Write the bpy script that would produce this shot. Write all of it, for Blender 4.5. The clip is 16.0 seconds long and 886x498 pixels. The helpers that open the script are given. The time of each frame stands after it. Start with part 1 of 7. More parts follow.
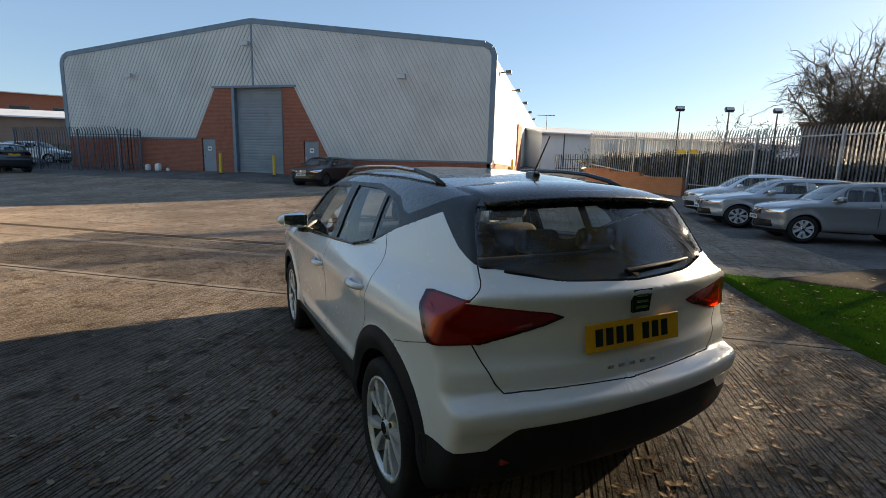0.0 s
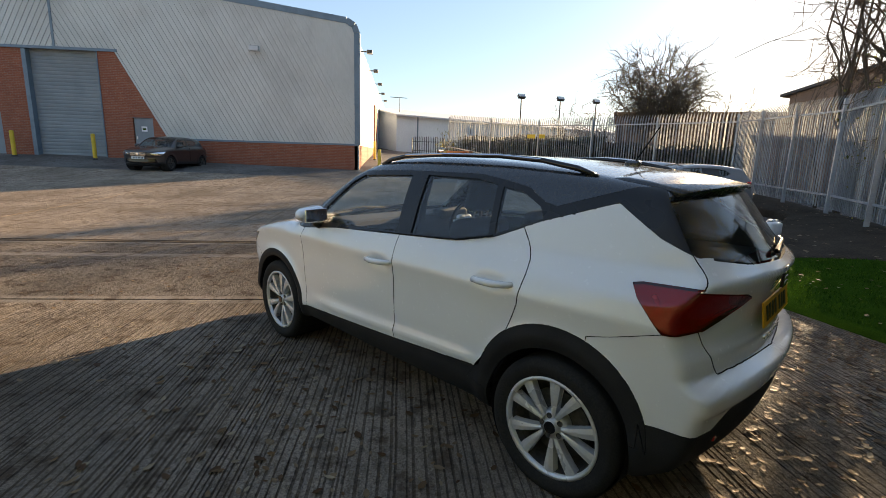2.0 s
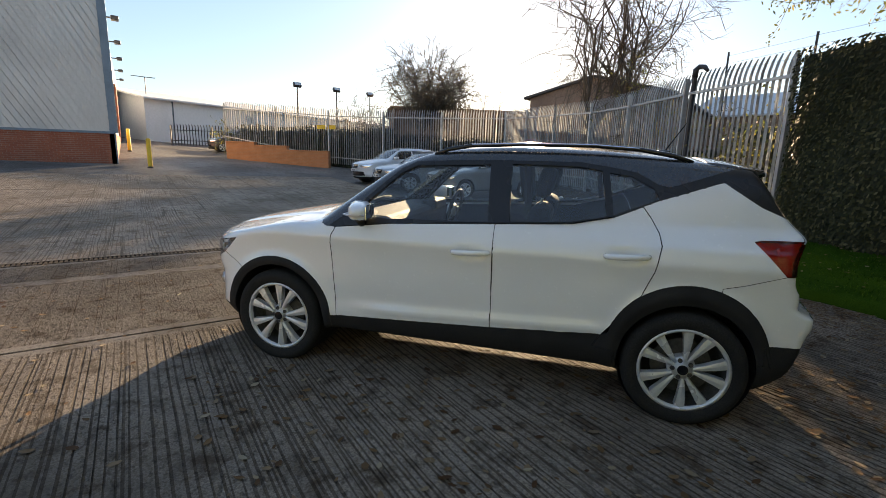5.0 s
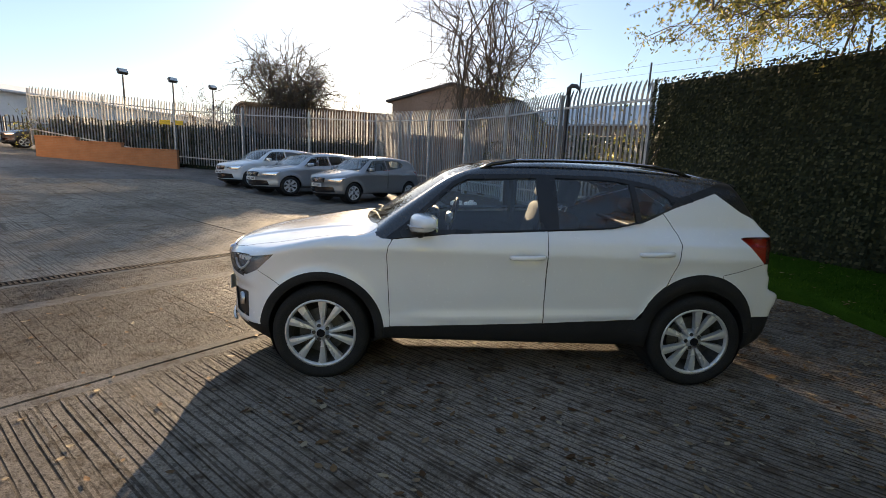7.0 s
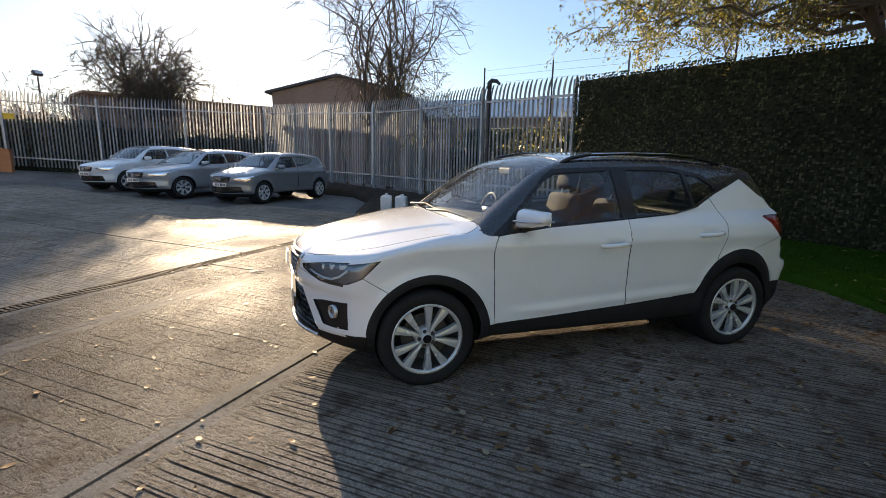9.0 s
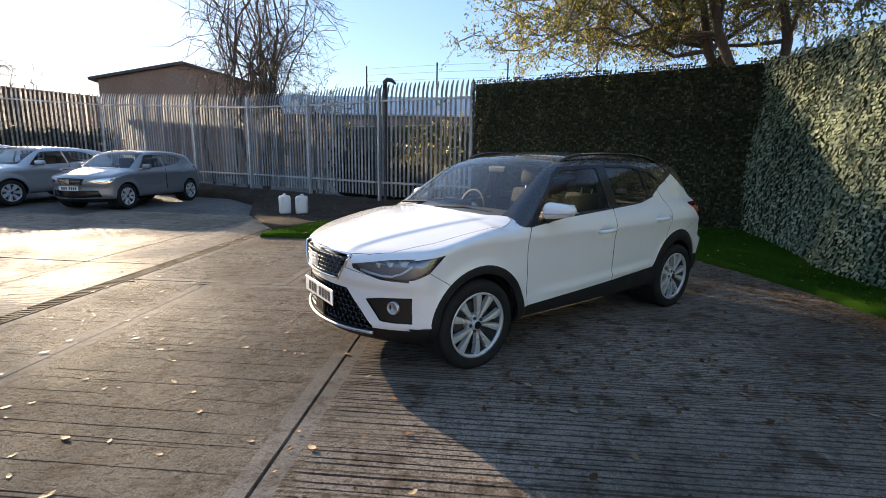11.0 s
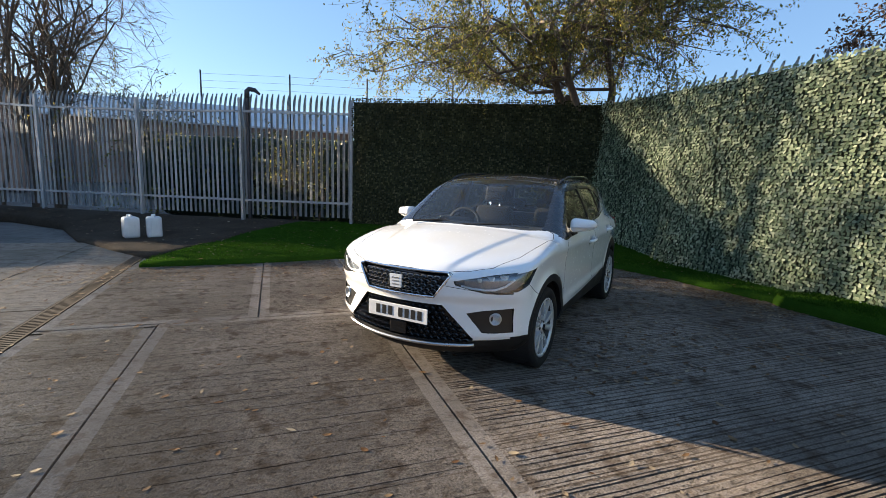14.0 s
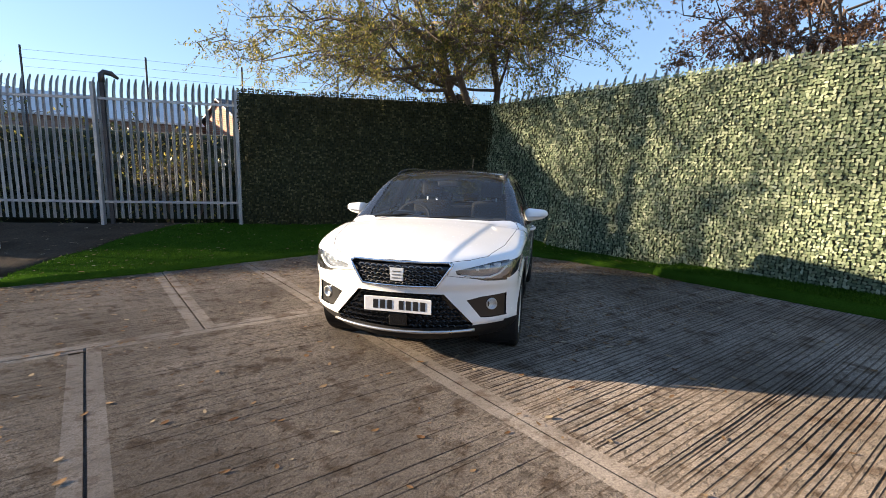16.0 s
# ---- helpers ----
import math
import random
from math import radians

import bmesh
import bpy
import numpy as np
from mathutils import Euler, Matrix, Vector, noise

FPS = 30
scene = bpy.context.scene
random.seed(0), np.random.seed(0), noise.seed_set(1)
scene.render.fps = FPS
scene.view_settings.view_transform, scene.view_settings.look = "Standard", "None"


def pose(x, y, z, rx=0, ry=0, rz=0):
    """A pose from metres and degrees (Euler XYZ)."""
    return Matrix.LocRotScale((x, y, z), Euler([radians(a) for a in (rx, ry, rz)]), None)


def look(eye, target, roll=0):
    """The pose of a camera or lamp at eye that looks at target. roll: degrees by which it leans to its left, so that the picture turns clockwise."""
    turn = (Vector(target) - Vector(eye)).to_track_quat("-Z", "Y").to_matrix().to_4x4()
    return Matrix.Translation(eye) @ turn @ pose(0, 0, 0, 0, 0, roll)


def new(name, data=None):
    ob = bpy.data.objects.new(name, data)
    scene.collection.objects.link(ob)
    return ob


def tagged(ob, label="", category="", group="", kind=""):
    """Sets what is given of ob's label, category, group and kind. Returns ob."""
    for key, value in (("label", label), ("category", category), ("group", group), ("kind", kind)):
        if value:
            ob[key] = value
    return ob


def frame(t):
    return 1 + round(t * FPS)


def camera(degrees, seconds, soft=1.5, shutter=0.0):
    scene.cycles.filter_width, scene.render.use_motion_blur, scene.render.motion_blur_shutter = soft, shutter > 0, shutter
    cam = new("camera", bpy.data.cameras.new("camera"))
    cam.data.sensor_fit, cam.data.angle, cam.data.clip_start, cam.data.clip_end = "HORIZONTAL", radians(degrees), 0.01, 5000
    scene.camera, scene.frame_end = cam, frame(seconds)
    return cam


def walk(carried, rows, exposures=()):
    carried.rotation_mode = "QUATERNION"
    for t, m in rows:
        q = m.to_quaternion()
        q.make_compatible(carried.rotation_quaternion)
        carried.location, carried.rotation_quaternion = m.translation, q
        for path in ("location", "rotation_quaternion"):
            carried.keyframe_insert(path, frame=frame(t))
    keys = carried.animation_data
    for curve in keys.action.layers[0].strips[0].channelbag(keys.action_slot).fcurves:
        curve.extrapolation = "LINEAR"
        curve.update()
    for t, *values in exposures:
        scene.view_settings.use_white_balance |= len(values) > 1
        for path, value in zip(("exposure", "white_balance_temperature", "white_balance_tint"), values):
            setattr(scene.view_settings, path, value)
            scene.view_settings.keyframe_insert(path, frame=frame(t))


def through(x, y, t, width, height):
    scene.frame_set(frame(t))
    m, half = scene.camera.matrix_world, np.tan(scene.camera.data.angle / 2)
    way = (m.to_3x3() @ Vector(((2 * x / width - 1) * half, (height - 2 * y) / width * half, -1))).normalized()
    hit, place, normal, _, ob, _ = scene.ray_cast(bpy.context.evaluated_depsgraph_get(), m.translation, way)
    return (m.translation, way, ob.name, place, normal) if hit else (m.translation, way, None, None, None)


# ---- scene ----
cam = camera(86.6, 16.0, 0.6)
PATH = [
    (0, (0.006, 0.154, 1.514), (-0.464, 2.069, 1.179), 1.6),
    (0.5, (-0.341, 0.087, 1.537), (-0.656, 2.031, 1.185), 2.0),
    (1, (-0.636, 0.126, 1.508), (-0.823, 2.08, 1.127), 1.7),
    (1.5, (-0.971, 0.173, 1.518), (-1.0, 2.134, 1.124), 1.2),
    (2, (-1.394, 0.175, 1.512), (-1.217, 2.129, 1.122), 1.7),
    (2.5, (-1.701, 0.226, 1.469), (-1.352, 2.144, 1.026), 1.6),
    (3, (-1.959, 0.367, 1.396), (-1.485, 2.265, 0.982), 1.9),
    (3.2, (-2.07, 0.406, 1.375), (-1.533, 2.293, 0.986), 2.2),
    (5.3, (-3.352, 0.838, 1.462), (-2.175, 2.407, 1.071), 1.6),
    (5.5, (-3.484, 0.876, 1.471), (-2.242, 2.396, 1.088), 1.6),
    (6, (-3.754, 1.015, 1.478), (-2.386, 2.422, 1.091), 1.7),
    (6.5, (-4.007, 1.276, 1.471), (-2.545, 2.586, 1.085), 2.1),
    (7, (-4.249, 1.532, 1.488), (-2.701, 2.742, 1.116), 2.5),
    (7.5, (-4.51, 1.801, 1.502), (-2.837, 2.834, 1.134), 2.7),
    (8, (-4.694, 2.146, 1.473), (-2.958, 3.061, 1.091), 2.7),
    (8.2, (-4.76, 2.294, 1.471), (-3.006, 3.175, 1.088), 2.4),
    (10.3, (-5.372, 3.607, 1.455), (-3.454, 4.031, 1.08), 1.5),
    (10.5, (-5.43, 3.724, 1.46), (-3.494, 4.069, 1.094), 1.6),
    (10.6, (-5.44, 3.766, 1.475), (-3.496, 4.071, 1.116), 1.2),
    (11, (-5.519, 4.002, 1.46), (-3.562, 4.16, 1.076), 1.1),
    (11.5, (-5.508, 4.333, 1.43), (-3.547, 4.365, 1.037), 1.2),
    (12, (-5.514, 4.661, 1.434), (-3.554, 4.591, 1.042), 1.6),
    (12.5, (-5.573, 5.04, 1.448), (-3.625, 4.791, 1.069), 2.4),
    (13, (-5.535, 5.396, 1.429), (-3.607, 5.017, 1.057), 3.0),
    (13.5, (-5.468, 5.705, 1.451), (-3.556, 5.228, 1.11), 2.0),
    (14, (-5.502, 6.006, 1.466), (-3.643, 5.333, 1.164), 1.9),
    (14.5, (-5.471, 6.238, 1.449), (-3.683, 5.395, 1.145), 1.8),
    (15, (-5.348, 6.47, 1.435), (-3.626, 5.509, 1.104), 1.0),
    (15.5, (-5.246, 6.679, 1.439), (-3.588, 5.61, 1.108), 0.8),
    (16, (-5.163, 6.956, 1.432), (-3.588, 5.762, 1.129), 1.3),
]
walk(cam, [(t, look(eye, target, roll)) for t, eye, target, roll in PATH],
     [(0, 1.4, 7400, 10), (1.5, 1.6, 7900, 11), (3, 1.9, 8700, 14), (5.5, 1.65, 8000, 13), (6.5, 1.6, 7800, 13), (8, 1.55, 7500, 13), (11, 1.75, 6900, 12), (12.5, 2.05, 6600, 12),
      (13.2, 1.97, 6800, 12), (14, 1.57, 6500, 8), (14.5, 1.65, 6700, 10), (16, 1.8, 6900, 12)])

# ---- light ----
SUN_AZ, SUN_EL = 43.3, 14.5   # degrees from +y towards +x, and above the horizon
world = bpy.data.worlds.new("sky")
scene.world = world
world.use_nodes = True
wn, wl = world.node_tree.nodes, world.node_tree.links
sky = wn.new("ShaderNodeTexSky")
sky.sky_type, sky.sun_disc = "NISHITA", False
sky.sun_elevation, sky.sun_rotation = radians(SUN_EL), radians(SUN_AZ)
sky.air_density, sky.dust_density, sky.ozone_density = 1.0, 0.28, 3.0
haze = wn.new("ShaderNodeMix")   # thin high haze evens out the clear sky
haze.data_type, haze.inputs[0].default_value = "RGBA", 0.55
wl.new(sky.outputs[0], haze.inputs[6])
haze.inputs[7].default_value = (0.95, 1.6, 2.85, 1)
wl.new(haze.outputs[2], wn["Background"].inputs[0])
wn["Background"].inputs[1].default_value = 0.10
sun = new("sun", bpy.data.lights.new("sun", "SUN"))
sun.data.energy, sun.data.angle, sun.data.color = 6.6, radians(0.55), (1.0, 0.82, 0.60)
sun.matrix_world = look((math.sin(radians(SUN_AZ)) * 50, math.cos(radians(SUN_AZ)) * 50, 50 * math.tan(radians(SUN_EL))), (0, 0, 0))

# ---- materials ----
def material(name, rough=0.6, metal=0.0, col=(0.5, 0.5, 0.5), coat=0.0, spec=0.5):
    m = bpy.data.materials.new(name)
    m.use_nodes = True
    b = m.node_tree.nodes["Principled BSDF"]
    b.inputs["Base Color"].default_value = (*col, 1)
    b.inputs["Roughness"].default_value = rough
    b.inputs["Metallic"].default_value = metal
    b.inputs["Coat Weight"].default_value = coat
    b.inputs["Coat Roughness"].default_value = 0.04
    b.inputs["Specular IOR Level"].default_value = spec
    return m, m.node_tree.nodes, m.node_tree.links, b


def noise_node(n, l, scale, detail=4.0, rough=0.55, stretch=(1, 1, 1), coords="Object", turn=0.0):
    c = n.new("ShaderNodeTexCoord")
    mp = n.new("ShaderNodeMapping")
    mp.inputs["Scale"].default_value = stretch
    mp.inputs["Rotation"].default_value = (0, 0, turn)
    t = n.new("ShaderNodeTexNoise")
    t.inputs["Scale"].default_value, t.inputs["Detail"].default_value, t.inputs["Roughness"].default_value = scale, detail, rough
    l.new(c.outputs[coords], mp.inputs[0])
    l.new(mp.outputs[0], t.inputs[0])
    return t.outputs[0]


def ramp(n, l, fac, stops):
    r = n.new("ShaderNodeValToRGB")
    e = r.color_ramp.elements
    while len(e) < len(stops):
        e.new(0.5)
    for i, (p, c) in enumerate(stops):
        e[i].position = p
        e[i].color = (*c, 1) if len(c) == 3 else c
    l.new(fac, r.inputs[0])
    return r.outputs[0]


def blend(n, l, fac, a, b, mode="MIX"):
    m = n.new("ShaderNodeMix")
    m.data_type, m.blend_type = "RGBA", mode
    for sock, v in ((m.inputs[0], fac), (m.inputs[6], a), (m.inputs[7], b)):
        if isinstance(v, (int, float)):
            sock.default_value = v
        elif isinstance(v, tuple):
            sock.default_value = (*v, 1)
        else:
            l.new(v, sock)
    return m.outputs[2]


def bump(n, l, b, height, strength=0.3, dist=0.01):
    k = n.new("ShaderNodeBump")
    k.inputs["Strength"].default_value, k.inputs["Distance"].default_value = strength, dist
    l.new(height, k.inputs["Height"])
    l.new(k.outputs[0], b.inputs["Normal"])
    return k


def rough_from(n, l, b, fac, lo, hi):
    k = n.new("ShaderNodeMapRange")
    k.inputs["To Min"].default_value, k.inputs["To Max"].default_value = lo, hi
    k.inputs["From Min"].default_value, k.inputs["From Max"].default_value = 0.3, 0.7
    l.new(fac, k.inputs["Value"])
    l.new(k.outputs[0], b.inputs["Roughness"])


def speckled(name, c1, c2, scale, rough=0.7, metal=0.0, big=0.6, bumpy=0.2, lo=None, coords="Object", coat=0.0, per_piece=0.0, stretch=(1, 1, 1)):
    """A surface of two tones at two scales, with fine relief."""
    m, n, l, b = material(name, rough, metal, c1, coat)
    f1 = noise_node(n, l, scale, 6, 0.6, stretch, coords)
    f2 = noise_node(n, l, big, 3, 0.5, (1, 1, 1), coords)
    col = blend(n, l, ramp(n, l, f1, [(0.35, (0, 0, 0)), (0.68, (1, 1, 1))]), c1, c2)
    dark = tuple(v * 0.72 for v in c1)
    col = blend(n, l, ramp(n, l, f2, [(0.45, (0, 0, 0)), (0.75, (0.55, 0.55, 0.55))]), col, dark)
    if per_piece:
        oi = n.new("ShaderNodeObjectInfo")
        hs = n.new("ShaderNodeHueSaturation")
        mr = n.new("ShaderNodeMapRange")
        mr.inputs["To Min"].default_value, mr.inputs["To Max"].default_value = 1 - per_piece, 1 + per_piece
        l.new(oi.outputs["Random"], mr.inputs["Value"])
        l.new(mr.outputs[0], hs.inputs["Value"])
        l.new(col, hs.inputs["Color"])
        col = hs.outputs[0]
    l.new(col, b.inputs["Base Color"])
    if bumpy:
        bump(n, l, b, f1, bumpy, 0.004)
    rough_from(n, l, b, f2, rough - 0.08, min(1.0, rough + 0.08))
    return m


def paint(name, col, flake=0.0, coat=1.0, rough=0.35):
    m, n, l, b = material(name, rough, flake, col, coat)
    f = noise_node(n, l, 2.2, 5, 0.6)
    l.new(blend(n, l, ramp(n, l, f, [(0.45, (0, 0, 0)), (0.8, (0.25, 0.25, 0.25))]), col, tuple(v * 0.8 for v in col)), b.inputs["Base Color"])
    g = noise_node(n, l, 35, 3, 0.6)
    rough_from(n, l, b, g, rough - 0.03, rough + 0.06)
    return m


def glass(name, tint, gloss_rough=0.02, ior=1.5, dust=0.0):
    m = bpy.data.materials.new(name)
    m.use_nodes = True
    n, l = m.node_tree.nodes, m.node_tree.links
    n.remove(n["Principled BSDF"])
    tr, gl, mx, fr = n.new("ShaderNodeBsdfTransparent"), n.new("ShaderNodeBsdfGlossy"), n.new("ShaderNodeMixShader"), n.new("ShaderNodeLayerWeight")
    tr.inputs[0].default_value = (*tint, 1)
    gl.inputs["Roughness"].default_value = gloss_rough
    fr.inputs["Blend"].default_value = 0.5
    pw, ma = n.new("ShaderNodeMath"), n.new("ShaderNodeMath")
    pw.operation, ma.operation = "POWER", "MULTIPLY_ADD"
    pw.inputs[1].default_value = 5.0
    f0 = 2 * ((ior - 1) / (ior + 1)) ** 2   # both faces of the pane
    ma.inputs[1].default_value, ma.inputs[2].default_value = 1 - f0, f0
    l.new(fr.outputs["Facing"], pw.inputs[0])
    l.new(pw.outputs[0], ma.inputs[0])
    l.new(ma.outputs[0], mx.inputs[0])
    l.new(tr.outputs[0], mx.inputs[1])
    l.new(gl.outputs[0], mx.inputs[2])
    last = mx.outputs[0]
    if dust:
        df, m2 = n.new("ShaderNodeBsdfDiffuse"), n.new("ShaderNodeMixShader")
        df.inputs[0].default_value = (0.75, 0.78, 0.8, 1)
        mr = n.new("ShaderNodeMapRange")
        mr.inputs["To Min"].default_value, mr.inputs["To Max"].default_value = dust * 0.5, dust * 1.6
        l.new(noise_node(n, l, 6, 5, 0.65), mr.inputs["Value"])
        l.new(mr.outputs[0], m2.inputs[0])
        l.new(last, m2.inputs[1])
        l.new(df.outputs[0], m2.inputs[2])
        last = m2.outputs[0]
    l.new(last, n["Material Output"].inputs[0])
    return m


WHITE_PAINT = paint("white_car_paint", (0.79, 0.80, 0.81), 0.0, 1.0, 0.22)
BLACK_PAINT = paint("black_roof_paint", (0.014, 0.014, 0.016), 0.0, 1.0, 0.25)
TRIM_PLASTIC = speckled("black_textured_plastic", (0.018, 0.018, 0.019), (0.03, 0.03, 0.031), 260, 0.62, 0, 3, 0.15)
GLOSS_BLACK = material("gloss_black_plastic", 0.12, 0, (0.01, 0.01, 0.011))[0]
GLASS_CLEAR = glass("window_glass", (0.84, 0.9, 0.9), dust=0.006)
SATIN_BLACK = speckled("satin_black_frame", (0.012, 0.012, 0.013), (0.018, 0.018, 0.019), 180, 0.28, 0, 3, 0.02)
GLASS_DARK = glass("privacy_glass", (0.72, 0.77, 0.77), dust=0.008)
LENS_CLEAR = glass("lamp_lens", (0.9, 0.93, 0.95), 0.02, 1.75, dust=0.015)
CHROME = material("chrome", 0.08, 1.0, (0.8, 0.8, 0.82))[0]
SATIN = speckled("satin_silver", (0.55, 0.56, 0.57), (0.62, 0.62, 0.63), 90, 0.3, 0.9, 3, 0.03)
ALLOY = speckled("alloy_wheel_silver", (0.58, 0.59, 0.60), (0.66, 0.66, 0.66), 60, 0.3, 0.35, 6, 0.03)
ALLOY_DARK = speckled("dark_wheel_metal", (0.05, 0.048, 0.045), (0.1, 0.095, 0.09), 40, 0.6, 0.3, 4, 0.1)
TYRE = speckled("tyre_rubber", (0.018, 0.018, 0.018), (0.032, 0.031, 0.03), 120, 0.8, 0, 5, 0.2)
RED_LENS = glass("red_lamp_lens", (0.85, 0.09, 0.06))
RED_BODY = material("red_reflector", 0.25, 0.3, (0.42, 0.03, 0.025), 0.5)[0]
RED_DARK = material("dark_red_lamp", 0.15, 0, (0.06, 0.004, 0.006), 1.0)[0]
AMBER_PLATE = speckled("yellow_plate", (0.76, 0.36, 0.015), (0.80, 0.42, 0.025), 50, 0.35, 0, 4, 0.02)
WHITE_PLATE = speckled("white_plate", (0.78, 0.78, 0.78), (0.72, 0.72, 0.72), 50, 0.35, 0, 4, 0.02)
PLATE_INK = material("plate_ink", 0.4, 0, (0.012, 0.012, 0.014))[0]
MIRROR = material("mirror_glass", 0.02, 1.0, (0.85, 0.87, 0.88))[0]
SEAT_CLOTH = speckled("charcoal_seat_cloth", (0.004, 0.004, 0.005), (0.008, 0.008, 0.009), 300, 0.9, 0, 4, 0.3)
CABIN_TRIM = speckled("dark_cabin_plastic", (0.012, 0.012, 0.013), (0.02, 0.02, 0.021), 200, 0.65, 0, 3, 0.15)
HEADLINER = speckled("grey_headlining", (0.33, 0.33, 0.32), (0.38, 0.38, 0.37), 220, 0.95, 0, 3, 0.2)
LAMP_BODY = material("lamp_housing_grey", 0.25, 0.5, (0.20, 0.23, 0.28))[0]
SEAT_CLOTH.node_tree.nodes["Principled BSDF"].inputs["Sheen Weight"].default_value = 0.0
LAMP_BRIGHT = material("lamp_reflector", 0.3, 0.3, (0.86, 0.9, 0.95))[0]
for dull in (SATIN_BLACK, SEAT_CLOTH, CABIN_TRIM, TRIM_PLASTIC, TYRE, HEADLINER):
    dull.node_tree.nodes["Principled BSDF"].inputs["Specular IOR Level"].default_value = 0.4 if dull is SATIN_BLACK else 0.12 if dull in (TRIM_PLASTIC, TYRE) else 0.2
SCREEN_GLASS = glass("windscreen_glass", (0.80, 0.88, 0.9), dust=0.011)
MESH_DARK = speckled("dark_satin_mesh", (0.14, 0.14, 0.145), (0.18, 0.18, 0.18), 90, 0.3, 0.7, 3, 0.03)

# ---- building tools ----
def part(name, bm, mtl, parent=None, label="", smooth=False, m=None):
    """Links a bmesh, or a mesh, as one object, under its parent where it has one."""
    if isinstance(bm, bmesh.types.BMesh):
        me = bpy.data.meshes.new(name)
        bm.to_mesh(me)
        bm.free()
    else:
        me = bm
    if smooth:
        me.polygons.foreach_set("use_smooth", [True] * len(me.polygons))
    if mtl and not me.materials:
        me.materials.append(mtl)
    ob = new(name, me)
    if parent:
        ob.parent = parent
    if m is not None:
        ob.matrix_basis = m
    if label:
        ob["label"] = label
    return ob


def thing(name, label, category, m=None, group="", kind=""):
    ob = new(name)
    ob.empty_display_size = 0.2
    if m is not None:
        ob.matrix_basis = m
    return tagged(ob, label, category, group, kind)


def add_box(bm, x0, x1, y0, y1, z0, z1, m=None, bevel=0.0):
    vs = [bm.verts.new((x, y, z)) for z in (z0, z1) for x, y in ((x0, y0), (x1, y0), (x1, y1), (x0, y1))]
    fs = [bm.faces.new([vs[i] for i in f]) for f in ((3, 2, 1, 0), (4, 5, 6, 7), (0, 1, 5, 4), (1, 2, 6, 5), (2, 3, 7, 6), (3, 0, 4, 7))]
    if bevel:
        es = list({e for f in fs for e in f.edges})
        r = bmesh.ops.bevel(bm, geom=es, offset=bevel, segments=2, affect="EDGES", profile=0.6)
        vs = list({v for f in r["faces"] for v in f.verts} | {v for v in vs if v.is_valid})
    if m is not None:
        for v in vs:
            v.co = m @ v.co
    return vs


def box_bm(x0, x1, y0, y1, z0, z1, bevel=0.0):
    bm = bmesh.new()
    add_box(bm, x0, x1, y0, y1, z0, z1, None, bevel)
    return bm


def add_prism(bm, pts, z0, z1, m=None):
    """An outline of x, y points drawn up from z0 to z1."""
    a = [bm.verts.new((x, y, z0)) for x, y in pts]
    b = [bm.verts.new((x, y, z1)) for x, y in pts]
    n = len(pts)
    bm.faces.new(a[::-1])
    bm.faces.new(b)
    for i in range(n):
        bm.faces.new((a[i], a[(i + 1) % n], b[(i + 1) % n], b[i]))
    if m is not None:
        for v in a + b:
            v.co = m @ v.co
    return a + b


def prism_bm(pts, z0, z1, m=None):
    bm = bmesh.new()
    add_prism(bm, pts, z0, z1, m)
    bmesh.ops.recalc_face_normals(bm, faces=bm.faces)
    return bm


def add_tube(bm, pts, radii, sides=8, cap=True):
    """A tube along points, with a radius for each."""
    rings = []
    ref = Vector((0.31, 0.17, 0.93))
    for i, p in enumerate(pts):
        p = Vector(p)
        d = (Vector(pts[min(i + 1, len(pts) - 1)]) - Vector(pts[max(i - 1, 0)])).normalized()
        a = d.cross(ref)
        if a.length < 1e-4:
            a = d.cross(Vector((1, 0, 0)))
        a.normalize()
        b = d.cross(a)
        r = radii[i] if hasattr(radii, "__len__") else radii
        rings.append([bm.verts.new(p + r * (math.cos(k * math.tau / sides) * a + math.sin(k * math.tau / sides) * b)) for k in range(sides)])
    for r0, r1 in zip(rings, rings[1:]):
        for k in range(sides):
            bm.faces.new((r0[k], r0[(k + 1) % sides], r1[(k + 1) % sides], r1[k]))
    if cap:
        bm.faces.new(rings[0][::-1])
        bm.faces.new(rings[-1])
    return rings


def tube_bm(pts, radii, sides=8, cap=True):
    bm = bmesh.new()
    add_tube(bm, pts, radii, sides, cap)
    bmesh.ops.recalc_face_normals(bm, faces=bm.faces)
    return bm


def lathe_bm(profile, n=48, m=None):
    """Turns a profile of (radius, y) round the y axis."""
    bm = bmesh.new()
    rings = [[bm.verts.new((r * math.cos(k * math.tau / n), y, r * math.sin(k * math.tau / n))) for k in range(n)] for r, y in profile]
    for r0, r1 in zip(rings, rings[1:]):
        for k in range(n):
            bm.faces.new((r0[k], r0[(k + 1) % n], r1[(k + 1) % n], r1[k]))
    bmesh.ops.recalc_face_normals(bm, faces=bm.faces)
    if m is not None:
        bm.transform(m)
    return bm


def soft_box(x0, x1, y0, y1, z0, z1, bevel, seg=3):
    bm = bmesh.new()
    vs = add_box(bm, x0, x1, y0, y1, z0, z1)
    bmesh.ops.bevel(bm, geom=list(bm.edges), offset=bevel, segments=seg, affect="EDGES", profile=0.5)
    return bm


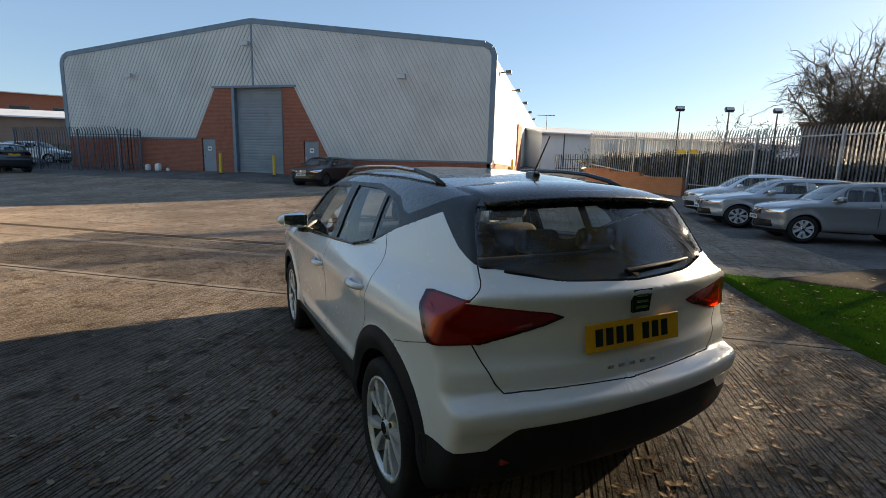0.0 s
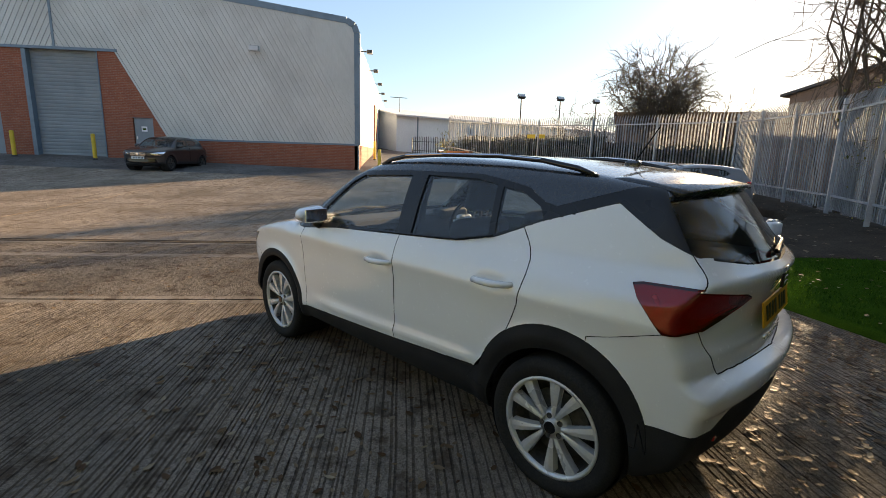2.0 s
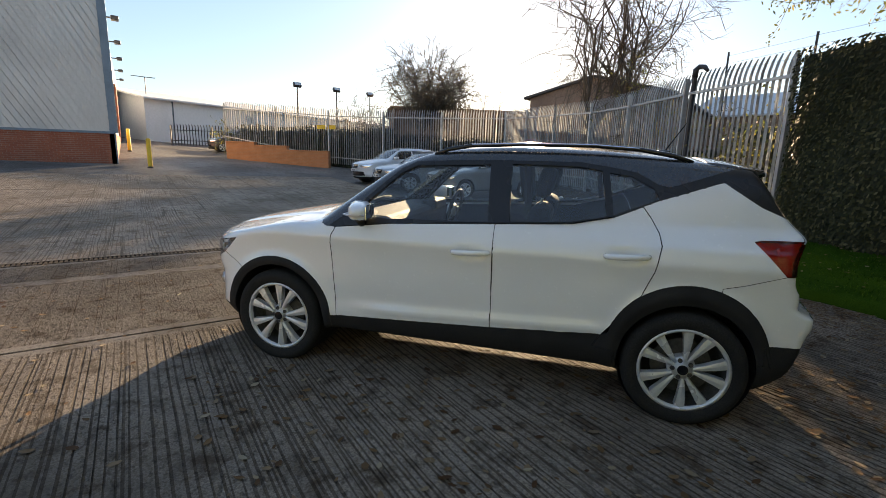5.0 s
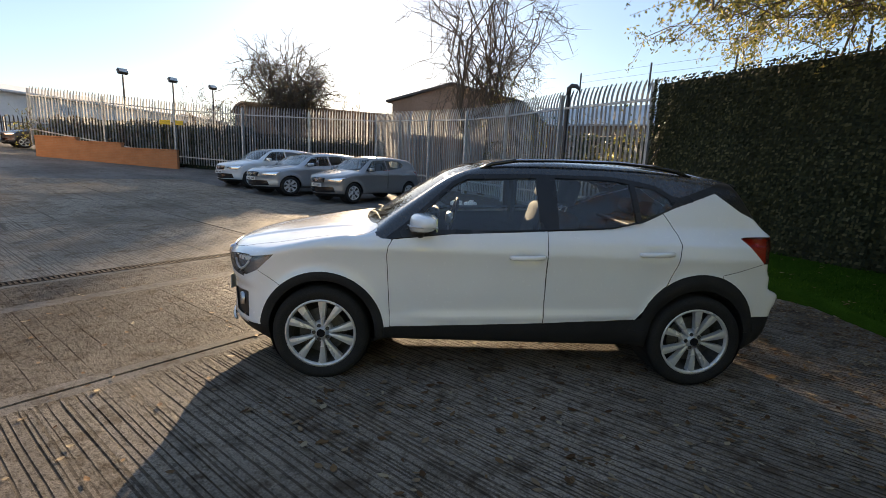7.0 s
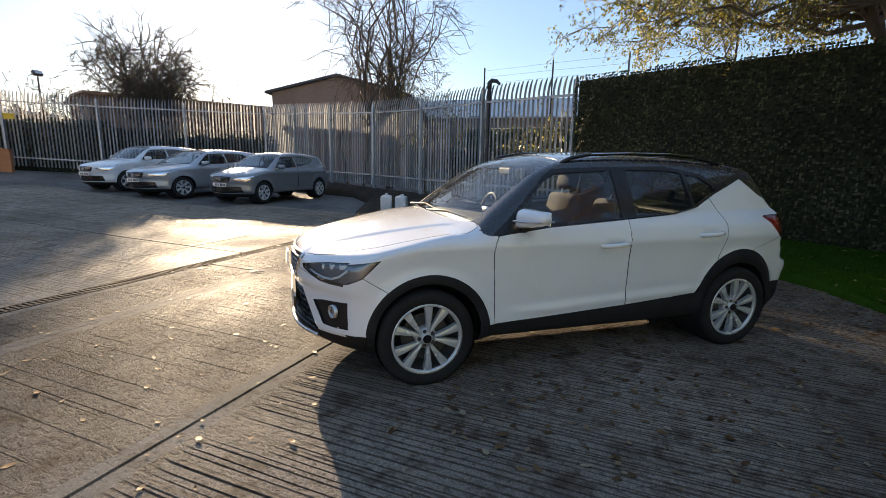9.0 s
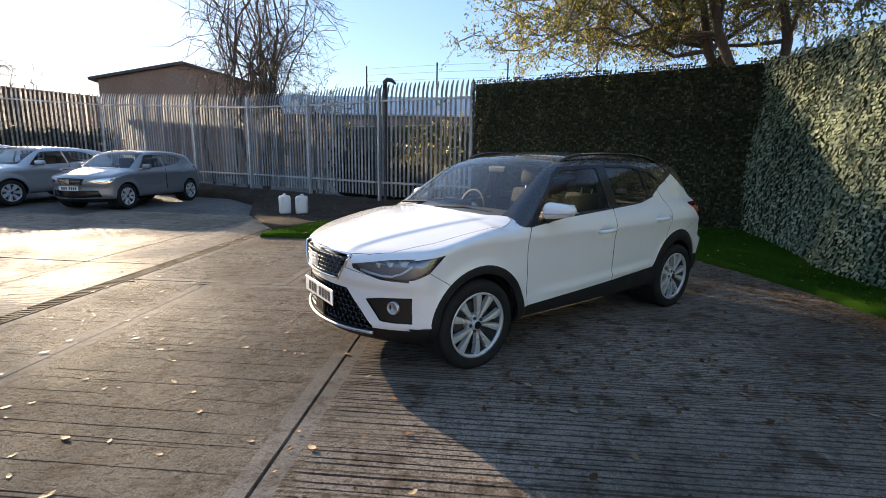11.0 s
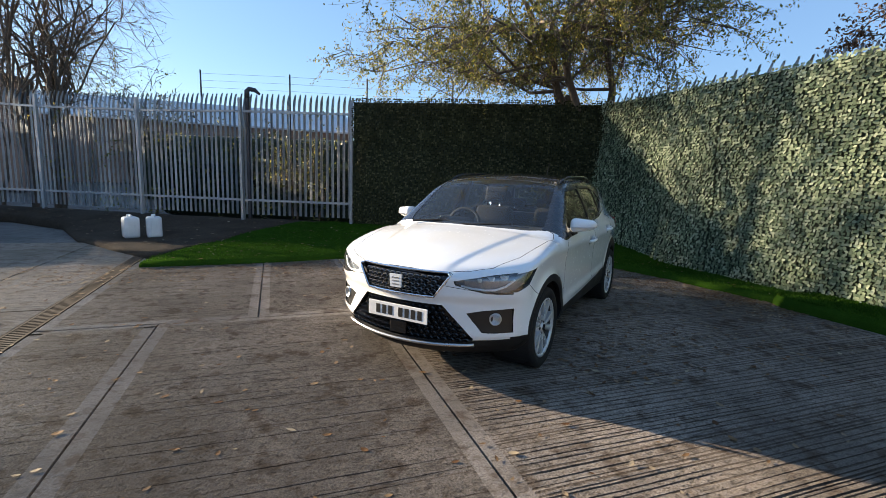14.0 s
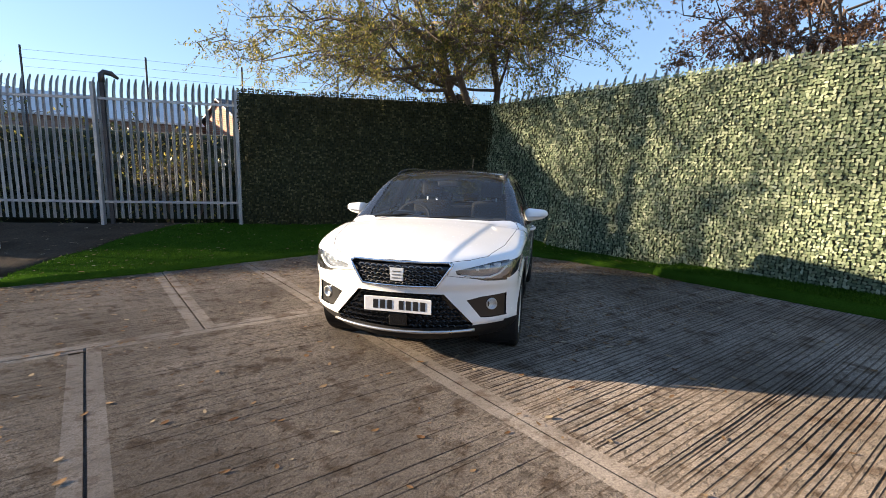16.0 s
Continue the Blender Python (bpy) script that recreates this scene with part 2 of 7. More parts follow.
# ---- car bodies: an inside/outside function, drawn as a skin and cut along the panel lines ----
def knots(xs, ys):
    """A smooth curve through points, with no overshoot."""
    xs, ys = np.array(xs, float), np.array(ys, float)
    d = np.diff(ys) / np.diff(xs)
    s = np.zeros_like(ys)
    s[1:-1] = np.where(d[:-1] * d[1:] > 0, 2 * d[:-1] * d[1:] / np.where(np.abs(d[:-1] + d[1:]) < 1e-9, 1, d[:-1] + d[1:]), 0)
    s[0], s[-1] = d[0], d[-1]

    def f(x):
        x = np.clip(x, xs[0], xs[-1])
        i = np.clip(np.searchsorted(xs, x) - 1, 0, len(xs) - 2)
        h = xs[i + 1] - xs[i]
        t = (x - xs[i]) / h
        return (2 * t**3 - 3 * t**2 + 1) * ys[i] + (t**3 - 2 * t**2 + t) * h * s[i] + (-2 * t**3 + 3 * t**2) * ys[i + 1] + (t**3 - t**2) * h * s[i + 1]
    return f


def soft_max(a, b, k):
    return np.maximum(a, b) + np.maximum(k - np.abs(a - b), 0) ** 2 / (4 * k)


def skin(inside, a, b, n_mid, n_end, n_round):
    """The left half of a body: rays from the line a-b outwards to where the function turns positive."""
    o, d = [], []
    th = np.linspace(0, math.pi, n_round + 1)
    ring = np.stack([np.zeros_like(th), -np.sin(th), np.cos(th)], 1)
    rows = [(a, (-math.sin(p), math.cos(p))) for p in np.linspace(math.pi / 2, 0, n_end + 1)[:-1]]
    rows += [(tuple(np.array(a) + (np.array(b) - np.array(a)) * t), (0.0, 1.0)) for t in np.linspace(0, 1, n_mid + 1)]
    rows += [(b, (math.sin(p), math.cos(p))) for p in np.linspace(0, math.pi / 2, n_end + 1)[1:]]
    for p, (sx, c) in rows:
        o.append(np.repeat(np.array(p, float)[None], n_round + 1, 0))
        d.append(ring * c + np.array([sx, 0, 0]))
    o, d = np.concatenate(o), np.concatenate(d)
    lo, hi = np.zeros(len(o)), np.full(len(o), 2.6)
    for _ in range(26):
        mid = (lo + hi) / 2
        p = o + d * mid[:, None]
        out = inside(p[:, 0], np.abs(p[:, 1]), p[:, 2]) > 0
        hi, lo = np.where(out, mid, hi), np.where(out, lo, mid)
    v = o + d * lo[:, None]
    v[:, 1] = np.minimum(v[:, 1], 0)
    k = n_round + 1
    q = np.array([(i * k + j, i * k + j + 1, (i + 1) * k + j + 1, (i + 1) * k + j) for i in range(len(rows) - 1) for j in range(n_round)])
    t = np.concatenate([q[:, [0, 1, 2]], q[:, [0, 2, 3]]])
    c = v[t]
    area = np.linalg.norm(np.cross(c[:, 1] - c[:, 0], c[:, 2] - c[:, 0]), axis=1)
    t = t[area > 1e-9]
    mid = v[t].mean(1)
    nr = np.cross(v[t[:, 1]] - v[t[:, 0]], v[t[:, 2]] - v[t[:, 0]])
    away = mid - np.stack([np.clip(mid[:, 0], a[0], b[0]), np.zeros(len(mid)), np.full(len(mid), a[2])], 1)
    flip = (nr * away).sum(1) < 0
    t[flip] = t[flip][:, ::-1]
    return v, t


def tri_normals(v, t):
    v = v[:, :3]
    n = np.cross(v[t[:, 1]] - v[t[:, 0]], v[t[:, 2]] - v[t[:, 0]])
    return n / np.maximum(np.linalg.norm(n, axis=1), 1e-12)[:, None]


def facing(v, t, side):
    """Which triangles look to the side, the front, the rear or up."""
    n = tri_normals(v, t)
    ax, ay, az = np.abs(n[:, 0]), np.abs(n[:, 1]), np.abs(n[:, 2])
    mx = v[t].mean(1)[:, 0]
    end_on = v[t].mean(1)[:, 3] > 0
    return {"any": ax >= -1, "side": ~end_on, "front": end_on & (mx < 1), "rear": end_on & (mx > 1), "up": n[:, 2] > 0.15,
            "high": v[t].mean(1)[:, 2] > np.interp(mx, [0.2, 0.36, 0.45, 0.85, 1.486, 1.914, 2.14, 2.36, 2.69, 2.87, 3.05], [0.9, 0.985, 0.972, 1.016, 1.054, 1.081, 1.128, 1.224, 1.336, 1.38, 1.38]),
            "flank": (mx > 2.3) & (v[t].mean(1)[:, 1] < -0.55), "tail": (mx > 2.4) & (v[t].mean(1)[:, 1] >= -0.55) & (n[:, 0] > 0)}[side]


AXES = {"side": (0, 2), "front": (1, 2), "rear": (1, 2), "high": (0, 1), "flank": (0, 2), "tail": (1, 2), "up": (0, 1), "any": (0, 2)}


def split(v, t, dist, pick):
    """Splits the picked triangles where the field changes its sign."""
    extra, made, fresh = [], {}, []

    def between(i0, i1):
        key = (min(i0, i1), max(i0, i1))
        if key not in made:
            s = dist[key[0]] / (dist[key[0]] - dist[key[1]])
            made[key] = len(v) + len(extra)
            extra.append(v[key[0]] + (v[key[1]] - v[key[0]]) * s)
        return made[key]
    for k in pick:
        tri = list(t[k])
        ring = []
        for j in range(3):
            i0, i1 = tri[j], tri[(j + 1) % 3]
            ring.append((i0, dist[i0]))
            if dist[i0] * dist[i1] < 0:
                ring.append((between(i0, i1), 0.0))
        for sgn in (1, -1):
            poly = [x for x, dd in ring if dd * sgn >= 0]
            for j in range(1, len(poly) - 1):
                fresh.append((poly[0], poly[j], poly[j + 1]))
    keep = np.ones(len(t), bool)
    keep[pick] = False
    t = np.concatenate([t[keep], np.array(fresh)])
    if extra:
        v = np.concatenate([v, np.array(extra)])
    return v, t


def cut(v, t, side, outline, closed=True):
    """Splits the triangles along an outline, seen from one side."""
    ia, ib = AXES[side]
    pts = np.array(outline, float)
    for i in range(len(pts) if closed else len(pts) - 1):
        p, q = pts[i], pts[(i + 1) % len(pts)]
        e = q - p
        ln = np.hypot(*e)
        if ln < 1e-6:
            continue
        nx, ny = -e[1] / ln, e[0] / ln
        a, b = v[:, ia], v[:, ib]
        dist = (a - p[0]) * nx + (b - p[1]) * ny
        dist = np.where(np.abs(dist) < 2e-4, 0, dist)
        dt = dist[t]
        ta, tb = a[t], b[t]
        lo, hi = np.minimum(p, q) - 0.004, np.maximum(p, q) + 0.004
        near = (ta.min(1) <= hi[0]) & (ta.max(1) >= lo[0]) & (tb.min(1) <= hi[1]) & (tb.max(1) >= lo[1])
        pick = np.where(near & (dt.min(1) < 0) & (dt.max(1) > 0))[0]
        if len(pick):
            pick = pick[facing(v, t[pick], side)]
        if not len(pick):
            continue
        v, t = split(v, t, dist, pick)
    return v, t


def in_outline(x, y, outline):
    res = np.zeros(len(x), bool)
    n = len(outline)
    for i in range(n):
        (x0, y0), (x1, y1) = outline[i], outline[(i + 1) % n]
        if y0 == y1:
            continue
        c = ((y0 > y) != (y1 > y)) & (x < (x1 - x0) * (y - y0) / (y1 - y0) + x0)
        res ^= c
    return res


def close_cracks(v, t):
    """Joins points that coincide and splits triangles on whose edge a neighbour's point lies."""
    _, first, inv = np.unique(np.round(v[:, :3], 5), axis=0, return_index=True, return_inverse=True)
    t = first[inv.ravel()][t]
    t = t[(t[:, 0] != t[:, 1]) & (t[:, 1] != t[:, 2]) & (t[:, 2] != t[:, 0])]
    for _ in range(3):
        e = np.concatenate([t[:, [0, 1]], t[:, [1, 2]], t[:, [2, 0]]])
        _, one, cnt = np.unique(np.sort(e, 1), axis=0, return_index=True, return_counts=True)
        one = one[cnt == 1]
        one = one[np.abs(v[e[one], 1]).max(1) > 1e-6]
        if not len(one):
            break
        ends = np.unique(e[one])
        p = v[ends, :3]
        todo = {}
        for k in one:
            i, j = e[k]
            a, d = v[i, :3], v[j, :3] - v[i, :3]
            ln = d @ d
            s = ((p - a) @ d) / ln
            off = np.linalg.norm(p - a - s[:, None] * d, axis=1)
            hit = np.where((s > 0.002) & (s < 0.998) & (off < 4e-5))[0]
            if len(hit):
                todo.setdefault(k % len(t), []).append((i, j, [ends[h] for h in hit[np.argsort(s[hit])]]))
        if not todo:
            break
        fresh = []
        for k, cuts in todo.items():
            i, j, mid = cuts[0]
            c = [x for x in t[k] if x != i and x != j][0]
            chain = [i, *mid, j]
            fresh += [(a, b, c) for a, b in zip(chain, chain[1:])]
        keep = np.ones(len(t), bool)
        keep[list(todo)] = False
        t = np.concatenate([t[keep], np.array(fresh)])
    return v, t


def share_out(v, t, panels):
    """Cuts along all panels' outlines, then gives each triangle the name of the first panel that holds it."""
    n = vertex_normals(v, t)
    g = np.abs(n[:, 0]) - np.abs(n[:, 1])
    g = np.where(np.abs(g) < 1e-3, 0, g)
    v = np.concatenate([v, g[:, None], n], 1)
    gt = g[t]
    v, t = split(v, t, g, np.where((gt.min(1) < 0) & (gt.max(1) > 0))[0])
    for name, side, outline in panels:
        v, t = cut(v, t, side, outline)
    v, t = close_cracks(v, t)
    names = np.full(len(t), "", dtype=object)
    mid = v[t].mean(1)
    for name, side, outline in panels:
        ia, ib = AXES[side]
        m = (names == "") & facing(v, t, side) & in_outline(mid[:, ia], mid[:, ib], outline)
        names[m] = name
    vn = v[:, 4:7] / np.maximum(np.linalg.norm(v[:, 4:7], axis=1), 1e-9)[:, None]
    return v[:, :3].copy(), t, names, vn


def vertex_normals(v, t):
    n = np.zeros_like(v)
    fn = np.cross(v[t[:, 1]] - v[t[:, 0]], v[t[:, 2]] - v[t[:, 0]])
    for k in range(3):
        np.add.at(n, t[:, k], fn)
    n[np.abs(v[:, 1]) < 1e-5, 1] = 0
    return n / np.maximum(np.linalg.norm(n, axis=1), 1e-12)[:, None]


def without_crumbs(v, t):
    """Drops scraps that hang on to no larger piece."""
    keys = {}
    rid = np.array([keys.setdefault(tuple(c), len(keys)) for c in np.round(v[t.ravel()], 5).tolist()]).reshape(-1, 3)
    lab = np.arange(len(keys))
    while True:
        low = lab[rid].min(1)
        nxt = lab.copy()
        for k in range(3):
            np.minimum.at(nxt, rid[:, k], low)
        nxt = nxt[nxt]
        if (nxt == lab).all():
            break
        lab = nxt
    comp = lab[rid[:, 0]]
    ar = np.linalg.norm(np.cross(v[t[:, 1]] - v[t[:, 0]], v[t[:, 2]] - v[t[:, 0]]), axis=1)
    tot = np.bincount(comp, ar, minlength=len(lab))
    return t[tot[comp] > 0.08 * tot.max()]


def panel_mesh(name, v, t, vn, both=False, flip=False, gap=0.002, rim=0.018, sink=0.0, clean=True):
    """A mesh of the chosen triangles, drawn in a little at its border and turned inwards there. both: with its mirror image; flip: the mirror image alone."""
    if clean and len(t):
        t = without_crumbs(v, t)
    used, inv = np.unique(t, return_inverse=True)
    t = inv.reshape(-1, 3)
    p, n = v[used] - vn[used] * sink, vn[used].copy()
    mir = np.array([1, -1, 1.0])
    if flip:
        p, n, t = p * mir, n * mir, t[:, ::-1]
    if both:
        mid = np.abs(p[:, 1]) < 1e-4
        idx = np.arange(len(p))
        other = np.where(mid, idx, len(p) + np.cumsum(~mid) - 1)
        t = np.concatenate([t, other[t][:, ::-1]])
        p, n = np.concatenate([p, p[~mid] * mir]), np.concatenate([n, n[~mid] * mir])
    e = np.concatenate([t[:, [0, 1]], t[:, [1, 2]], t[:, [2, 0]]])
    key = np.sort(e, 1)
    _, first, cnt = np.unique(key, axis=0, return_index=True, return_counts=True)
    border = e[first[cnt == 1]]
    bv = np.unique(border)
    mid3 = p[t].mean(1)
    tri_of = np.tile(np.arange(len(t)), 3)[first[cnt == 1]]
    inward = np.zeros_like(p)
    ed = p[border[:, 1]] - p[border[:, 0]]
    cr = np.cross(n[border[:, 0]] + n[border[:, 1]], ed)
    cr *= np.sign(((mid3[tri_of] - p[border[:, 0]]) * cr).sum(1))[:, None]
    for k in range(2):
        np.add.at(inward, border[:, k], cr)
    inward /= np.maximum(np.linalg.norm(inward, axis=1), 1e-12)[:, None]
    p = p + inward * gap
    verts, faces, norms = p, [tuple(f) for f in t], n
    if rim:
        m = {b: len(p) + i for i, b in enumerate(bv)}
        top, low = p[bv], p[bv] - n[bv] * rim
        k = len(bv)
        verts = np.concatenate([p, top, low])
        norms = np.concatenate([n, -inward[bv], -inward[bv]])
        faces += [(m[j], m[i], m[i] + k, m[j] + k) for i, j in border]
    me = bpy.data.meshes.new(name)
    me.from_pydata(verts.tolist(), [], faces)
    me.polygons.foreach_set("use_smooth", [True] * len(faces))
    me.normals_split_custom_set_from_vertices(norms.tolist())
    me["skin"] = len(t)
    return me


def dark_rim(ob, mtl):
    """Gives the turned-in border of a panel a material of its own."""
    me = ob.data
    me.materials.append(mtl)
    k = me["skin"]
    me.polygons.foreach_set("material_index", [0] * k + [1] * (len(me.polygons) - k))
    return ob


def arc(cx, cz, r, a0, a1, n, rz=None):
    return [(cx + r * math.cos(radians(a0 + (a1 - a0) * i / n)), cz + (rz or r) * math.sin(radians(a0 + (a1 - a0) * i / n))) for i in range(n + 1)]


def wheel(parent, x, y, r, rim_r, spokes, m_rim, out=-1, z=None):
    """A wheel with tyre, rim and brake disc; out: the side, along y, to which its face looks."""
    w = new("wheel")
    w.parent = parent
    w.matrix_basis = pose(x, y, z if z is not None else r, 0, 0, 0) @ Matrix.Diagonal((1, -out, 1, 1))
    prof = [(rim_r - 0.006, -0.075), (rim_r + 0.012, -0.092), (rim_r + 0.05, -0.102), (r - 0.03, -0.1), (r - 0.008, -0.086), (r, -0.06), (r, 0.06), (r - 0.008, 0.086), (r - 0.03, 0.1), (rim_r, 0.09)]
    part("tyre", lathe_bm(prof, 48), TYRE, w, "", True)
    rim = part("rim", lathe_bm([(rim_r + 0.004, -0.082), (rim_r + 0.006, -0.09), (rim_r - 0.010, -0.09), (rim_r - 0.016, -0.07)], 48), m_rim, w, "", True)
    # The barrel is darker than the rim, so the spoke gaps read dark.
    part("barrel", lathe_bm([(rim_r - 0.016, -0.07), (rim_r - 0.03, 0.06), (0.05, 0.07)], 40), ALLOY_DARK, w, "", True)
    for i in range(spokes):
        paired = spokes % 2 == 0
        a = (i // 2) * math.tau * 2 / spokes if paired else i * math.tau / spokes
        side = (1 if i % 2 else -1) if paired else 0
        lean0, lean1 = side * math.tau / spokes * 0.27, side * math.tau / spokes * 0.46
        half0, half1 = (0.009, 0.0335) if spokes >= 9 else (0.022, 0.05)
        bm = bmesh.new()
        r0, r1 = 0.052, rim_r - 0.006
        rows = []
        for s in (0, 0.3, 0.65, 1.0):
            rr = r0 + (r1 - r0) * s
            hw = half0 + (half1 - half0) * s
            yy = -0.076 - 0.008 * math.sin(math.pi * s * 0.8)
            off = rr * math.tan(lean0 + (lean1 - lean0) * s ** 0.6)
            rows.append([bm.verts.new((rr, yy + dy, off + k * hw)) for k, dy in ((-1, 0.04), (-0.92, 0.004), (0, 0.0), (0.92, 0.004), (1, 0.04))])
        for q0, q1 in zip(rows, rows[1:]):
            for k in range(4):
                bm.faces.new((q0[k], q0[k + 1], q1[k + 1], q1[k]))
        bm.transform(Matrix.Rotation(a, 4, "Y"))
        bmesh.ops.recalc_face_normals(bm, faces=bm.faces)
        for f in bm.faces:
            if f.normal.y > 0.2:
                f.normal_flip()
        part("spoke", bm, m_rim, rim)
    part("hub", lathe_bm([(0.001, -0.082), (0.031, -0.082), (0.034, -0.078), (0.036, -0.066), (0.062, -0.064), (0.072, -0.05), (0.075, 0.0)], 32), m_rim, w, "", True)
    part("cap", lathe_bm([(0.0005, -0.087), (0.027, -0.0865), (0.029, -0.081)], 24), GLOSS_BLACK, w, "black centre cap")
    for i in range(5):
        a = (i + 0.5) * math.tau / 5
        part("wheel_bolt", lathe_bm([(0.0005, -0.066), (0.010, -0.0665), (0.013, -0.07), (0.013, -0.05)], 10, Matrix.Translation((0.05 * math.cos(a), 0, 0.05 * math.sin(a)))), ALLOY_DARK, w)
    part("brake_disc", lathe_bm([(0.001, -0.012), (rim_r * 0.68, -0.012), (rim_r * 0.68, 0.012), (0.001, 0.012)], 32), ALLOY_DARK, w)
    return w

# ---- the white car ----
CAR_TURN = math.degrees(math.atan2(-1.953, 1.664))
CAR_AT = pose(-1.737, 4.551, 0.0, 0, 0, CAR_TURN)   # x runs to the rear from the front axle, y to its right side
za = knots([-0.86, -0.82, -0.76, -0.66, -0.5, -0.3, -0.05, 0.12, 0.2, 0.28, 0.45, 0.62, 0.85, 1.04, 1.24, 1.6, 2.0, 2.36, 2.7, 2.95],
           [0.70, 0.775, 0.83, 0.872, 0.915, 0.955, 0.998, 1.022, 1.035, 1.07, 1.185, 1.295, 1.43, 1.487, 1.513, 1.53, 1.523, 1.50, 1.463, 1.43])
crown = knots([-0.9, -0.3, 0.15, 0.35, 0.9, 1.3, 2.9], [0.085, 0.05, 0.035, 0.075, 0.055, 0.048, 0.065])
side_z = knots([0.15, 0.22, 0.30, 0.40, 0.48, 0.62, 0.78, 0.88, 0.90, 0.915, 0.95, 0.99, 1.04, 1.09, 1.2, 1.3, 1.4, 1.48, 1.56],
               [0.74, 0.80, 0.845, 0.868, 0.862, 0.868, 0.872, 0.884, 0.8885, 0.886, 0.876, 0.862, 0.838, 0.812, 0.766, 0.72, 0.665, 0.612, 0.53])
side_x = knots([-0.9, -0.6, -0.3, 0.0, 0.4, 1.2, 2.2, 2.7, 3.0, 3.3], [0.90, 0.955, 0.985, 0.995, 0.998, 1.0, 0.998, 0.975, 0.935, 0.885])
roof_x = knots([0.2, 0.6, 1.2, 1.9, 2.4, 2.7, 3.0], [0.985, 1.0, 1.0, 0.985, 0.955, 0.925, 0.89])
nose_z = knots([0.15, 0.22, 0.28, 0.33, 0.45, 0.58, 0.66, 0.76, 0.82, 0.9, 1.0], [-0.66, -0.75, -0.80, -0.81, -0.80, -0.80, -0.825, -0.825, -0.80, -0.70, -0.5])
tail_z = knots([0.15, 0.25, 0.34, 0.45, 0.565, 0.60, 0.65, 0.668, 0.685, 0.70, 0.76, 0.785, 0.80, 0.84, 0.93, 1.01, 1.045, 1.058, 1.07, 1.09, 1.14, 1.25, 1.43, 1.6],
               [2.90, 3.06, 3.17, 3.215, 3.240, 3.256, 3.262, 3.255, 3.22, 3.186, 3.190, 3.190, 3.182, 3.172, 3.176, 3.200, 3.216, 3.221, 3.214, 3.192, 3.145, 3.065, 2.92, 2.70])
tail_bow = knots([0.2, 0.6, 0.8, 1.05, 1.2, 1.5], [0.17, 0.17, 0.20, 0.26, 0.30, 0.30])


def car_inside(x, y, z):
    flare = 0.0
    for cx, cz in ((0.01, 0.33), (2.56, 0.36)):
        r = np.hypot(x - cx, z - cz)
        flare = flare + 0.022 * np.exp(-((r - 0.385) / 0.045) ** 2) * (z < 0.95)
    low = np.clip((z - 1.0) / 0.1, 0, 1)
    swage = 0.016 * np.exp(-((z - (0.455 + 0.05 * np.clip((x - 0.9) / 1.2, 0, 1))) / 0.03) ** 2) * np.clip((x - 0.5) / 0.3, 0, 1) * np.clip((2.2 - x) / 0.15, 0, 1)
    ys = side_z(z) * (side_x(x) * (1 - low) + side_x(x) * roof_x(x) * low) + flare + swage
    for hx, hz in ((1.352, 0.880), (2.212, 0.930)):
        ys = ys - 0.016 * np.exp(-((x - hx) / 0.085) ** 4 - ((z - hz) / 0.034) ** 4)
    f = (y - ys) * 0.95
    rise = 0.008 * np.clip((0.34 + 0.24 * np.clip((x + 0.8) / 1.05, 0, 1) - y) / 0.05 + 0.5, 0, 1) * np.clip((0.3 - x) / 0.12, 0, 1) * np.clip((x + 0.78) / 0.1, 0, 1)
    top = (z - (za(x) + rise - crown(x) * (y / 0.7) ** 2)) * 0.88
    f = soft_max(f, top, 0.03 + 0.04 * np.clip((x - 0.1) / 0.3, 0, 1) * np.clip((2.2 - z), 0.7, 1))
    chin = np.clip((0.36 - z) / 0.14, 0, 1) * 0.22
    f = soft_max(f, (nose_z(z) + (0.44 + chin) * y**2 + 0.18 * y**6 - x) * 0.9, 0.05)
    f = soft_max(f, (x - tail_z(z) + tail_bow(z) * y**2) * 0.9, 0.03)
    keel = 0.19 + 0.082 * np.clip((x - 0.25) / 0.15, 0, 1) * np.clip((2.35 - x) / 0.15, 0, 1) + 0.03 * np.clip((x - 2.35) / 0.3, 0, 1)
    return soft_max(f, keel - z, 0.04)


def top_at(x, y):
    """Height of the car's skin at a place of its plan."""
    lo, hi = 0.6, 2.0
    for _ in range(24):
        mid = (lo + hi) / 2
        if car_inside(x, abs(y), mid) > 0:
            hi = mid
        else:
            lo = mid
    return lo


def mirror_shell():
    """A door mirror's cap: blunt in front, tapering outwards and down to its foot; y runs outwards."""
    bm = soft_box(-0.08, 0.07, -0.115, 0.115, -0.06, 0.07, 0.05, 4)
    for q in bm.verts:
        o = (q.co.y + 0.115) / 0.23
        k = 1 - 0.45 * o * o
        q.co.z = 0.02 + (q.co.z - 0.02) * k
        q.co.x = 0.07 + (q.co.x - 0.07) * (1 - 0.4 * o * o)
        if q.co.z < 0:
            q.co.y = -0.115 + (q.co.y + 0.115) * (1 + 3.0 * q.co.z)
            q.co.x += 0.25 * q.co.z
    return bm


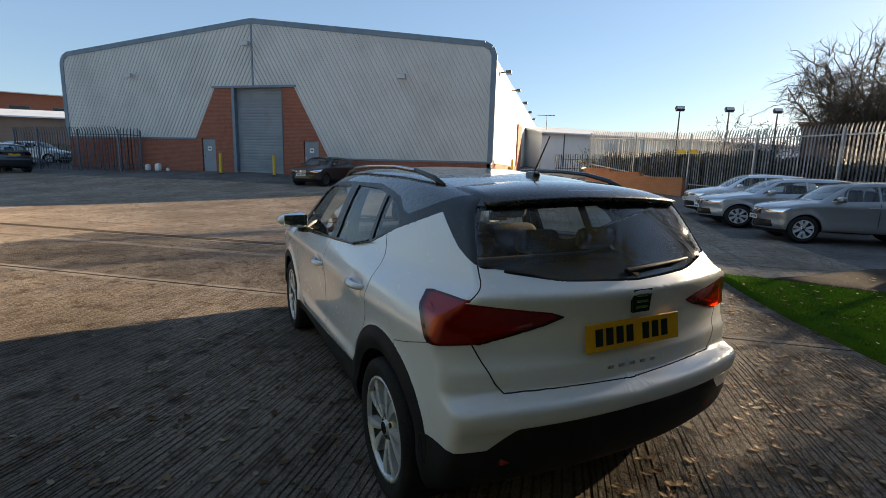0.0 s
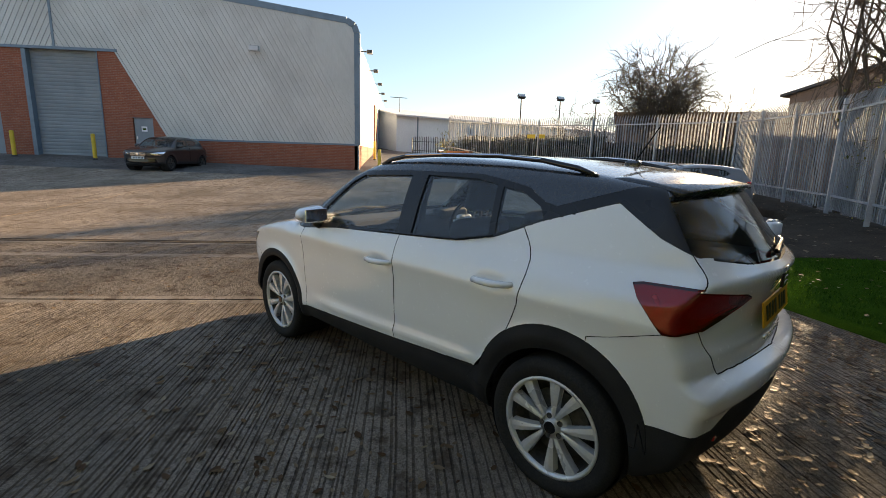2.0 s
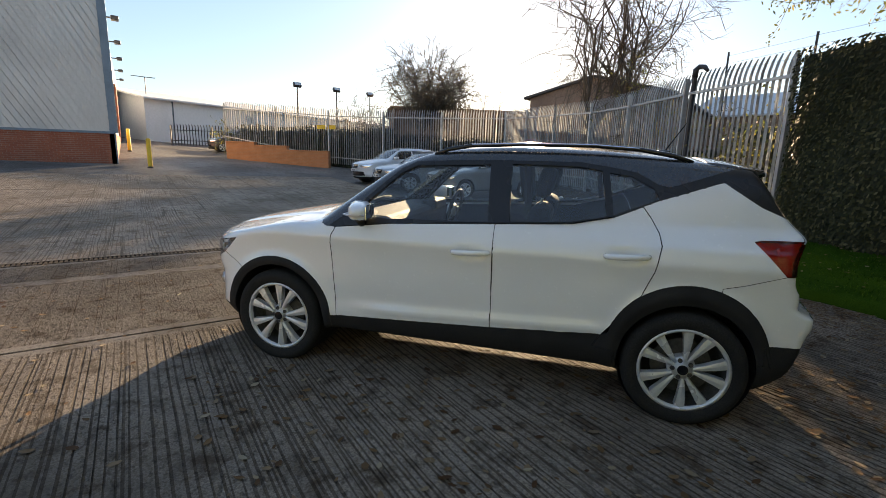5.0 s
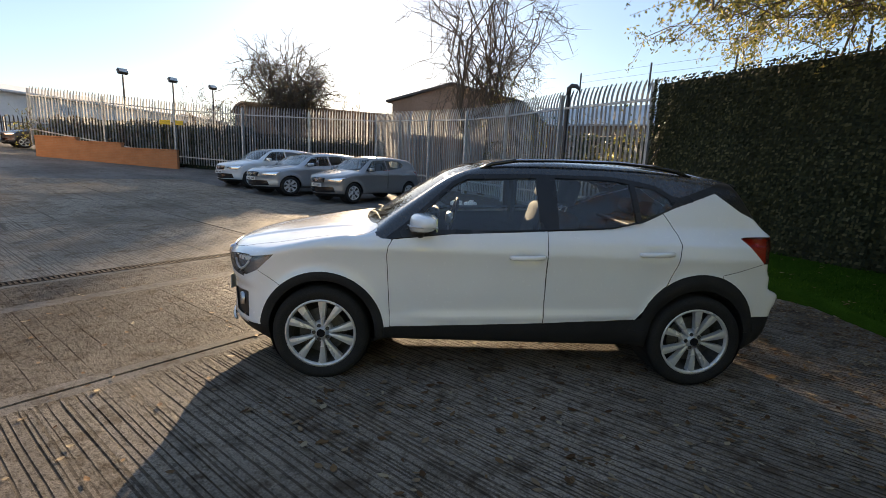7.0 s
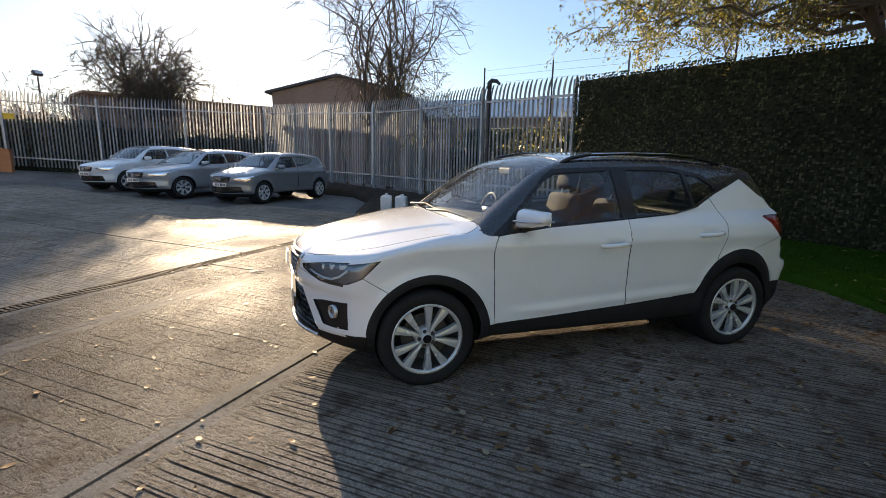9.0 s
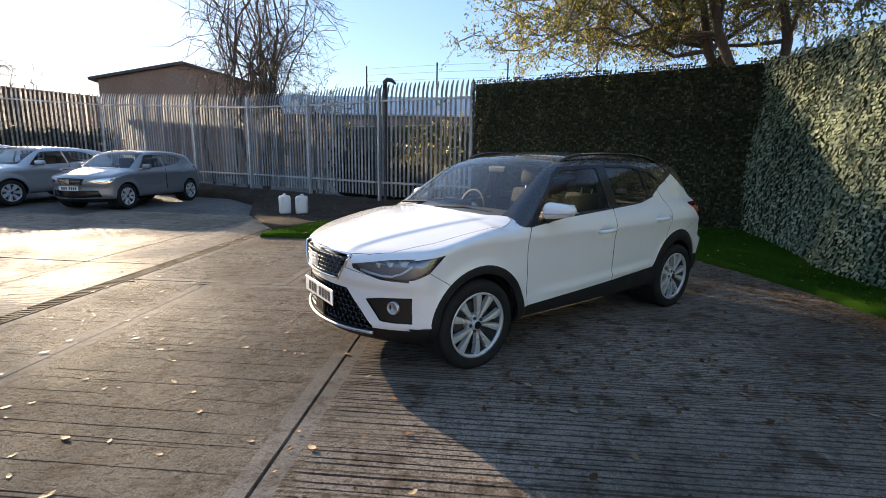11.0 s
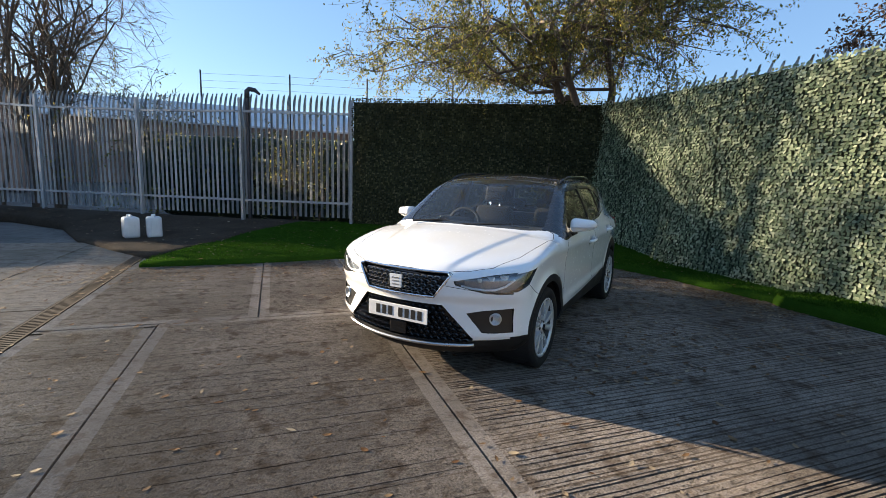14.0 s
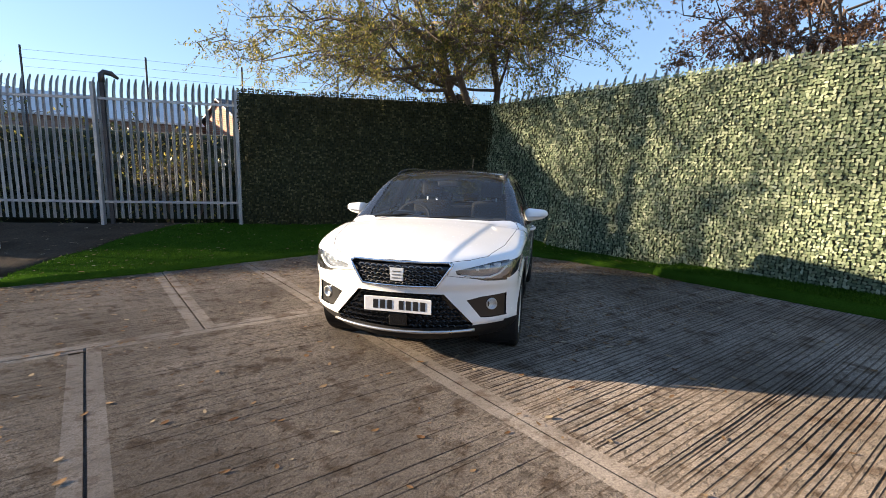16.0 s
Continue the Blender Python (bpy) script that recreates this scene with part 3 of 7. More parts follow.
def build_white_car():
    v, t = skin(car_inside, (0.15, 0.0, 0.62), (2.72, 0.0, 0.74), 150, 56, 150)
    front_open, rear_open = arc(0.01, 0.33, 0.352, -60, 240, 40), arc(2.566, 0.34, 0.352, -60, 240, 40)
    front_arch = [(-0.392, 0.30), (-0.392, 0.36)] + arc(0.012, 0.33, 0.412, 172, 8, 30) + [(0.42, 0.30)]
    rear_arch = [(2.08, 0.40), (2.12, 0.475)] + arc(2.56, 0.385, 0.418, 165, 0, 30) + [(2.94, 0.505), (2.94, 0.40)]
    belt = [(0.36, 1.00), (0.40, 0.975), (0.45, 0.974), (0.85, 1.018), (1.486, 1.056), (1.914, 1.083), (2.14, 1.13), (2.36, 1.226), (2.69, 1.338)]
    panels = [
        ("arch_hole", "side", front_open), ("arch_hole", "side", rear_open),
        ("front_lamp", "side", [(-0.80, 0.80), (-0.56, 0.80), (-0.30, 0.842), (-0.41, 0.735), (-0.50, 0.69), (-0.80, 0.67)]),
        ("front_lamp", "front", [(-0.43, 0.73), (-0.42, 0.755), (-0.66, 0.806), (-0.95, 0.84), (-0.95, 0.67), (-0.66, 0.675), (-0.61, 0.68)]),
        ("fog_panel", "side", [(-0.9, 0.57), (-0.63, 0.575), (-0.495, 0.395), (-0.9, 0.385)]),
        ("fog_panel", "front", [(-0.50, 0.525), (-0.60, 0.548), (-0.95, 0.58), (-0.95, 0.40), (-0.66, 0.388), (-0.60, 0.392)]),
        ("tail_lamp", "side", [(2.835, 1.045), (2.87, 1.052), (3.4, 1.06), (3.4, 0.885), (2.985, 0.885)]),
        ("tail_lamp", "rear", [(-0.95, 1.055), (-0.78, 1.05), (-0.40, 0.995), (-0.345, 0.975), (-0.42, 0.945), (-0.66, 0.885), (-0.95, 0.885)]),
        ("front_arch_trim", "side", front_arch), ("rear_arch_trim", "side", rear_arch),
        ("front_lip", "side", [(-1.0, 0.0), (-1.0, 0.345), (-0.60, 0.352), (-0.392, 0.362), (-0.392, 0.0)]),
        ("front_lip", "front", [(-1.0, 0.0), (-1.0, 0.35), (-0.56, 0.33), (0.02, 0.305), (0.02, 0.0)]),
        ("sill_trim", "side", [(0.3, 0.0), (0.3, 0.372), (0.461, 0.376), (1.488, 0.43), (2.12, 0.475), (2.2, 0.475), (2.2, 0.0)]),
        ("rear_lip", "side", [(2.80, 0.0), (2.80, 0.505), (3.4, 0.50), (3.4, 0.0)]),
        ("rear_lip", "rear", [(-1.0, 0.0), (-1.0, 0.50), (-0.66, 0.50), (-0.55, 0.585), (0.02, 0.595), (0.02, 0.0)]),
        ("grille", "front", [(0.02, 0.812), (-0.365, 0.808), (-0.395, 0.792), (-0.285, 0.632), (0.02, 0.622)]),
        ("lower_grille", "front", [(0.02, 0.575), (-0.335, 0.572), (-0.545, 0.345), (-0.54, 0.325), (0.02, 0.303)]),
        ("front_window", "side", [(0.545, 1.035), (0.60, 1.085), (0.86, 1.325), (0.95, 1.37), (1.415, 1.392), (1.44, 1.064)]),
        ("rear_window", "side", [(1.565, 1.075), (1.545, 1.40), (1.93, 1.397), (2.06, 1.378), (2.10, 1.125), (1.92, 1.094)]),
        ("quarter_window", "side", [(2.135, 1.142), (2.10, 1.368), (2.22, 1.352), (2.34, 1.29), (2.37, 1.24)]),
        ("window_frame", "side", [(0.42, 0.978), (0.53, 1.06), (0.60, 1.12), (0.85, 1.35), (0.945, 1.398), (1.41, 1.418), (1.93, 1.422), (2.09, 1.402), (2.25, 1.373), (2.36, 1.312), (2.42, 1.30), (2.735, 1.405), (2.98, 1.43), (3.3, 1.165), (3.02, 1.155), (2.88, 1.215), (2.69, 1.338), (2.36, 1.226), (2.14, 1.13), (1.914, 1.083), (1.486, 1.056), (0.85, 1.018), (0.45, 0.974)]),
        ("windscreen", "up", [(0.225, 0.02), (0.24, -0.30), (0.285, -0.52), (0.345, -0.665), (0.42, -0.672), (1.02, -0.575), (1.06, -0.53), (1.085, -0.28), (1.09, 0.02)]),
        ("rear_screen", "rear", [(0.02, 1.105), (-0.35, 1.118), (-0.64, 1.165), (-0.672, 1.20), (-0.615, 1.37), (0.02, 1.395)]),
        ("front_door", "side", [(0.461, 0.370), (0.431, 0.866), (0.44, 0.925), (0.468, 0.974), (0.85, 1.018), (1.486, 1.056), (1.486, 0.79), (1.488, 0.428)]),
        ("rear_door", "side", [(1.488, 0.428), (1.486, 0.79), (1.486, 1.056), (1.914, 1.083), (2.14, 1.13), (2.286, 1.195), (2.335, 1.13), (2.375, 1.06), (2.388, 1.0), (2.364, 0.86), (2.306, 0.708), (2.12, 0.472)]),
        ("greenhouse", "side", belt + [(2.88, 1.215), (3.02, 1.155), (3.4, 1.155), (3.4, 1.7), (0.28, 1.7), (0.285, 1.03)]),
        ("greenhouse", "flank", belt + [(2.88, 1.215), (3.02, 1.155), (3.4, 1.155), (3.4, 1.7), (0.28, 1.7), (0.285, 1.03)]),
        ("greenhouse", "tail", [(-0.95, 1.17), (-0.74, 1.175), (-0.62, 1.152), (-0.35, 1.112), (0.02, 1.099), (0.02, 1.7), (-0.95, 1.7)]),
        ("bonnet", "up", [(-0.775, 0.02), (-0.77, -0.20), (-0.735, -0.36), (-0.66, -0.51), (-0.56, -0.63), (-0.3, -0.73), (0.0, -0.775), (0.26, -0.80), (0.35, -0.775), (0.36, -0.72), (0.345, -0.665), (0.285, -0.52), (0.24, -0.30), (0.225, 0.02)]),
        ("greenhouse", "high", [(0.225, 0.02), (0.24, -0.30), (0.285, -0.52), (0.345, -0.665), (0.36, -0.76), (0.36, -0.9), (3.4, -0.9), (3.4, 0.02)]),
        ("tailgate", "rear", [(0.02, 0.692), (-0.58, 0.70), (-0.615, 0.74), (-0.70, 0.90), (-0.735, 1.06), (-0.72, 1.20), (0.02, 1.20)]),
        ("rear_bumper", "side", [(2.70, 0.45), (2.70, 0.80), (2.80, 0.825), (2.985, 0.885), (3.4, 0.885), (3.4, 0.45)]),
        ("rear_bumper", "rear", [(-1.0, 0.45), (-1.0, 0.886), (-0.60, 0.886), (0.02, 0.80), (0.02, 0.45)]),
        ("front_bumper", "side", [(-1.0, 0.3), (-1.0, 0.69), (-0.50, 0.69), (-0.41, 0.735), (-0.26, 0.64), (-0.28, 0.3)]),
        ("front_bumper", "front", [(-1.0, 0.3), (-1.0, 0.74), (-0.60, 0.69), (-0.36, 0.72), (-0.40, 0.80), (-0.33, 0.835), (0.02, 0.87), (0.02, 0.3)]),
        ("rear_arch_trim", "any", [(2.04, 0.0), (2.04, 0.46), (2.94, 0.50), (2.94, 0.0)]),
        ("front_arch_trim", "any", [(-0.392, 0.0), (-0.392, 0.355), (0.43, 0.37), (0.43, 0.0)]),
        ("floor_pan", "any", [(-1, 0), (3.6, 0), (3.6, 0.215), (-1, 0.215)]),
        ("front_wing", "side", [(-1.0, 0.3), (0.46, 0.3), (0.46, 1.2), (-1.0, 1.2)]),
        ("front_wing", "up", [(-1.0, -1.0), (0.46, -1.0), (0.46, 0.02), (-1.0, 0.02)]),
        ("front_wing", "any", [(-1.0, 0.0), (0.46, 0.0), (0.46, 1.3), (-1.0, 1.3)]),
        ("rear_wing", "any", [(0.46, 0.0), (3.6, 0.0), (3.6, 1.7), (0.46, 1.7)]),
    ]
    v, t, names, vn = share_out(v, t, panels)
    car = thing("hatchback_car", "white compact crossover car with black roof, parked on ribbed concrete", "car", CAR_AT)

    def take(*which):
        return t[np.isin(names.astype(str), which)]

    def pair(name, mtl, label="", **kw):
        made = []
        for flip in (False, True):
            made.append(part(name, panel_mesh(name, v, take(name), vn, flip=flip, **kw), mtl, car, label))
            if mtl is WHITE_PAINT:
                dark_rim(made[-1], TRIM_PLASTIC)
        return made

    def whole(name, mtl, label="", src=None, **kw):
        ob = part(name, panel_mesh(name, v, take(src or name), vn, both=True, **kw), mtl, car, label)
        return dark_rim(ob, TRIM_PLASTIC) if mtl is WHITE_PAINT else ob

    doors = pair("front_door", WHITE_PAINT, gap=0.0035) + pair("rear_door", WHITE_PAINT, gap=0.0035)
    pair("front_wing", WHITE_PAINT, gap=0.0015)
    pair("rear_wing", WHITE_PAINT, gap=0.0015)
    whole("bonnet", WHITE_PAINT, gap=0.003)
    tailgate = whole("tailgate", WHITE_PAINT, gap=0.0035)
    whole("front_bumper", WHITE_PAINT)
    whole("rear_bumper", WHITE_PAINT)
    pair("window_frame", SATIN_BLACK, "matt black window frame and pillars", gap=0.0005, rim=0.03)
    whole("roof", BLACK_PAINT, "gloss black roof and pillars", src="greenhouse", gap=0.001, rim=0.03)
    for nm in ("front_arch_trim", "rear_arch_trim", "sill_trim"):
        pair(nm, TRIM_PLASTIC, rim=0.05 if "arch" in nm else 0.02, gap=0.001)
    whole("front_lip", TRIM_PLASTIC, "black plastic lower bumper")
    whole("rear_lip", TRIM_PLASTIC, "black plastic lower bumper")
    part("floor_pan", prism_bm([(-0.62, -0.25), (-0.62, 0.25), (-0.40, 0.52), (0.36, 0.54), (0.46, 0.76), (2.12, 0.76), (2.2, 0.54), (2.95, 0.52), (2.95, -0.52), (2.2, -0.54), (2.12, -0.76), (0.46, -0.76), (0.36, -0.54), (-0.40, -0.52)], 0.275, 0.30), TRIM_PLASTIC, car)
    pair("fog_panel", SATIN_BLACK, sink=0.012, rim=0.0)
    whole("windscreen", SCREEN_GLASS, sink=0.004, rim=0.0, gap=0.0)
    whole("rear_screen", GLASS_DARK, sink=0.004, rim=0.0, gap=0.0)
    pair("front_window", GLASS_CLEAR, sink=0.008, rim=0.0, gap=0.0)
    pair("rear_window", GLASS_DARK, sink=0.008, rim=0.0, gap=0.0)
    pair("quarter_window", GLASS_DARK, sink=0.006, rim=0.0, gap=0.0)
    for ob in car.children:
        if ob.name.split(".")[0] in ("windscreen", "rear_screen", "front_window", "rear_window", "quarter_window"):
            ob.visible_shadow = False
    # dark linings behind the skin
    pair_in = (("front_door", "door_card", CABIN_TRIM, 0.07), ("rear_door", "door_card", CABIN_TRIM, 0.07), ("rear_wing", "side_lining", CABIN_TRIM, 0.05), ("front_wing", "wing_liner", TRIM_PLASTIC, 0.05))
    for src, nm, mtl, sk in pair_in:
        for flip in (False, True):
            part(nm, panel_mesh(nm, v, take(src), vn, flip=flip, sink=sk, rim=0.0, gap=0.0), mtl, car)
    ceil = take("greenhouse")
    ceil = ceil[(v[ceil].mean(1)[:, 2] > 1.42) & (v[ceil].mean(1)[:, 0] < 2.75)]
    part("headlining", panel_mesh("headlining", v, ceil, vn, both=True, sink=0.035, rim=0.0, gap=0.0), HEADLINER, car, "light grey headlining")
    part("tailgate_lining", panel_mesh("tailgate_lining", v, take("tailgate"), vn, both=True, sink=0.06, rim=0.0, gap=0.0), CABIN_TRIM, car)
    part("bulkhead", box_bm(0.36, 0.40, -0.74, 0.74, 0.3, 0.98), CABIN_TRIM, car)
    # grilles
    for nm, z0, z1, m in (("grille", 0.63, 0.805, CHROME), ("lower_grille", 0.31, 0.57, GLOSS_BLACK)):
        g = whole(nm, GLOSS_BLACK, "black honeycomb grille", sink=0.03, rim=0.0, gap=0.0)
        bm = bmesh.new()
        step = 0.031 if nm == "grille" else 0.036
        rows = int((z1 - z0) / step)
        for r in range(rows):
            zz = z0 + (r + 0.5) * step
            for c in range(-18, 19):
                yy = (c + 0.5 * (r % 2)) * 0.05
                outl = {"grille": (0.285 + 0.105 * (zz - 0.632) / 0.16) if zz < 0.792 else 0.38, "lower_grille": 0.545 - 0.21 * (zz - 0.345) / 0.227}[nm] - 0.03
                if abs(yy) > outl or (nm == "lower_grille" and abs(yy) < 0.075 and zz < 0.43):
                    continue
                xx = float(nose_z(zz)) + 0.44 * yy * yy + 0.004
                ring = [(yy + 0.027 * math.cos(k * math.pi / 3), zz + 0.0165 * math.sin(k * math.pi / 3)) for k in range(6)]
                inn = [(yy + 0.0205 * math.cos(k * math.pi / 3), zz + 0.0115 * math.sin(k * math.pi / 3)) for k in range(6)]
                o = [bm.verts.new((float(nose_z(b)) + 0.44 * a * a + 0.010, a, b)) for a, b in ring]
                i = [bm.verts.new((float(nose_z(b)) + 0.44 * a * a + 0.004, a, b)) for a, b in inn]
                d = [bm.verts.new((float(nose_z(b)) + 0.44 * a * a + 0.028, a, b)) for a, b in inn]
                for k in range(6):
                    bm.faces.new((o[k], o[(k + 1) % 6], i[(k + 1) % 6], i[k]))
                    bm.faces.new((i[k], i[(k + 1) % 6], d[(k + 1) % 6], d[k]))
        part("mesh_grid", bm, MESH_DARK if nm == "grille" else GLOSS_BLACK, g, "satin honeycomb mesh" if nm == "grille" else "")
    edge = [(0.365, 0.808), (0.395, 0.792), (0.285, 0.632), (-0.285, 0.632), (-0.395, 0.792), (-0.365, 0.808), (0.365, 0.808)]
    pts = []
    for (a0, b0), (a1, b1) in zip(edge, edge[1:]):
        for k in range(8):
            a, b = a0 + (a1 - a0) * k / 8, b0 + (b1 - b0) * k / 8
            pts.append((float(nose_z(b)) + 0.44 * a * a - 0.002 + (0.02 if b > 0.8 else 0), a, b))
    pts.append(pts[0])
    part("grille_surround", tube_bm(pts, 0.009, 8, False), CHROME, car, "chrome grille surround", True)
    part("radar_cover", soft_box(-0.815, -0.79, -0.07, 0.07, 0.325, 0.425, 0.008), GLOSS_BLACK, car)
    part("skid_strip", tube_bm([(float(nose_z(0.29)) + 0.44 * a * a - 0.012 + 0.1 * a**4, a, 0.285 + 0.05 * a * a) for a in np.linspace(-0.56, 0.56, 25)], 0.012, 8), SATIN, car, "satin silver skid strip", True)
    # badge plates are plain shields
    def badge(name, x, z, turn):
        bm = prism_bm([(-0.046, -0.045), (0.046, -0.045), (0.052, 0.048), (-0.052, 0.048)], 0, 0.012)
        ob = part(name, bm, LAMP_BRIGHT if x < 0 else GLOSS_BLACK, car, "chrome badge", m=pose(x, 0, z, 90, 0, turn))
        for k, zz in enumerate((-0.024, 0.0, 0.024)):
            part("badge_bar", box_bm(-0.032, 0.032, zz - 0.005, zz + 0.005, 0.011, 0.014, 0.001), SATIN if x < 0 else CHROME, ob)
    badge("front_badge", -0.838, 0.722, -90)
    badge("rear_badge", 3.204, 1.02, 90)
    for k in range(5):
        part("lettering_bar", box_bm(3.184, 3.195, -0.13 + k * 0.06, -0.098 + k * 0.06, 0.742, 0.757, 0.002), CHROME, car)
    # number plates with plain bars
    for x, z, sgn, mtl, lab in ((-0.820, 0.487, -1, WHITE_PLATE, "white number plate"), (3.194, 0.885, 1, AMBER_PLATE, "yellow number plate")):
        pl = part("number_plate", soft_box(-0.004, 0.004, -0.26, 0.26, -0.056, 0.056, 0.003, 1), mtl, car, lab, m=pose(x, 0, z, 0, -9 if sgn > 0 else 0, 0))
        for k in range(7):
            y0 = -0.215 + k * 0.055 + (0.035 if k > 3 else 0)
            part("plate_bar", box_bm(*sorted((sgn * 0.0042, sgn * 0.0056)), y0, y0 + 0.038, -0.034, 0.034), PLATE_INK, pl)
    # lamps
    for flip in (False, True):
        sg = 1 if flip else -1
        lamp = part("front_lamp", panel_mesh("front_lamp", v, take("front_lamp"), vn, flip=flip, sink=0.003, rim=0.0, gap=0.001), LENS_CLEAR, car, "clear headlamp lens")
        lamp.visible_shadow = False
        part("lamp_housing", panel_mesh("lamp_housing", v, take("front_lamp"), vn, flip=flip, sink=0.05, rim=0.0, gap=0.0), LAMP_BODY, lamp)
        for k in range(3):
            yy = sg * (0.545 + 0.075 * k)
            xx = -0.80 + 0.44 * yy * yy + 0.18 * yy**6 + 0.035
            part("lamp_unit", soft_box(xx, xx + 0.05, yy - 0.026, yy + 0.026, 0.742 + 0.012 * k, 0.772 + 0.012 * k, 0.006), LAMP_BRIGHT, lamp, "bright lamp reflector")
        part("light_strip", tube_bm([(-0.80 + 0.44 * b * b + 0.18 * b**6 + 0.012, sg * b, c) for b, c in ((0.45, 0.718), (0.52, 0.704), (0.60, 0.694), (0.66, 0.696), (0.72, 0.722), (0.77, 0.77))], 0.008, 8), LAMP_BRIGHT, lamp, "white light strip", True)
        tail = part("tail_lamp", panel_mesh("tail_lamp", v, take("tail_lamp"), vn, flip=flip, sink=-0.004, rim=0.03, gap=0.001), RED_LENS, car, "red wraparound tail lamp")
        part("lamp_back", panel_mesh("lamp_back", v, take("tail_lamp"), vn, flip=flip, sink=0.014, rim=0.0, gap=0.0), RED_BODY, tail)
        part("light_strip", tube_bm([(2.93, sg * 0.80, 1.02), (2.99, sg * 0.775, 0.915), (3.06, sg * 0.66, 0.905), (3.13, sg * 0.47, 0.955)], 0.010, 8), RED_BODY, tail, "", True)
        fy = sg * 0.675
        fog = part("fog_lamp", lathe_bm([(0.0005, 0.012), (0.030, 0.010), (0.036, -0.002), (0.042, -0.004), (0.046, 0.02)], 28, pose(-0.585, fy, 0.487, 0, 0, -90 - sg * 24)), SATIN, car, "round fog lamp in satin ring", True)
        part("fog_lens", lathe_bm([(0.0005, -0.006), (0.022, -0.003), (0.034, 0.002)], 24, pose(-0.585, fy, 0.487, 0, 0, -90 - sg * 24)), LENS_CLEAR, fog, "", True)
        part("reflector", soft_box(3.12, 3.156, min(sg * 0.50, sg * 0.60), max(sg * 0.50, sg * 0.60), 0.425, 0.455, 0.004), RED_BODY, car, "red reflector")
        # mirrors
        bm = mirror_shell()
        if sg < 0:
            bm.transform(Matrix.Diagonal((1, -1, 1, 1)))
            bmesh.ops.reverse_faces(bm, faces=bm.faces)
        mir = part("door_mirror", bm, WHITE_PAINT, car, "white door mirror with black base", True, pose(0.665, sg * 0.945, 1.080, 0, 0, sg * -10))
        part("mirror_glass", soft_box(0.064, 0.074, min(-sg * 0.098, sg * 0.085), max(-sg * 0.098, sg * 0.085), -0.032, 0.055, 0.004), MIRROR, mir)
        part("mirror_band", tube_bm([(0.07, sg * 0.113, 0.0), (-0.03, sg * 0.09, -0.004), (-0.083, sg * 0.02, -0.008), (-0.085, -sg * 0.10, -0.012)], 0.006, 6), SATIN, mir)
        part("mirror_foot", tube_bm([(-0.01, -sg * 0.06, -0.045), (0.0, -sg * 0.11, -0.078), (0.0, -sg * 0.16, -0.075)], [0.03, 0.032, 0.028], 8), SATIN_BLACK, mir, "", True)
        # handles on the four doors
        for (xx, zz), d in zip(((1.355, 0.885), (2.215, 0.935)), doors[1 if flip else 0::2]):
            yy = sg * (0.882 if xx < 2 else 0.876)
            bar = tube_bm([(-0.115, 0, 0), (-0.10, sg * 0.026, 0), (-0.05, sg * 0.040, 0), (0.0, sg * 0.044, 0), (0.05, sg * 0.040, 0), (0.10, sg * 0.026, 0), (0.115, 0, 0)], [0.013, 0.016, 0.017, 0.017, 0.017, 0.016, 0.013], 10)
            part("door_handle", bar, WHITE_PAINT, d, "", True, pose(xx, yy - sg * 0.008, zz, 0, -3, 0))
        # roof rails
        rail = [(x, top_at(x, 0.60 - 0.05 * max(0, x - 1.6)) + h) for x, h in ((1.04, -0.004), (1.12, 0.018), (1.28, 0.035), (1.6, 0.042), (2.0, 0.042), (2.25, 0.037), (2.44, 0.020), (2.54, -0.004))]
        part("roof_rail", tube_bm([(x, sg * (0.60 - 0.05 * max(0, (x - 1.6))), z) for x, z in rail], [0.012, 0.014, 0.013, 0.012, 0.012, 0.013, 0.014, 0.012], 8), GLOSS_BLACK, car, "black roof rail", True)
        part("rail_line", tube_bm([(x, sg * (0.613 - 0.05 * max(0, (x - 1.6))), z + 0.004) for x, z in rail[2:6]], 0.0055, 6), CHROME, car)
        part("window_trim", tube_bm([(x, -1 * (-sg) * y, z) for x, y, z in ((0.50, 0.842, 0.995), (0.85, 0.838, 1.024), (1.486, 0.826, 1.062), (1.914, 0.812, 1.09), (2.14, 0.79, 1.138))], 0.006, 6), GLOSS_BLACK, car)
        part("wheel_housing", lathe_bm([(0.345, -0.14), (0.352, 0.02), (0.352, 0.16), (0.05, 0.18)], 36, pose(0, sg * 0.70, 0.34) @ Matrix.Diagonal((1, -sg, 1, 1))), TRIM_PLASTIC, car)
        part("wheel_housing", lathe_bm([(0.345, -0.14), (0.352, 0.02), (0.352, 0.16), (0.05, 0.18)], 36, pose(2.566, sg * 0.70, 0.345) @ Matrix.Diagonal((1, -sg, 1, 1))), TRIM_PLASTIC, car)
        for wx in (0.0, 2.566):
            wheel(car, wx, sg * 0.765, 0.325, 0.232, 10, ALLOY, sg, 0.310 if wx == 0 else 0.322)
    # spoiler, wiper, aerial
    bm = bmesh.new()
    rows = []
    for y in np.linspace(-0.54, 0.54, 25):
        x1 = 2.985 - 0.28 * y * y
        z0, z1 = top_at(2.58, y), top_at(2.74, y)
        ze = z1 - 0.14 * (x1 - 2.74) - 0.004
        rows.append([bm.verts.new(q) for q in ((2.58, y, z0 - 0.004), (2.66, y, top_at(2.66, y) + 0.006), (2.74, y, z1 + 0.007), (x1, y, ze), (x1 + 0.003, y, ze - 0.016), (x1 - 0.02, y, ze - 0.026), (2.78, y, z1 - 0.05))])
    for r0, r1 in zip(rows, rows[1:]):
        for k in range(7):
            bm.faces.new((r0[k], r0[(k + 1) % 7], r1[(k + 1) % 7], r1[k]))
    bm.faces.new(rows[0])
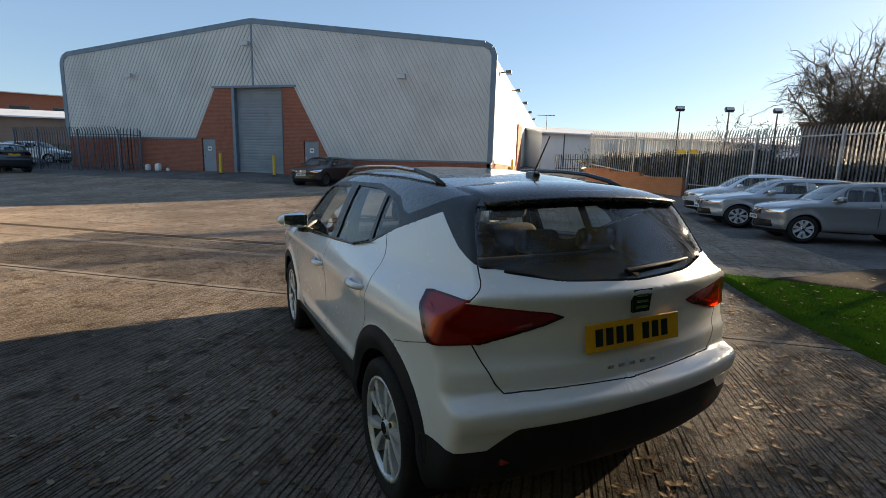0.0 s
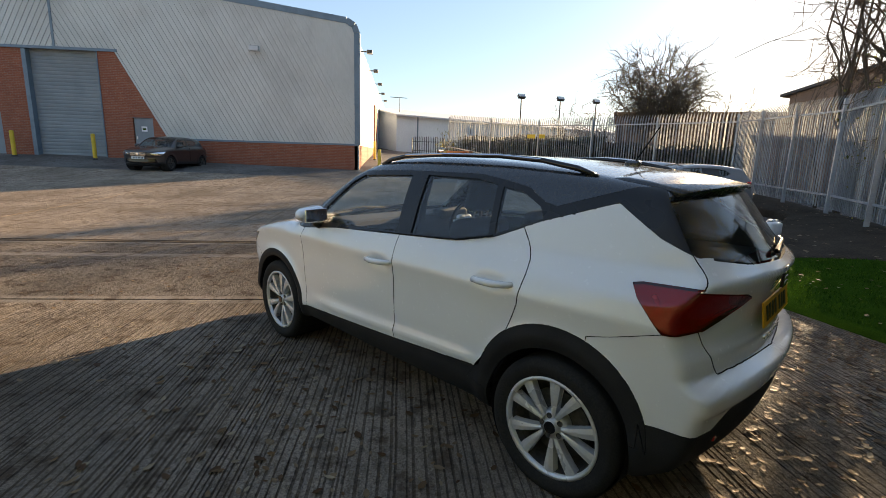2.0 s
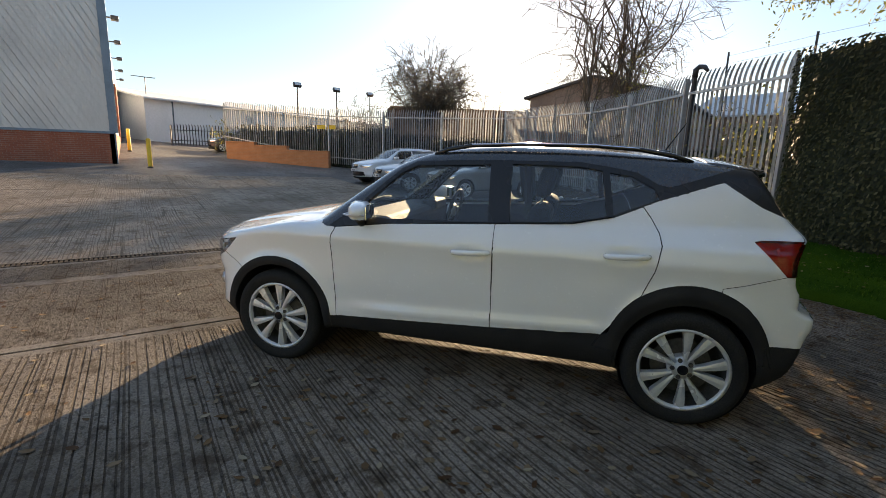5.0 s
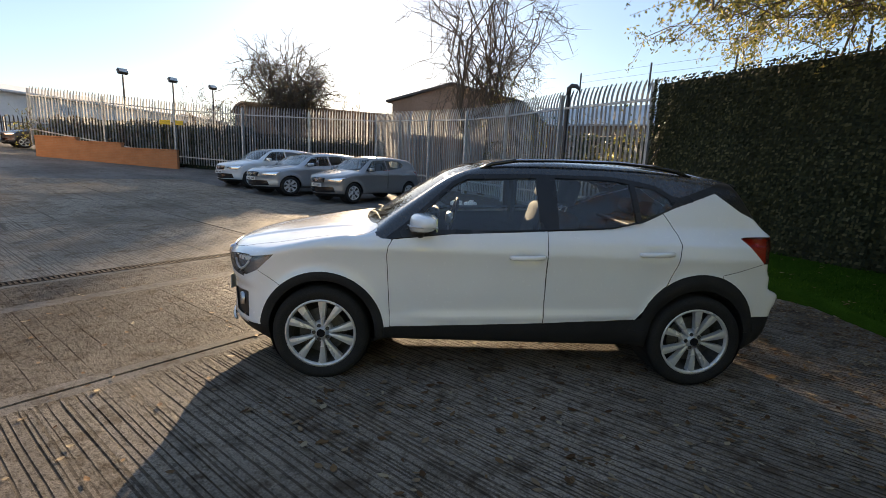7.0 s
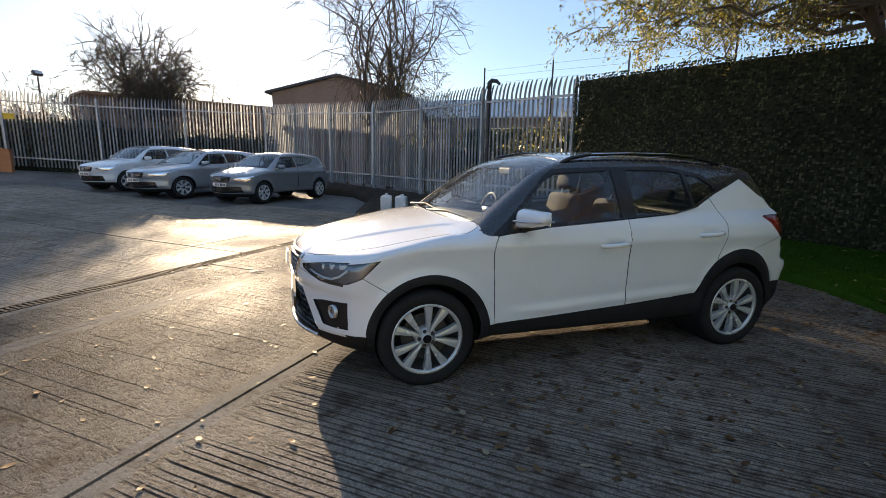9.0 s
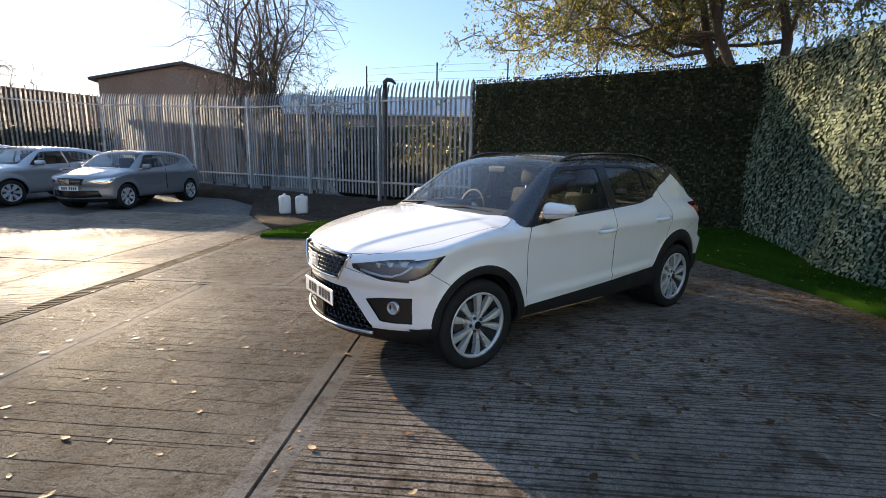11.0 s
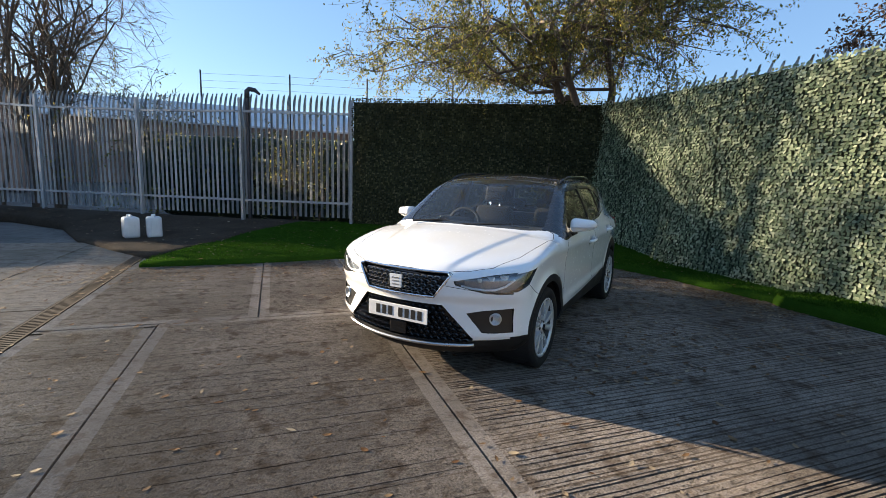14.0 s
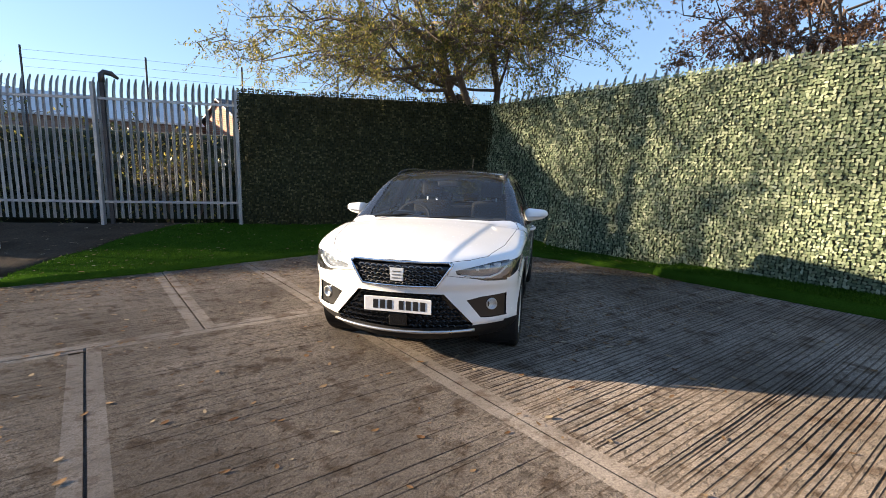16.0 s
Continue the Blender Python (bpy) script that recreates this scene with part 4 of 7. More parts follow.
    bm.faces.new(rows[-1][::-1])
    bmesh.ops.recalc_face_normals(bm, faces=bm.faces)
    part("rear_spoiler", bm, BLACK_PAINT, car, "black roof spoiler", True)
    part("brake_light", soft_box(2.915, 2.932, -0.16, 0.16, 1.392, 1.402, 0.003), RED_DARK, car)
    part("rear_wiper", tube_bm([(3.155, 0.02, 1.112), (3.17, -0.05, 1.135), (3.135, 0.28, 1.150), (3.10, 0.40, 1.150)], [0.016, 0.012, 0.007, 0.005], 8), TRIM_PLASTIC, car, "", True)
    aer = part("aerial_base", soft_box(2.42, 2.50, -0.022, 0.022, 1.475, 1.515, 0.012), BLACK_PAINT, car)
    part("aerial", tube_bm([(2.47, 0, 1.51), (2.58, 0, 1.69)], [0.005, 0.003], 6), TRIM_PLASTIC, aer)
    for y0, y1 in ((-0.55, 0.05), (0.0, 0.58)):
        part("windscreen_wiper", tube_bm([(0.24, y1, 1.045), (0.30, (y0 + y1) / 2, 1.068), (0.36 if y0 < -0.3 else 0.30, y0, 1.055)], [0.012, 0.009, 0.005], 6), TRIM_PLASTIC, car)
    # cabin: the driver sits on the right
    part("cabin_floor", box_bm(0.4, 2.9, -0.72, 0.72, 0.305, 0.33), CABIN_TRIM, car)
    part("boot_floor", box_bm(2.28, 3.05, -0.66, 0.66, 0.60, 0.66), CABIN_TRIM, car)
    part("parcel_shelf", soft_box(2.32, 2.98, -0.60, 0.60, 1.02, 1.045, 0.01), CABIN_TRIM, car)
    part("dashboard", soft_box(0.38, 0.78, -0.70, 0.70, 0.72, 1.03, 0.07), CABIN_TRIM, car)
    part("instrument_cowl", soft_box(0.66, 0.80, 0.22, 0.54, 0.98, 1.07, 0.03), CABIN_TRIM, car)
    ring = [(0.92 + 0.06 * math.sin(a), 0.38 + 0.18 * math.cos(a), 0.98 + 0.165 * math.sin(a)) for a in np.linspace(0, math.tau, 33)]
    sw = part("steering_wheel", tube_bm([(x - 0.12 * (z - 0.98), y, z) for x, y, z in ring], 0.016, 8, False), CABIN_TRIM, car, "", True)
    part("steering_hub", soft_box(0.86, 0.93, 0.30, 0.46, 0.92, 1.03, 0.03), SATIN, sw, "silver-trimmed hub")
    part("steering_spoke", soft_box(0.90, 0.925, 0.21, 0.55, 0.965, 0.995, 0.008), SATIN, sw)
    for y in (-0.37, 0.37):
        s = part("front_seat", soft_box(1.12, 1.62, y - 0.24, y + 0.24, 0.42, 0.60, 0.06), SEAT_CLOTH, car, "", True)
        part("seat_back", soft_box(-0.07, 0.07, -0.235, 0.235, 0.0, 0.62, 0.06), SEAT_CLOTH, s, "", True, pose(1.56, y, 0.55, 0, 16, 0))
        part("headrest", soft_box(-0.05, 0.05, -0.135, 0.135, 0.66, 0.86, 0.045), SEAT_CLOTH, s, "", True, pose(1.55, y, 0.55, 0, 14, 0))
        for dy in (-0.06, 0.06):
            part("headrest_post", tube_bm([(1.70, y + dy, 1.14), (1.735, y + dy, 1.24)], 0.006, 6), SATIN, s)
    s = part("rear_seat", soft_box(1.95, 2.42, -0.64, 0.64, 0.44, 0.60, 0.06), SEAT_CLOTH, car, "", True)
    part("seat_back", soft_box(-0.06, 0.07, -0.64, 0.64, 0.0, 0.56, 0.06), SEAT_CLOTH, s, "", True, pose(2.34, 0, 0.55, 0, 20, 0))
    for y in (-0.40, 0.0, 0.40):
        part("headrest", soft_box(-0.045, 0.045, -0.125, 0.125, 0.58, 0.70, 0.04), SEAT_CLOTH, s, "", True, pose(2.33, y, 0.55, 0, 18, 0))
    part("rear_view_mirror", soft_box(0.88, 0.91, -0.11, 0.11, 1.33, 1.39, 0.015), CABIN_TRIM, car)
    part("parcel_shelf_light", soft_box(2.95, 2.97, 0.0, 0.02, 1.0, 1.01, 0.002), CABIN_TRIM, car)
    for y in (-0.70, 0.70):
        part("centre_pillar_trim", tube_bm([(1.51, y * 1.06, 0.9), (1.50, y * 0.95, 1.25), (1.48, y * 0.84, 1.42)], 0.035, 6), CABIN_TRIM, car)
    return car


white_car = build_white_car()

# ---- the lie of the land ----
def level(x, y):
    """Height of the yard: flat round the car, rising towards the sheds."""
    s = max(0.0, y - 8.7)
    k = 0.0024 - 0.00010 * max(-17.0, min(8.0, x))
    return k * s * s if s < 18 else k * (18 * 18 + 36 * (s - 18) * 0.6)


def step_node(n, l, fac, lo, hi):
    k = n.new("ShaderNodeMapRange")
    k.interpolation_type = "SMOOTHSTEP"
    k.inputs["From Min"].default_value, k.inputs["From Max"].default_value = lo, hi
    l.new(fac, k.inputs["Value"])
    return k.outputs[0]


def sum_node(n, l, a, ka, b, kb):
    m1, m2 = n.new("ShaderNodeMath"), n.new("ShaderNodeMath")
    m1.operation, m2.operation = "MULTIPLY", "MULTIPLY_ADD"
    l.new(a, m1.inputs[0])
    m1.inputs[1].default_value = ka
    l.new(b, m2.inputs[0])
    m2.inputs[1].default_value = kb
    l.new(m1.outputs[0], m2.inputs[2])
    return m2.outputs[0]


def concrete(name, c1, c2, wet=0.5, groove=0.0, relief=0.006, shine=0.025):
    """Old yard concrete: tamping ridges along y, rough pitted paste, stains and damp."""
    m, n, l, b = material(name, 0.8, 0, c1, spec=shine)
    b.inputs["Diffuse Roughness"].default_value = 1.0
    fine = noise_node(n, l, 85, 5, 0.75)
    pits = noise_node(n, l, 34, 5, 0.7, (1.0, 0.5, 1))
    blot = noise_node(n, l, 0.55, 5, 0.6)
    spots = noise_node(n, l, 4.5, 5, 0.65)
    col = blend(n, l, ramp(n, l, fine, [(0.34, (0, 0, 0)), (0.64, (1, 1, 1))]), tuple(v * 0.78 for v in c1), tuple(v * 1.15 for v in c2))
    col = blend(n, l, ramp(n, l, pits, [(0.36, (0.7, 0.7, 0.7)), (0.46, (0, 0, 0))]), col, tuple(v * 0.45 for v in c1))
    col = blend(n, l, ramp(n, l, blot, [(0.40, (0.0, 0.0, 0.0)), (0.62, (0.7, 0.7, 0.7))]), col, tuple(v * 0.55 for v in c1))
    col = blend(n, l, ramp(n, l, spots, [(0.53, (0, 0, 0)), (0.64, (0.75, 0.75, 0.75))]), col, (c1[0] * 0.42, c1[1] * 0.34, c1[2] * 0.28))
    scuff = noise_node(n, l, 11, 5, 0.7, (1.0, 0.35, 1))
    col = blend(n, l, ramp(n, l, scuff, [(0.52, (0, 0, 0)), (0.66, (0.6, 0.6, 0.6))]), col, tuple(v * 0.5 for v in c1))
    high = sum_node(n, l, step_node(n, l, pits, 0.34, 0.5), 0.45, fine, 0.7)
    if groove:
        c, mp, wv = n.new("ShaderNodeTexCoord"), n.new("ShaderNodeMapping"), n.new("ShaderNodeTexWave")
        mp.inputs["Scale"].default_value, mp.inputs["Rotation"].default_value = (1, 0.05, 1), (0, 0, 0.02)
        wv.wave_type, wv.bands_direction, wv.wave_profile = "BANDS", "X", "SIN"
        wv.inputs["Scale"].default_value, wv.inputs["Distortion"].default_value = 6.2, 9.0
        wv.inputs["Detail"].default_value, wv.inputs["Detail Scale"].default_value, wv.inputs["Detail Roughness"].default_value = 3.0, 1.3, 0.62
        l.new(c.outputs["Object"], mp.inputs[0])
        l.new(mp.outputs[0], wv.inputs[0])
        worn = noise_node(n, l, 1.0, 5, 0.65, (2.6, 0.5, 1))
        chips = noise_node(n, l, 14, 4, 0.7, (1.6, 0.35, 1))
        rib = sum_node(n, l, wv.outputs["Fac"], 1.0, worn, 0.9)
        rib = sum_node(n, l, rib, 1.0, chips, 0.55)
        ribs = step_node(n, l, rib, 0.62, 1.02)
        wide = step_node(n, l, noise_node(n, l, 1.0, 4, 0.7, (13, 0.16, 1), "Object", 0.02), 0.36, 0.41)
        col = blend(n, l, ribs, tuple(v * (1 - 0.4 * groove) for v in c1), col)
        col = blend(n, l, wide, tuple(v * (1 - 0.5 * groove) for v in c1), col)
        high = sum_node(n, l, high, 0.55, sum_node(n, l, ribs, 1.0, wide, 0.8), 1.0)
    l.new(col, b.inputs["Base Color"])
    bump(n, l, b, high, 1.0, relief)
    damp = noise_node(n, l, 0.33, 4, 0.6)
    rough_from(n, l, b, damp, 0.80 - 0.5 * wet, 0.88)
    return m


SLAB = concrete("ribbed_concrete", (0.29, 0.228, 0.175), (0.43, 0.35, 0.28), 0.6, 1.0, 0.005)
RIDGES = concrete("tamped_concrete", (0.21, 0.175, 0.143), (0.40, 0.34, 0.285), 0.5, 0.0, 0.02)
DAMP = concrete("damp_dirty_concrete", (0.16, 0.136, 0.116), (0.30, 0.258, 0.22), 0.6, 0.0, 0.03)
# Groove bottoms are darker: dirt, with the grooves' shade put into the colour.
GROOVES = concrete("dirty_shaded_grooves", (0.11, 0.087, 0.068), (0.19, 0.152, 0.12), 0.6, 0.0, 0.012)
MARGIN = concrete("trowelled_concrete_margin", (0.235, 0.2, 0.168), (0.32, 0.277, 0.236), 0.4, 0.0)
ASPHALT = concrete("worn_asphalt", (0.12, 0.112, 0.105), (0.18, 0.168, 0.155), 0.6, 0.0, 0.006, 0.2)
SOIL = speckled("dark_soil", (0.035, 0.026, 0.018), (0.075, 0.055, 0.038), 30, 0.95, 0, 2, 0.8)


def ground():
    ax = sorted({-900, -500, -250, -140, *range(-90, 91, 2), 140, 250, 500, 900})
    ay = sorted({-900, -500, -250, -120, -70, *range(-46, 100, 2), 130, 200, 300, 500, 900})
    me = bpy.data.meshes.new("ground")
    k = len(ax)
    me.from_pydata([(x, y, level(x, min(y, 60)) - 0.03 - (0.25 if y > 60 else 0)) for y in ay for x in ax], [], [(j * k + i, j * k + i + 1, (j + 1) * k + i + 1, (j + 1) * k + i) for j in range(len(ay) - 1) for i in range(k - 1)])
    tagged(part("ground", me, ASPHALT, smooth=True), "dark worn asphalt ground of the yard", "ground", kind="structure")


ground()

# ---- materials of the surroundings ----
CLADDING = speckled("grey_profiled_cladding", (0.50, 0.51, 0.48), (0.55, 0.555, 0.53), 18, 0.5, 0.1, 0.5, 0.03, per_piece=0.04, stretch=(1, 1, 0.2))
TRIM_BLUE = speckled("slate_blue_trim", (0.13, 0.19, 0.24), (0.16, 0.22, 0.27), 20, 0.5, 0.2, 2, 0.03)
ROLLER = speckled("grey_roller_steel", (0.21, 0.245, 0.26), (0.245, 0.28, 0.295), 20, 0.6, 0.0, 1, 0.03, per_piece=0.05)
DOOR_GREY = speckled("grey_blue_door_paint", (0.20, 0.24, 0.27), (0.23, 0.27, 0.30), 25, 0.5, 0, 2, 0.02)
YELLOW = speckled("yellow_bollard_paint", (0.62, 0.40, 0.02), (0.68, 0.45, 0.04), 30, 0.55, 0, 3, 0.1)
WHITE_WALL = speckled("white_shed_sheet", (0.62, 0.65, 0.66), (0.70, 0.72, 0.73), 6, 0.5, 0, 0.4, 0.03)
ROOF_GREY = speckled("pale_grey_roof", (0.50, 0.53, 0.55), (0.58, 0.6, 0.62), 6, 0.6, 0, 0.3, 0.05)
GALV = speckled("galvanised_steel", (0.38, 0.39, 0.40), (0.46, 0.47, 0.48), 40, 0.5, 0.45, 3, 0.08, per_piece=0.12)
FENCE_BLUE = speckled("blue_grey_fence_paint", (0.10, 0.14, 0.17), (0.13, 0.17, 0.20), 40, 0.55, 0.2, 3, 0.05)
DARK_STEEL = speckled("dark_steel", (0.045, 0.045, 0.05), (0.07, 0.07, 0.075), 40, 0.5, 0.5, 3, 0.05)
BROWN_WALL = speckled("brown_brick_far", (0.24, 0.16, 0.12), (0.30, 0.21, 0.16), 9, 0.85, 0, 0.6, 0.1)
BARK = speckled("grey_brown_bark", (0.085, 0.062, 0.045), (0.15, 0.115, 0.085), 22, 0.9, 0, 2, 0.6, stretch=(1, 1, 0.25))
TWIG = speckled("twig_bark", (0.085, 0.065, 0.05), (0.15, 0.12, 0.092), 22, 0.9, 0, 2, 0.3)
CAN_PLASTIC = speckled("white_can_plastic", (0.62, 0.64, 0.64), (0.70, 0.71, 0.71), 12, 0.4, 0, 3, 0.05)


def brick_material(name, c1, c2, mortar, w=0.225, hgt=0.075):
    m, n, l, b = material(name, 0.85, 0, c1)
    c = n.new("ShaderNodeTexCoord")
    mp = n.new("ShaderNodeMapping")
    mp.inputs["Rotation"].default_value = (radians(90), 0, 0)
    br = n.new("ShaderNodeTexBrick")
    l.new(c.outputs["Object"], mp.inputs[0])
    l.new(mp.outputs[0], br.inputs[0])
    br.inputs["Color1"].default_value, br.inputs["Color2"].default_value, br.inputs["Mortar"].default_value = (*c1, 1), (*c2, 1), (*mortar, 1)
    br.inputs["Scale"].default_value = 1.0
    br.inputs["Brick Width"].default_value, br.inputs["Row Height"].default_value, br.inputs["Mortar Size"].default_value = w, hgt, 0.006
    f = noise_node(n, l, 3, 5, 0.6)
    col = blend(n, l, ramp(n, l, f, [(0.4, (0, 0, 0)), (0.75, (0.5, 0.5, 0.5))]), br.outputs["Color"], tuple(v * 0.6 for v in c1))
    l.new(col, b.inputs["Base Color"])
    bump(n, l, b, br.outputs["Fac"], -0.4, 0.006)
    return m


BRICK = brick_material("orange_red_brick", (0.33, 0.10, 0.05), (0.27, 0.075, 0.04), (0.30, 0.20, 0.15))
PLANTER_BRICK = brick_material("orange_render_brick", (0.42, 0.17, 0.07), (0.38, 0.15, 0.06), (0.36, 0.2, 0.12))


def leaf_material(name, stops, rough=0.55, through=0.35):
    """Leaves whose colour varies from leaf to leaf; light passes through them in part."""
    m, n, l, b = material(name, rough, 0, stops[0][1])
    g = n.new("ShaderNodeNewGeometry")
    col = ramp(n, l, g.outputs["Random Per Island"], stops)
    f = noise_node(n, l, 1.3, 3, 0.5)
    col = blend(n, l, ramp(n, l, f, [(0.4, (0, 0, 0)), (0.7, (0.45, 0.45, 0.45))]), col, tuple(v * 0.6 for v in stops[0][1]))
    l.new(col, b.inputs["Base Color"])
    if through:
        tl, mx = n.new("ShaderNodeBsdfTranslucent"), n.new("ShaderNodeMixShader")
        l.new(col, tl.inputs[0])
        mx.inputs[0].default_value = through
        l.new(b.outputs[0], mx.inputs[1])
        l.new(tl.outputs[0], mx.inputs[2])
        l.new(mx.outputs[0], n["Material Output"].inputs[0])
    return m


# Leaf colours hold light: pale for the sunlit screen, darkened for the backlit one.
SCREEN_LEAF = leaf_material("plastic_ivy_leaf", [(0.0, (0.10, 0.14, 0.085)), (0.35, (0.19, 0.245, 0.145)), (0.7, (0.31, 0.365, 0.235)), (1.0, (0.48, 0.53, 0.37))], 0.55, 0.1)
SHADED_SCREEN_LEAF = leaf_material("shaded_ivy_leaf", [(0.0, (0.02, 0.022, 0.010)), (0.4, (0.04, 0.045, 0.02)), (0.8, (0.07, 0.072, 0.033)), (1.0, (0.14, 0.135, 0.07))], 0.6, 0.08)
for leaf_m in (SCREEN_LEAF, SHADED_SCREEN_LEAF):
    leaf_m.node_tree.nodes["Principled BSDF"].inputs["Diffuse Roughness"].default_value = 0.8
SHADED_SCREEN_LEAF.node_tree.nodes["Principled BSDF"].inputs["Specular IOR Level"].default_value = 0.1
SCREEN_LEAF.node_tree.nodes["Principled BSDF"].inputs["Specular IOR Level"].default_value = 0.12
TREE_LEAF = leaf_material("autumn_tree_leaf", [(0.0, (0.09, 0.105, 0.03)), (0.45, (0.16, 0.165, 0.045)), (0.8, (0.28, 0.24, 0.07)), (1.0, (0.48, 0.38, 0.08))], 0.5, 0.6)
BROWN_LEAF = leaf_material("brown_beech_leaf", [(0.0, (0.10, 0.055, 0.03)), (0.6, (0.18, 0.095, 0.05)), (1.0, (0.26, 0.15, 0.08))], 0.7, 0.3)
FALLEN = leaf_material("fallen_dry_leaf", [(0.0, (0.08, 0.04, 0.02)), (0.4, (0.20, 0.12, 0.06)), (0.75, (0.26, 0.185, 0.115)), (1.0, (0.38, 0.32, 0.22))], 0.6, 0.15)
GRASS = leaf_material("artificial_grass_blade", [(0.0, (0.015, 0.044, 0.004)), (0.5, (0.03, 0.082, 0.007)), (1.0, (0.068, 0.15, 0.015))], 0.5, 0.3)
TURF = speckled("artificial_turf", (0.018, 0.046, 0.005), (0.037, 0.085, 0.01), 90, 0.8, 0, 3, 0.5)
FALLEN.node_tree.nodes["Principled BSDF"].inputs["Specular IOR Level"].default_value = 0.1
GRASS.node_tree.nodes["Principled BSDF"].inputs["Specular IOR Level"].default_value = 0.03
TURF.node_tree.nodes["Principled BSDF"].inputs["Specular IOR Level"].default_value = 0.0
SOIL.node_tree.nodes["Principled BSDF"].inputs["Specular IOR Level"].default_value = 0.1
BACKING = speckled("dark_green_netting", (0.02, 0.028, 0.014), (0.035, 0.045, 0.022), 60, 0.9, 0, 3, 0.4)

# ---- warehouse ----
YW = 24.5
WX0, WX1, RIDGE = -31.0, -3.62, -17.3


def half_plane(poly, nx, nz, d):
    """Keeps the part of an outline where nx*x + nz*z <= d."""
    out = []
    for i in range(len(poly)):
        (x0, z0), (x1, z1) = poly[i], poly[(i + 1) % len(poly)]
        a, b = nx * x0 + nz * z0 - d, nx * x1 + nz * z1 - d
        if a <= 0:
            out.append((x0, z0))
        if a * b < 0:
            s = a / (a - b)
            out.append((x0 + (x1 - x0) * s, z0 + (z1 - z0) * s))
    return out


UPRIGHT = Matrix(((1, 0, 0, 0), (0, 0, 1, 0), (0, 1, 0, 0), (0, 0, 0, 1)))   # an outline in x, z, drawn along y


def upright_bm(pts, y0, y1):
    bm = bmesh.new()
    add_prism(bm, pts, y0, y1, UPRIGHT)
    bmesh.ops.recalc_face_normals(bm, faces=bm.faces)
    return bm


def warehouse():
    w = thing("warehouse", "large grey clad warehouse with orange brick base and roller door", "warehouse")
    eave0, eave1, top = 7.9, 7.62, 9.32
    shell = [(WX0, 0.2), (WX1, 0.2), (WX1, eave1 - 0.5), (WX1 - 0.15, eave1 - 0.15), (WX1 - 0.5, eave1 + 0.05), (RIDGE, top), (WX0 + 0.5, eave0 + 0.05), (WX0 + 0.15, eave0 - 0.15), (WX0, eave0 - 0.5)]
    part("wall", upright_bm([(x * 1.0 + (0.05 if x < RIDGE else -0.05), z - 0.03) for x, z in shell], YW + 0.31, YW + 45), WHITE_WALL, w, "white metal side walls")
    left = [(WX0, 2.92), (-21.35, 2.92), (-19.85, 5.8), (RIDGE, 5.8), (RIDGE, top), (WX0 + 0.5, eave0 + 0.05), (WX0 + 0.15, eave0 - 0.15), (WX0, eave0 - 0.5)]
    right = [(RIDGE, 5.8), (-14.72, 5.76), (-12.65, 1.92), (WX1, 1.92), (WX1, eave1 - 0.5), (WX1 - 0.15, eave1 - 0.15), (WX1 - 0.5, eave1 + 0.05), (RIDGE, top)]
    for poly, lean in ((left, -1), (right, 1)):
        a = radians(61.5)
        nx, nz = math.sin(a), math.cos(a) * lean
        ds = [nx * x + nz * z for x, z in poly]
        d, step = min(ds), 0.215
        while d < max(ds):
            strip = half_plane(half_plane(poly, nx, nz, d + step - 0.026), -nx, -nz, -d)
            rib = half_plane(half_plane(poly, nx, nz, d + step), -nx, -nz, -(d + step - 0.026))
            if len(strip) > 2:
                part("cladding_panel", upright_bm(strip, YW - 0.03, YW + 0.06), CLADDING, w)
            if len(rib) > 2:
                part("cladding_groove", upright_bm(rib, YW + 0.012, YW + 0.055), CLADDING, w)
            d += step
    edge = [(x, YW - 0.06, z) for x, z in shell[2:]]
    edge = [(WX1, YW - 0.06, 1.9)] + edge + [(WX0, YW - 0.06, 2.9)]
    bm = bmesh.new()
    for p, q in zip(edge, edge[1:]):
        pv, qv = Vector(p), Vector(q)
        d = (qv - pv).normalized()
        n = Vector((-d.z, 0, d.x)) * 0.14
        vs = [bm.verts.new(c) for c in (pv - n, pv + n, qv + n, qv - n)]
        ws = [bm.verts.new(c.co + Vector((0, 0.16, 0))) for c in vs]
        for f in ((0, 1, 2, 3), (7, 6, 5, 4), (0, 4, 5, 1), (1, 5, 6, 2), (2, 6, 7, 3), (3, 7, 4, 0)):
            bm.faces.new([(vs + ws)[i] for i in f])
    bmesh.ops.recalc_face_normals(bm, faces=bm.faces)
    part("edge_trim", bm, TRIM_BLUE, w, "slate blue edge trim")
    part("ridge_joint", box_bm(RIDGE - 0.05, RIDGE + 0.05, YW - 0.06, YW, 5.8, 9.2), TRIM_BLUE, w)
    part("lower_trim", box_bm(-12.6, WX1, YW - 0.07, YW - 0.03, 1.86, 1.95), TRIM_BLUE, w)
    part("lower_trim", box_bm(WX0, -21.3, YW - 0.07, YW - 0.03, 2.87, 2.96), TRIM_BLUE, w)
    # brickwork: base walls, and the pier round the roller door, with the openings left free
    part("brick_wall", upright_bm([(WX0, 0.2), (-20.95, 0.2), (-20.95, 2.92), (WX0, 2.92)], YW - 0.02, YW + 0.25), BRICK, w, "orange brick base wall")
    part("brick_wall", upright_bm([(-20.0, 0.2), (-18.72, 0.2), (-18.72, 5.78), (-19.84, 5.78), (-21.33, 2.92), (-20.95, 2.92), (-20.0, 2.92)], YW - 0.02, YW + 0.25), BRICK, w)
    part("brick_wall", upright_bm([(-15.5, 0.2), (-14.2, 0.2), (-14.2, 2.86), (-13.28, 2.86), (-13.16, 2.86), (-14.74, 5.76), (-15.5, 5.76)], YW - 0.02, YW + 0.25), BRICK, w)
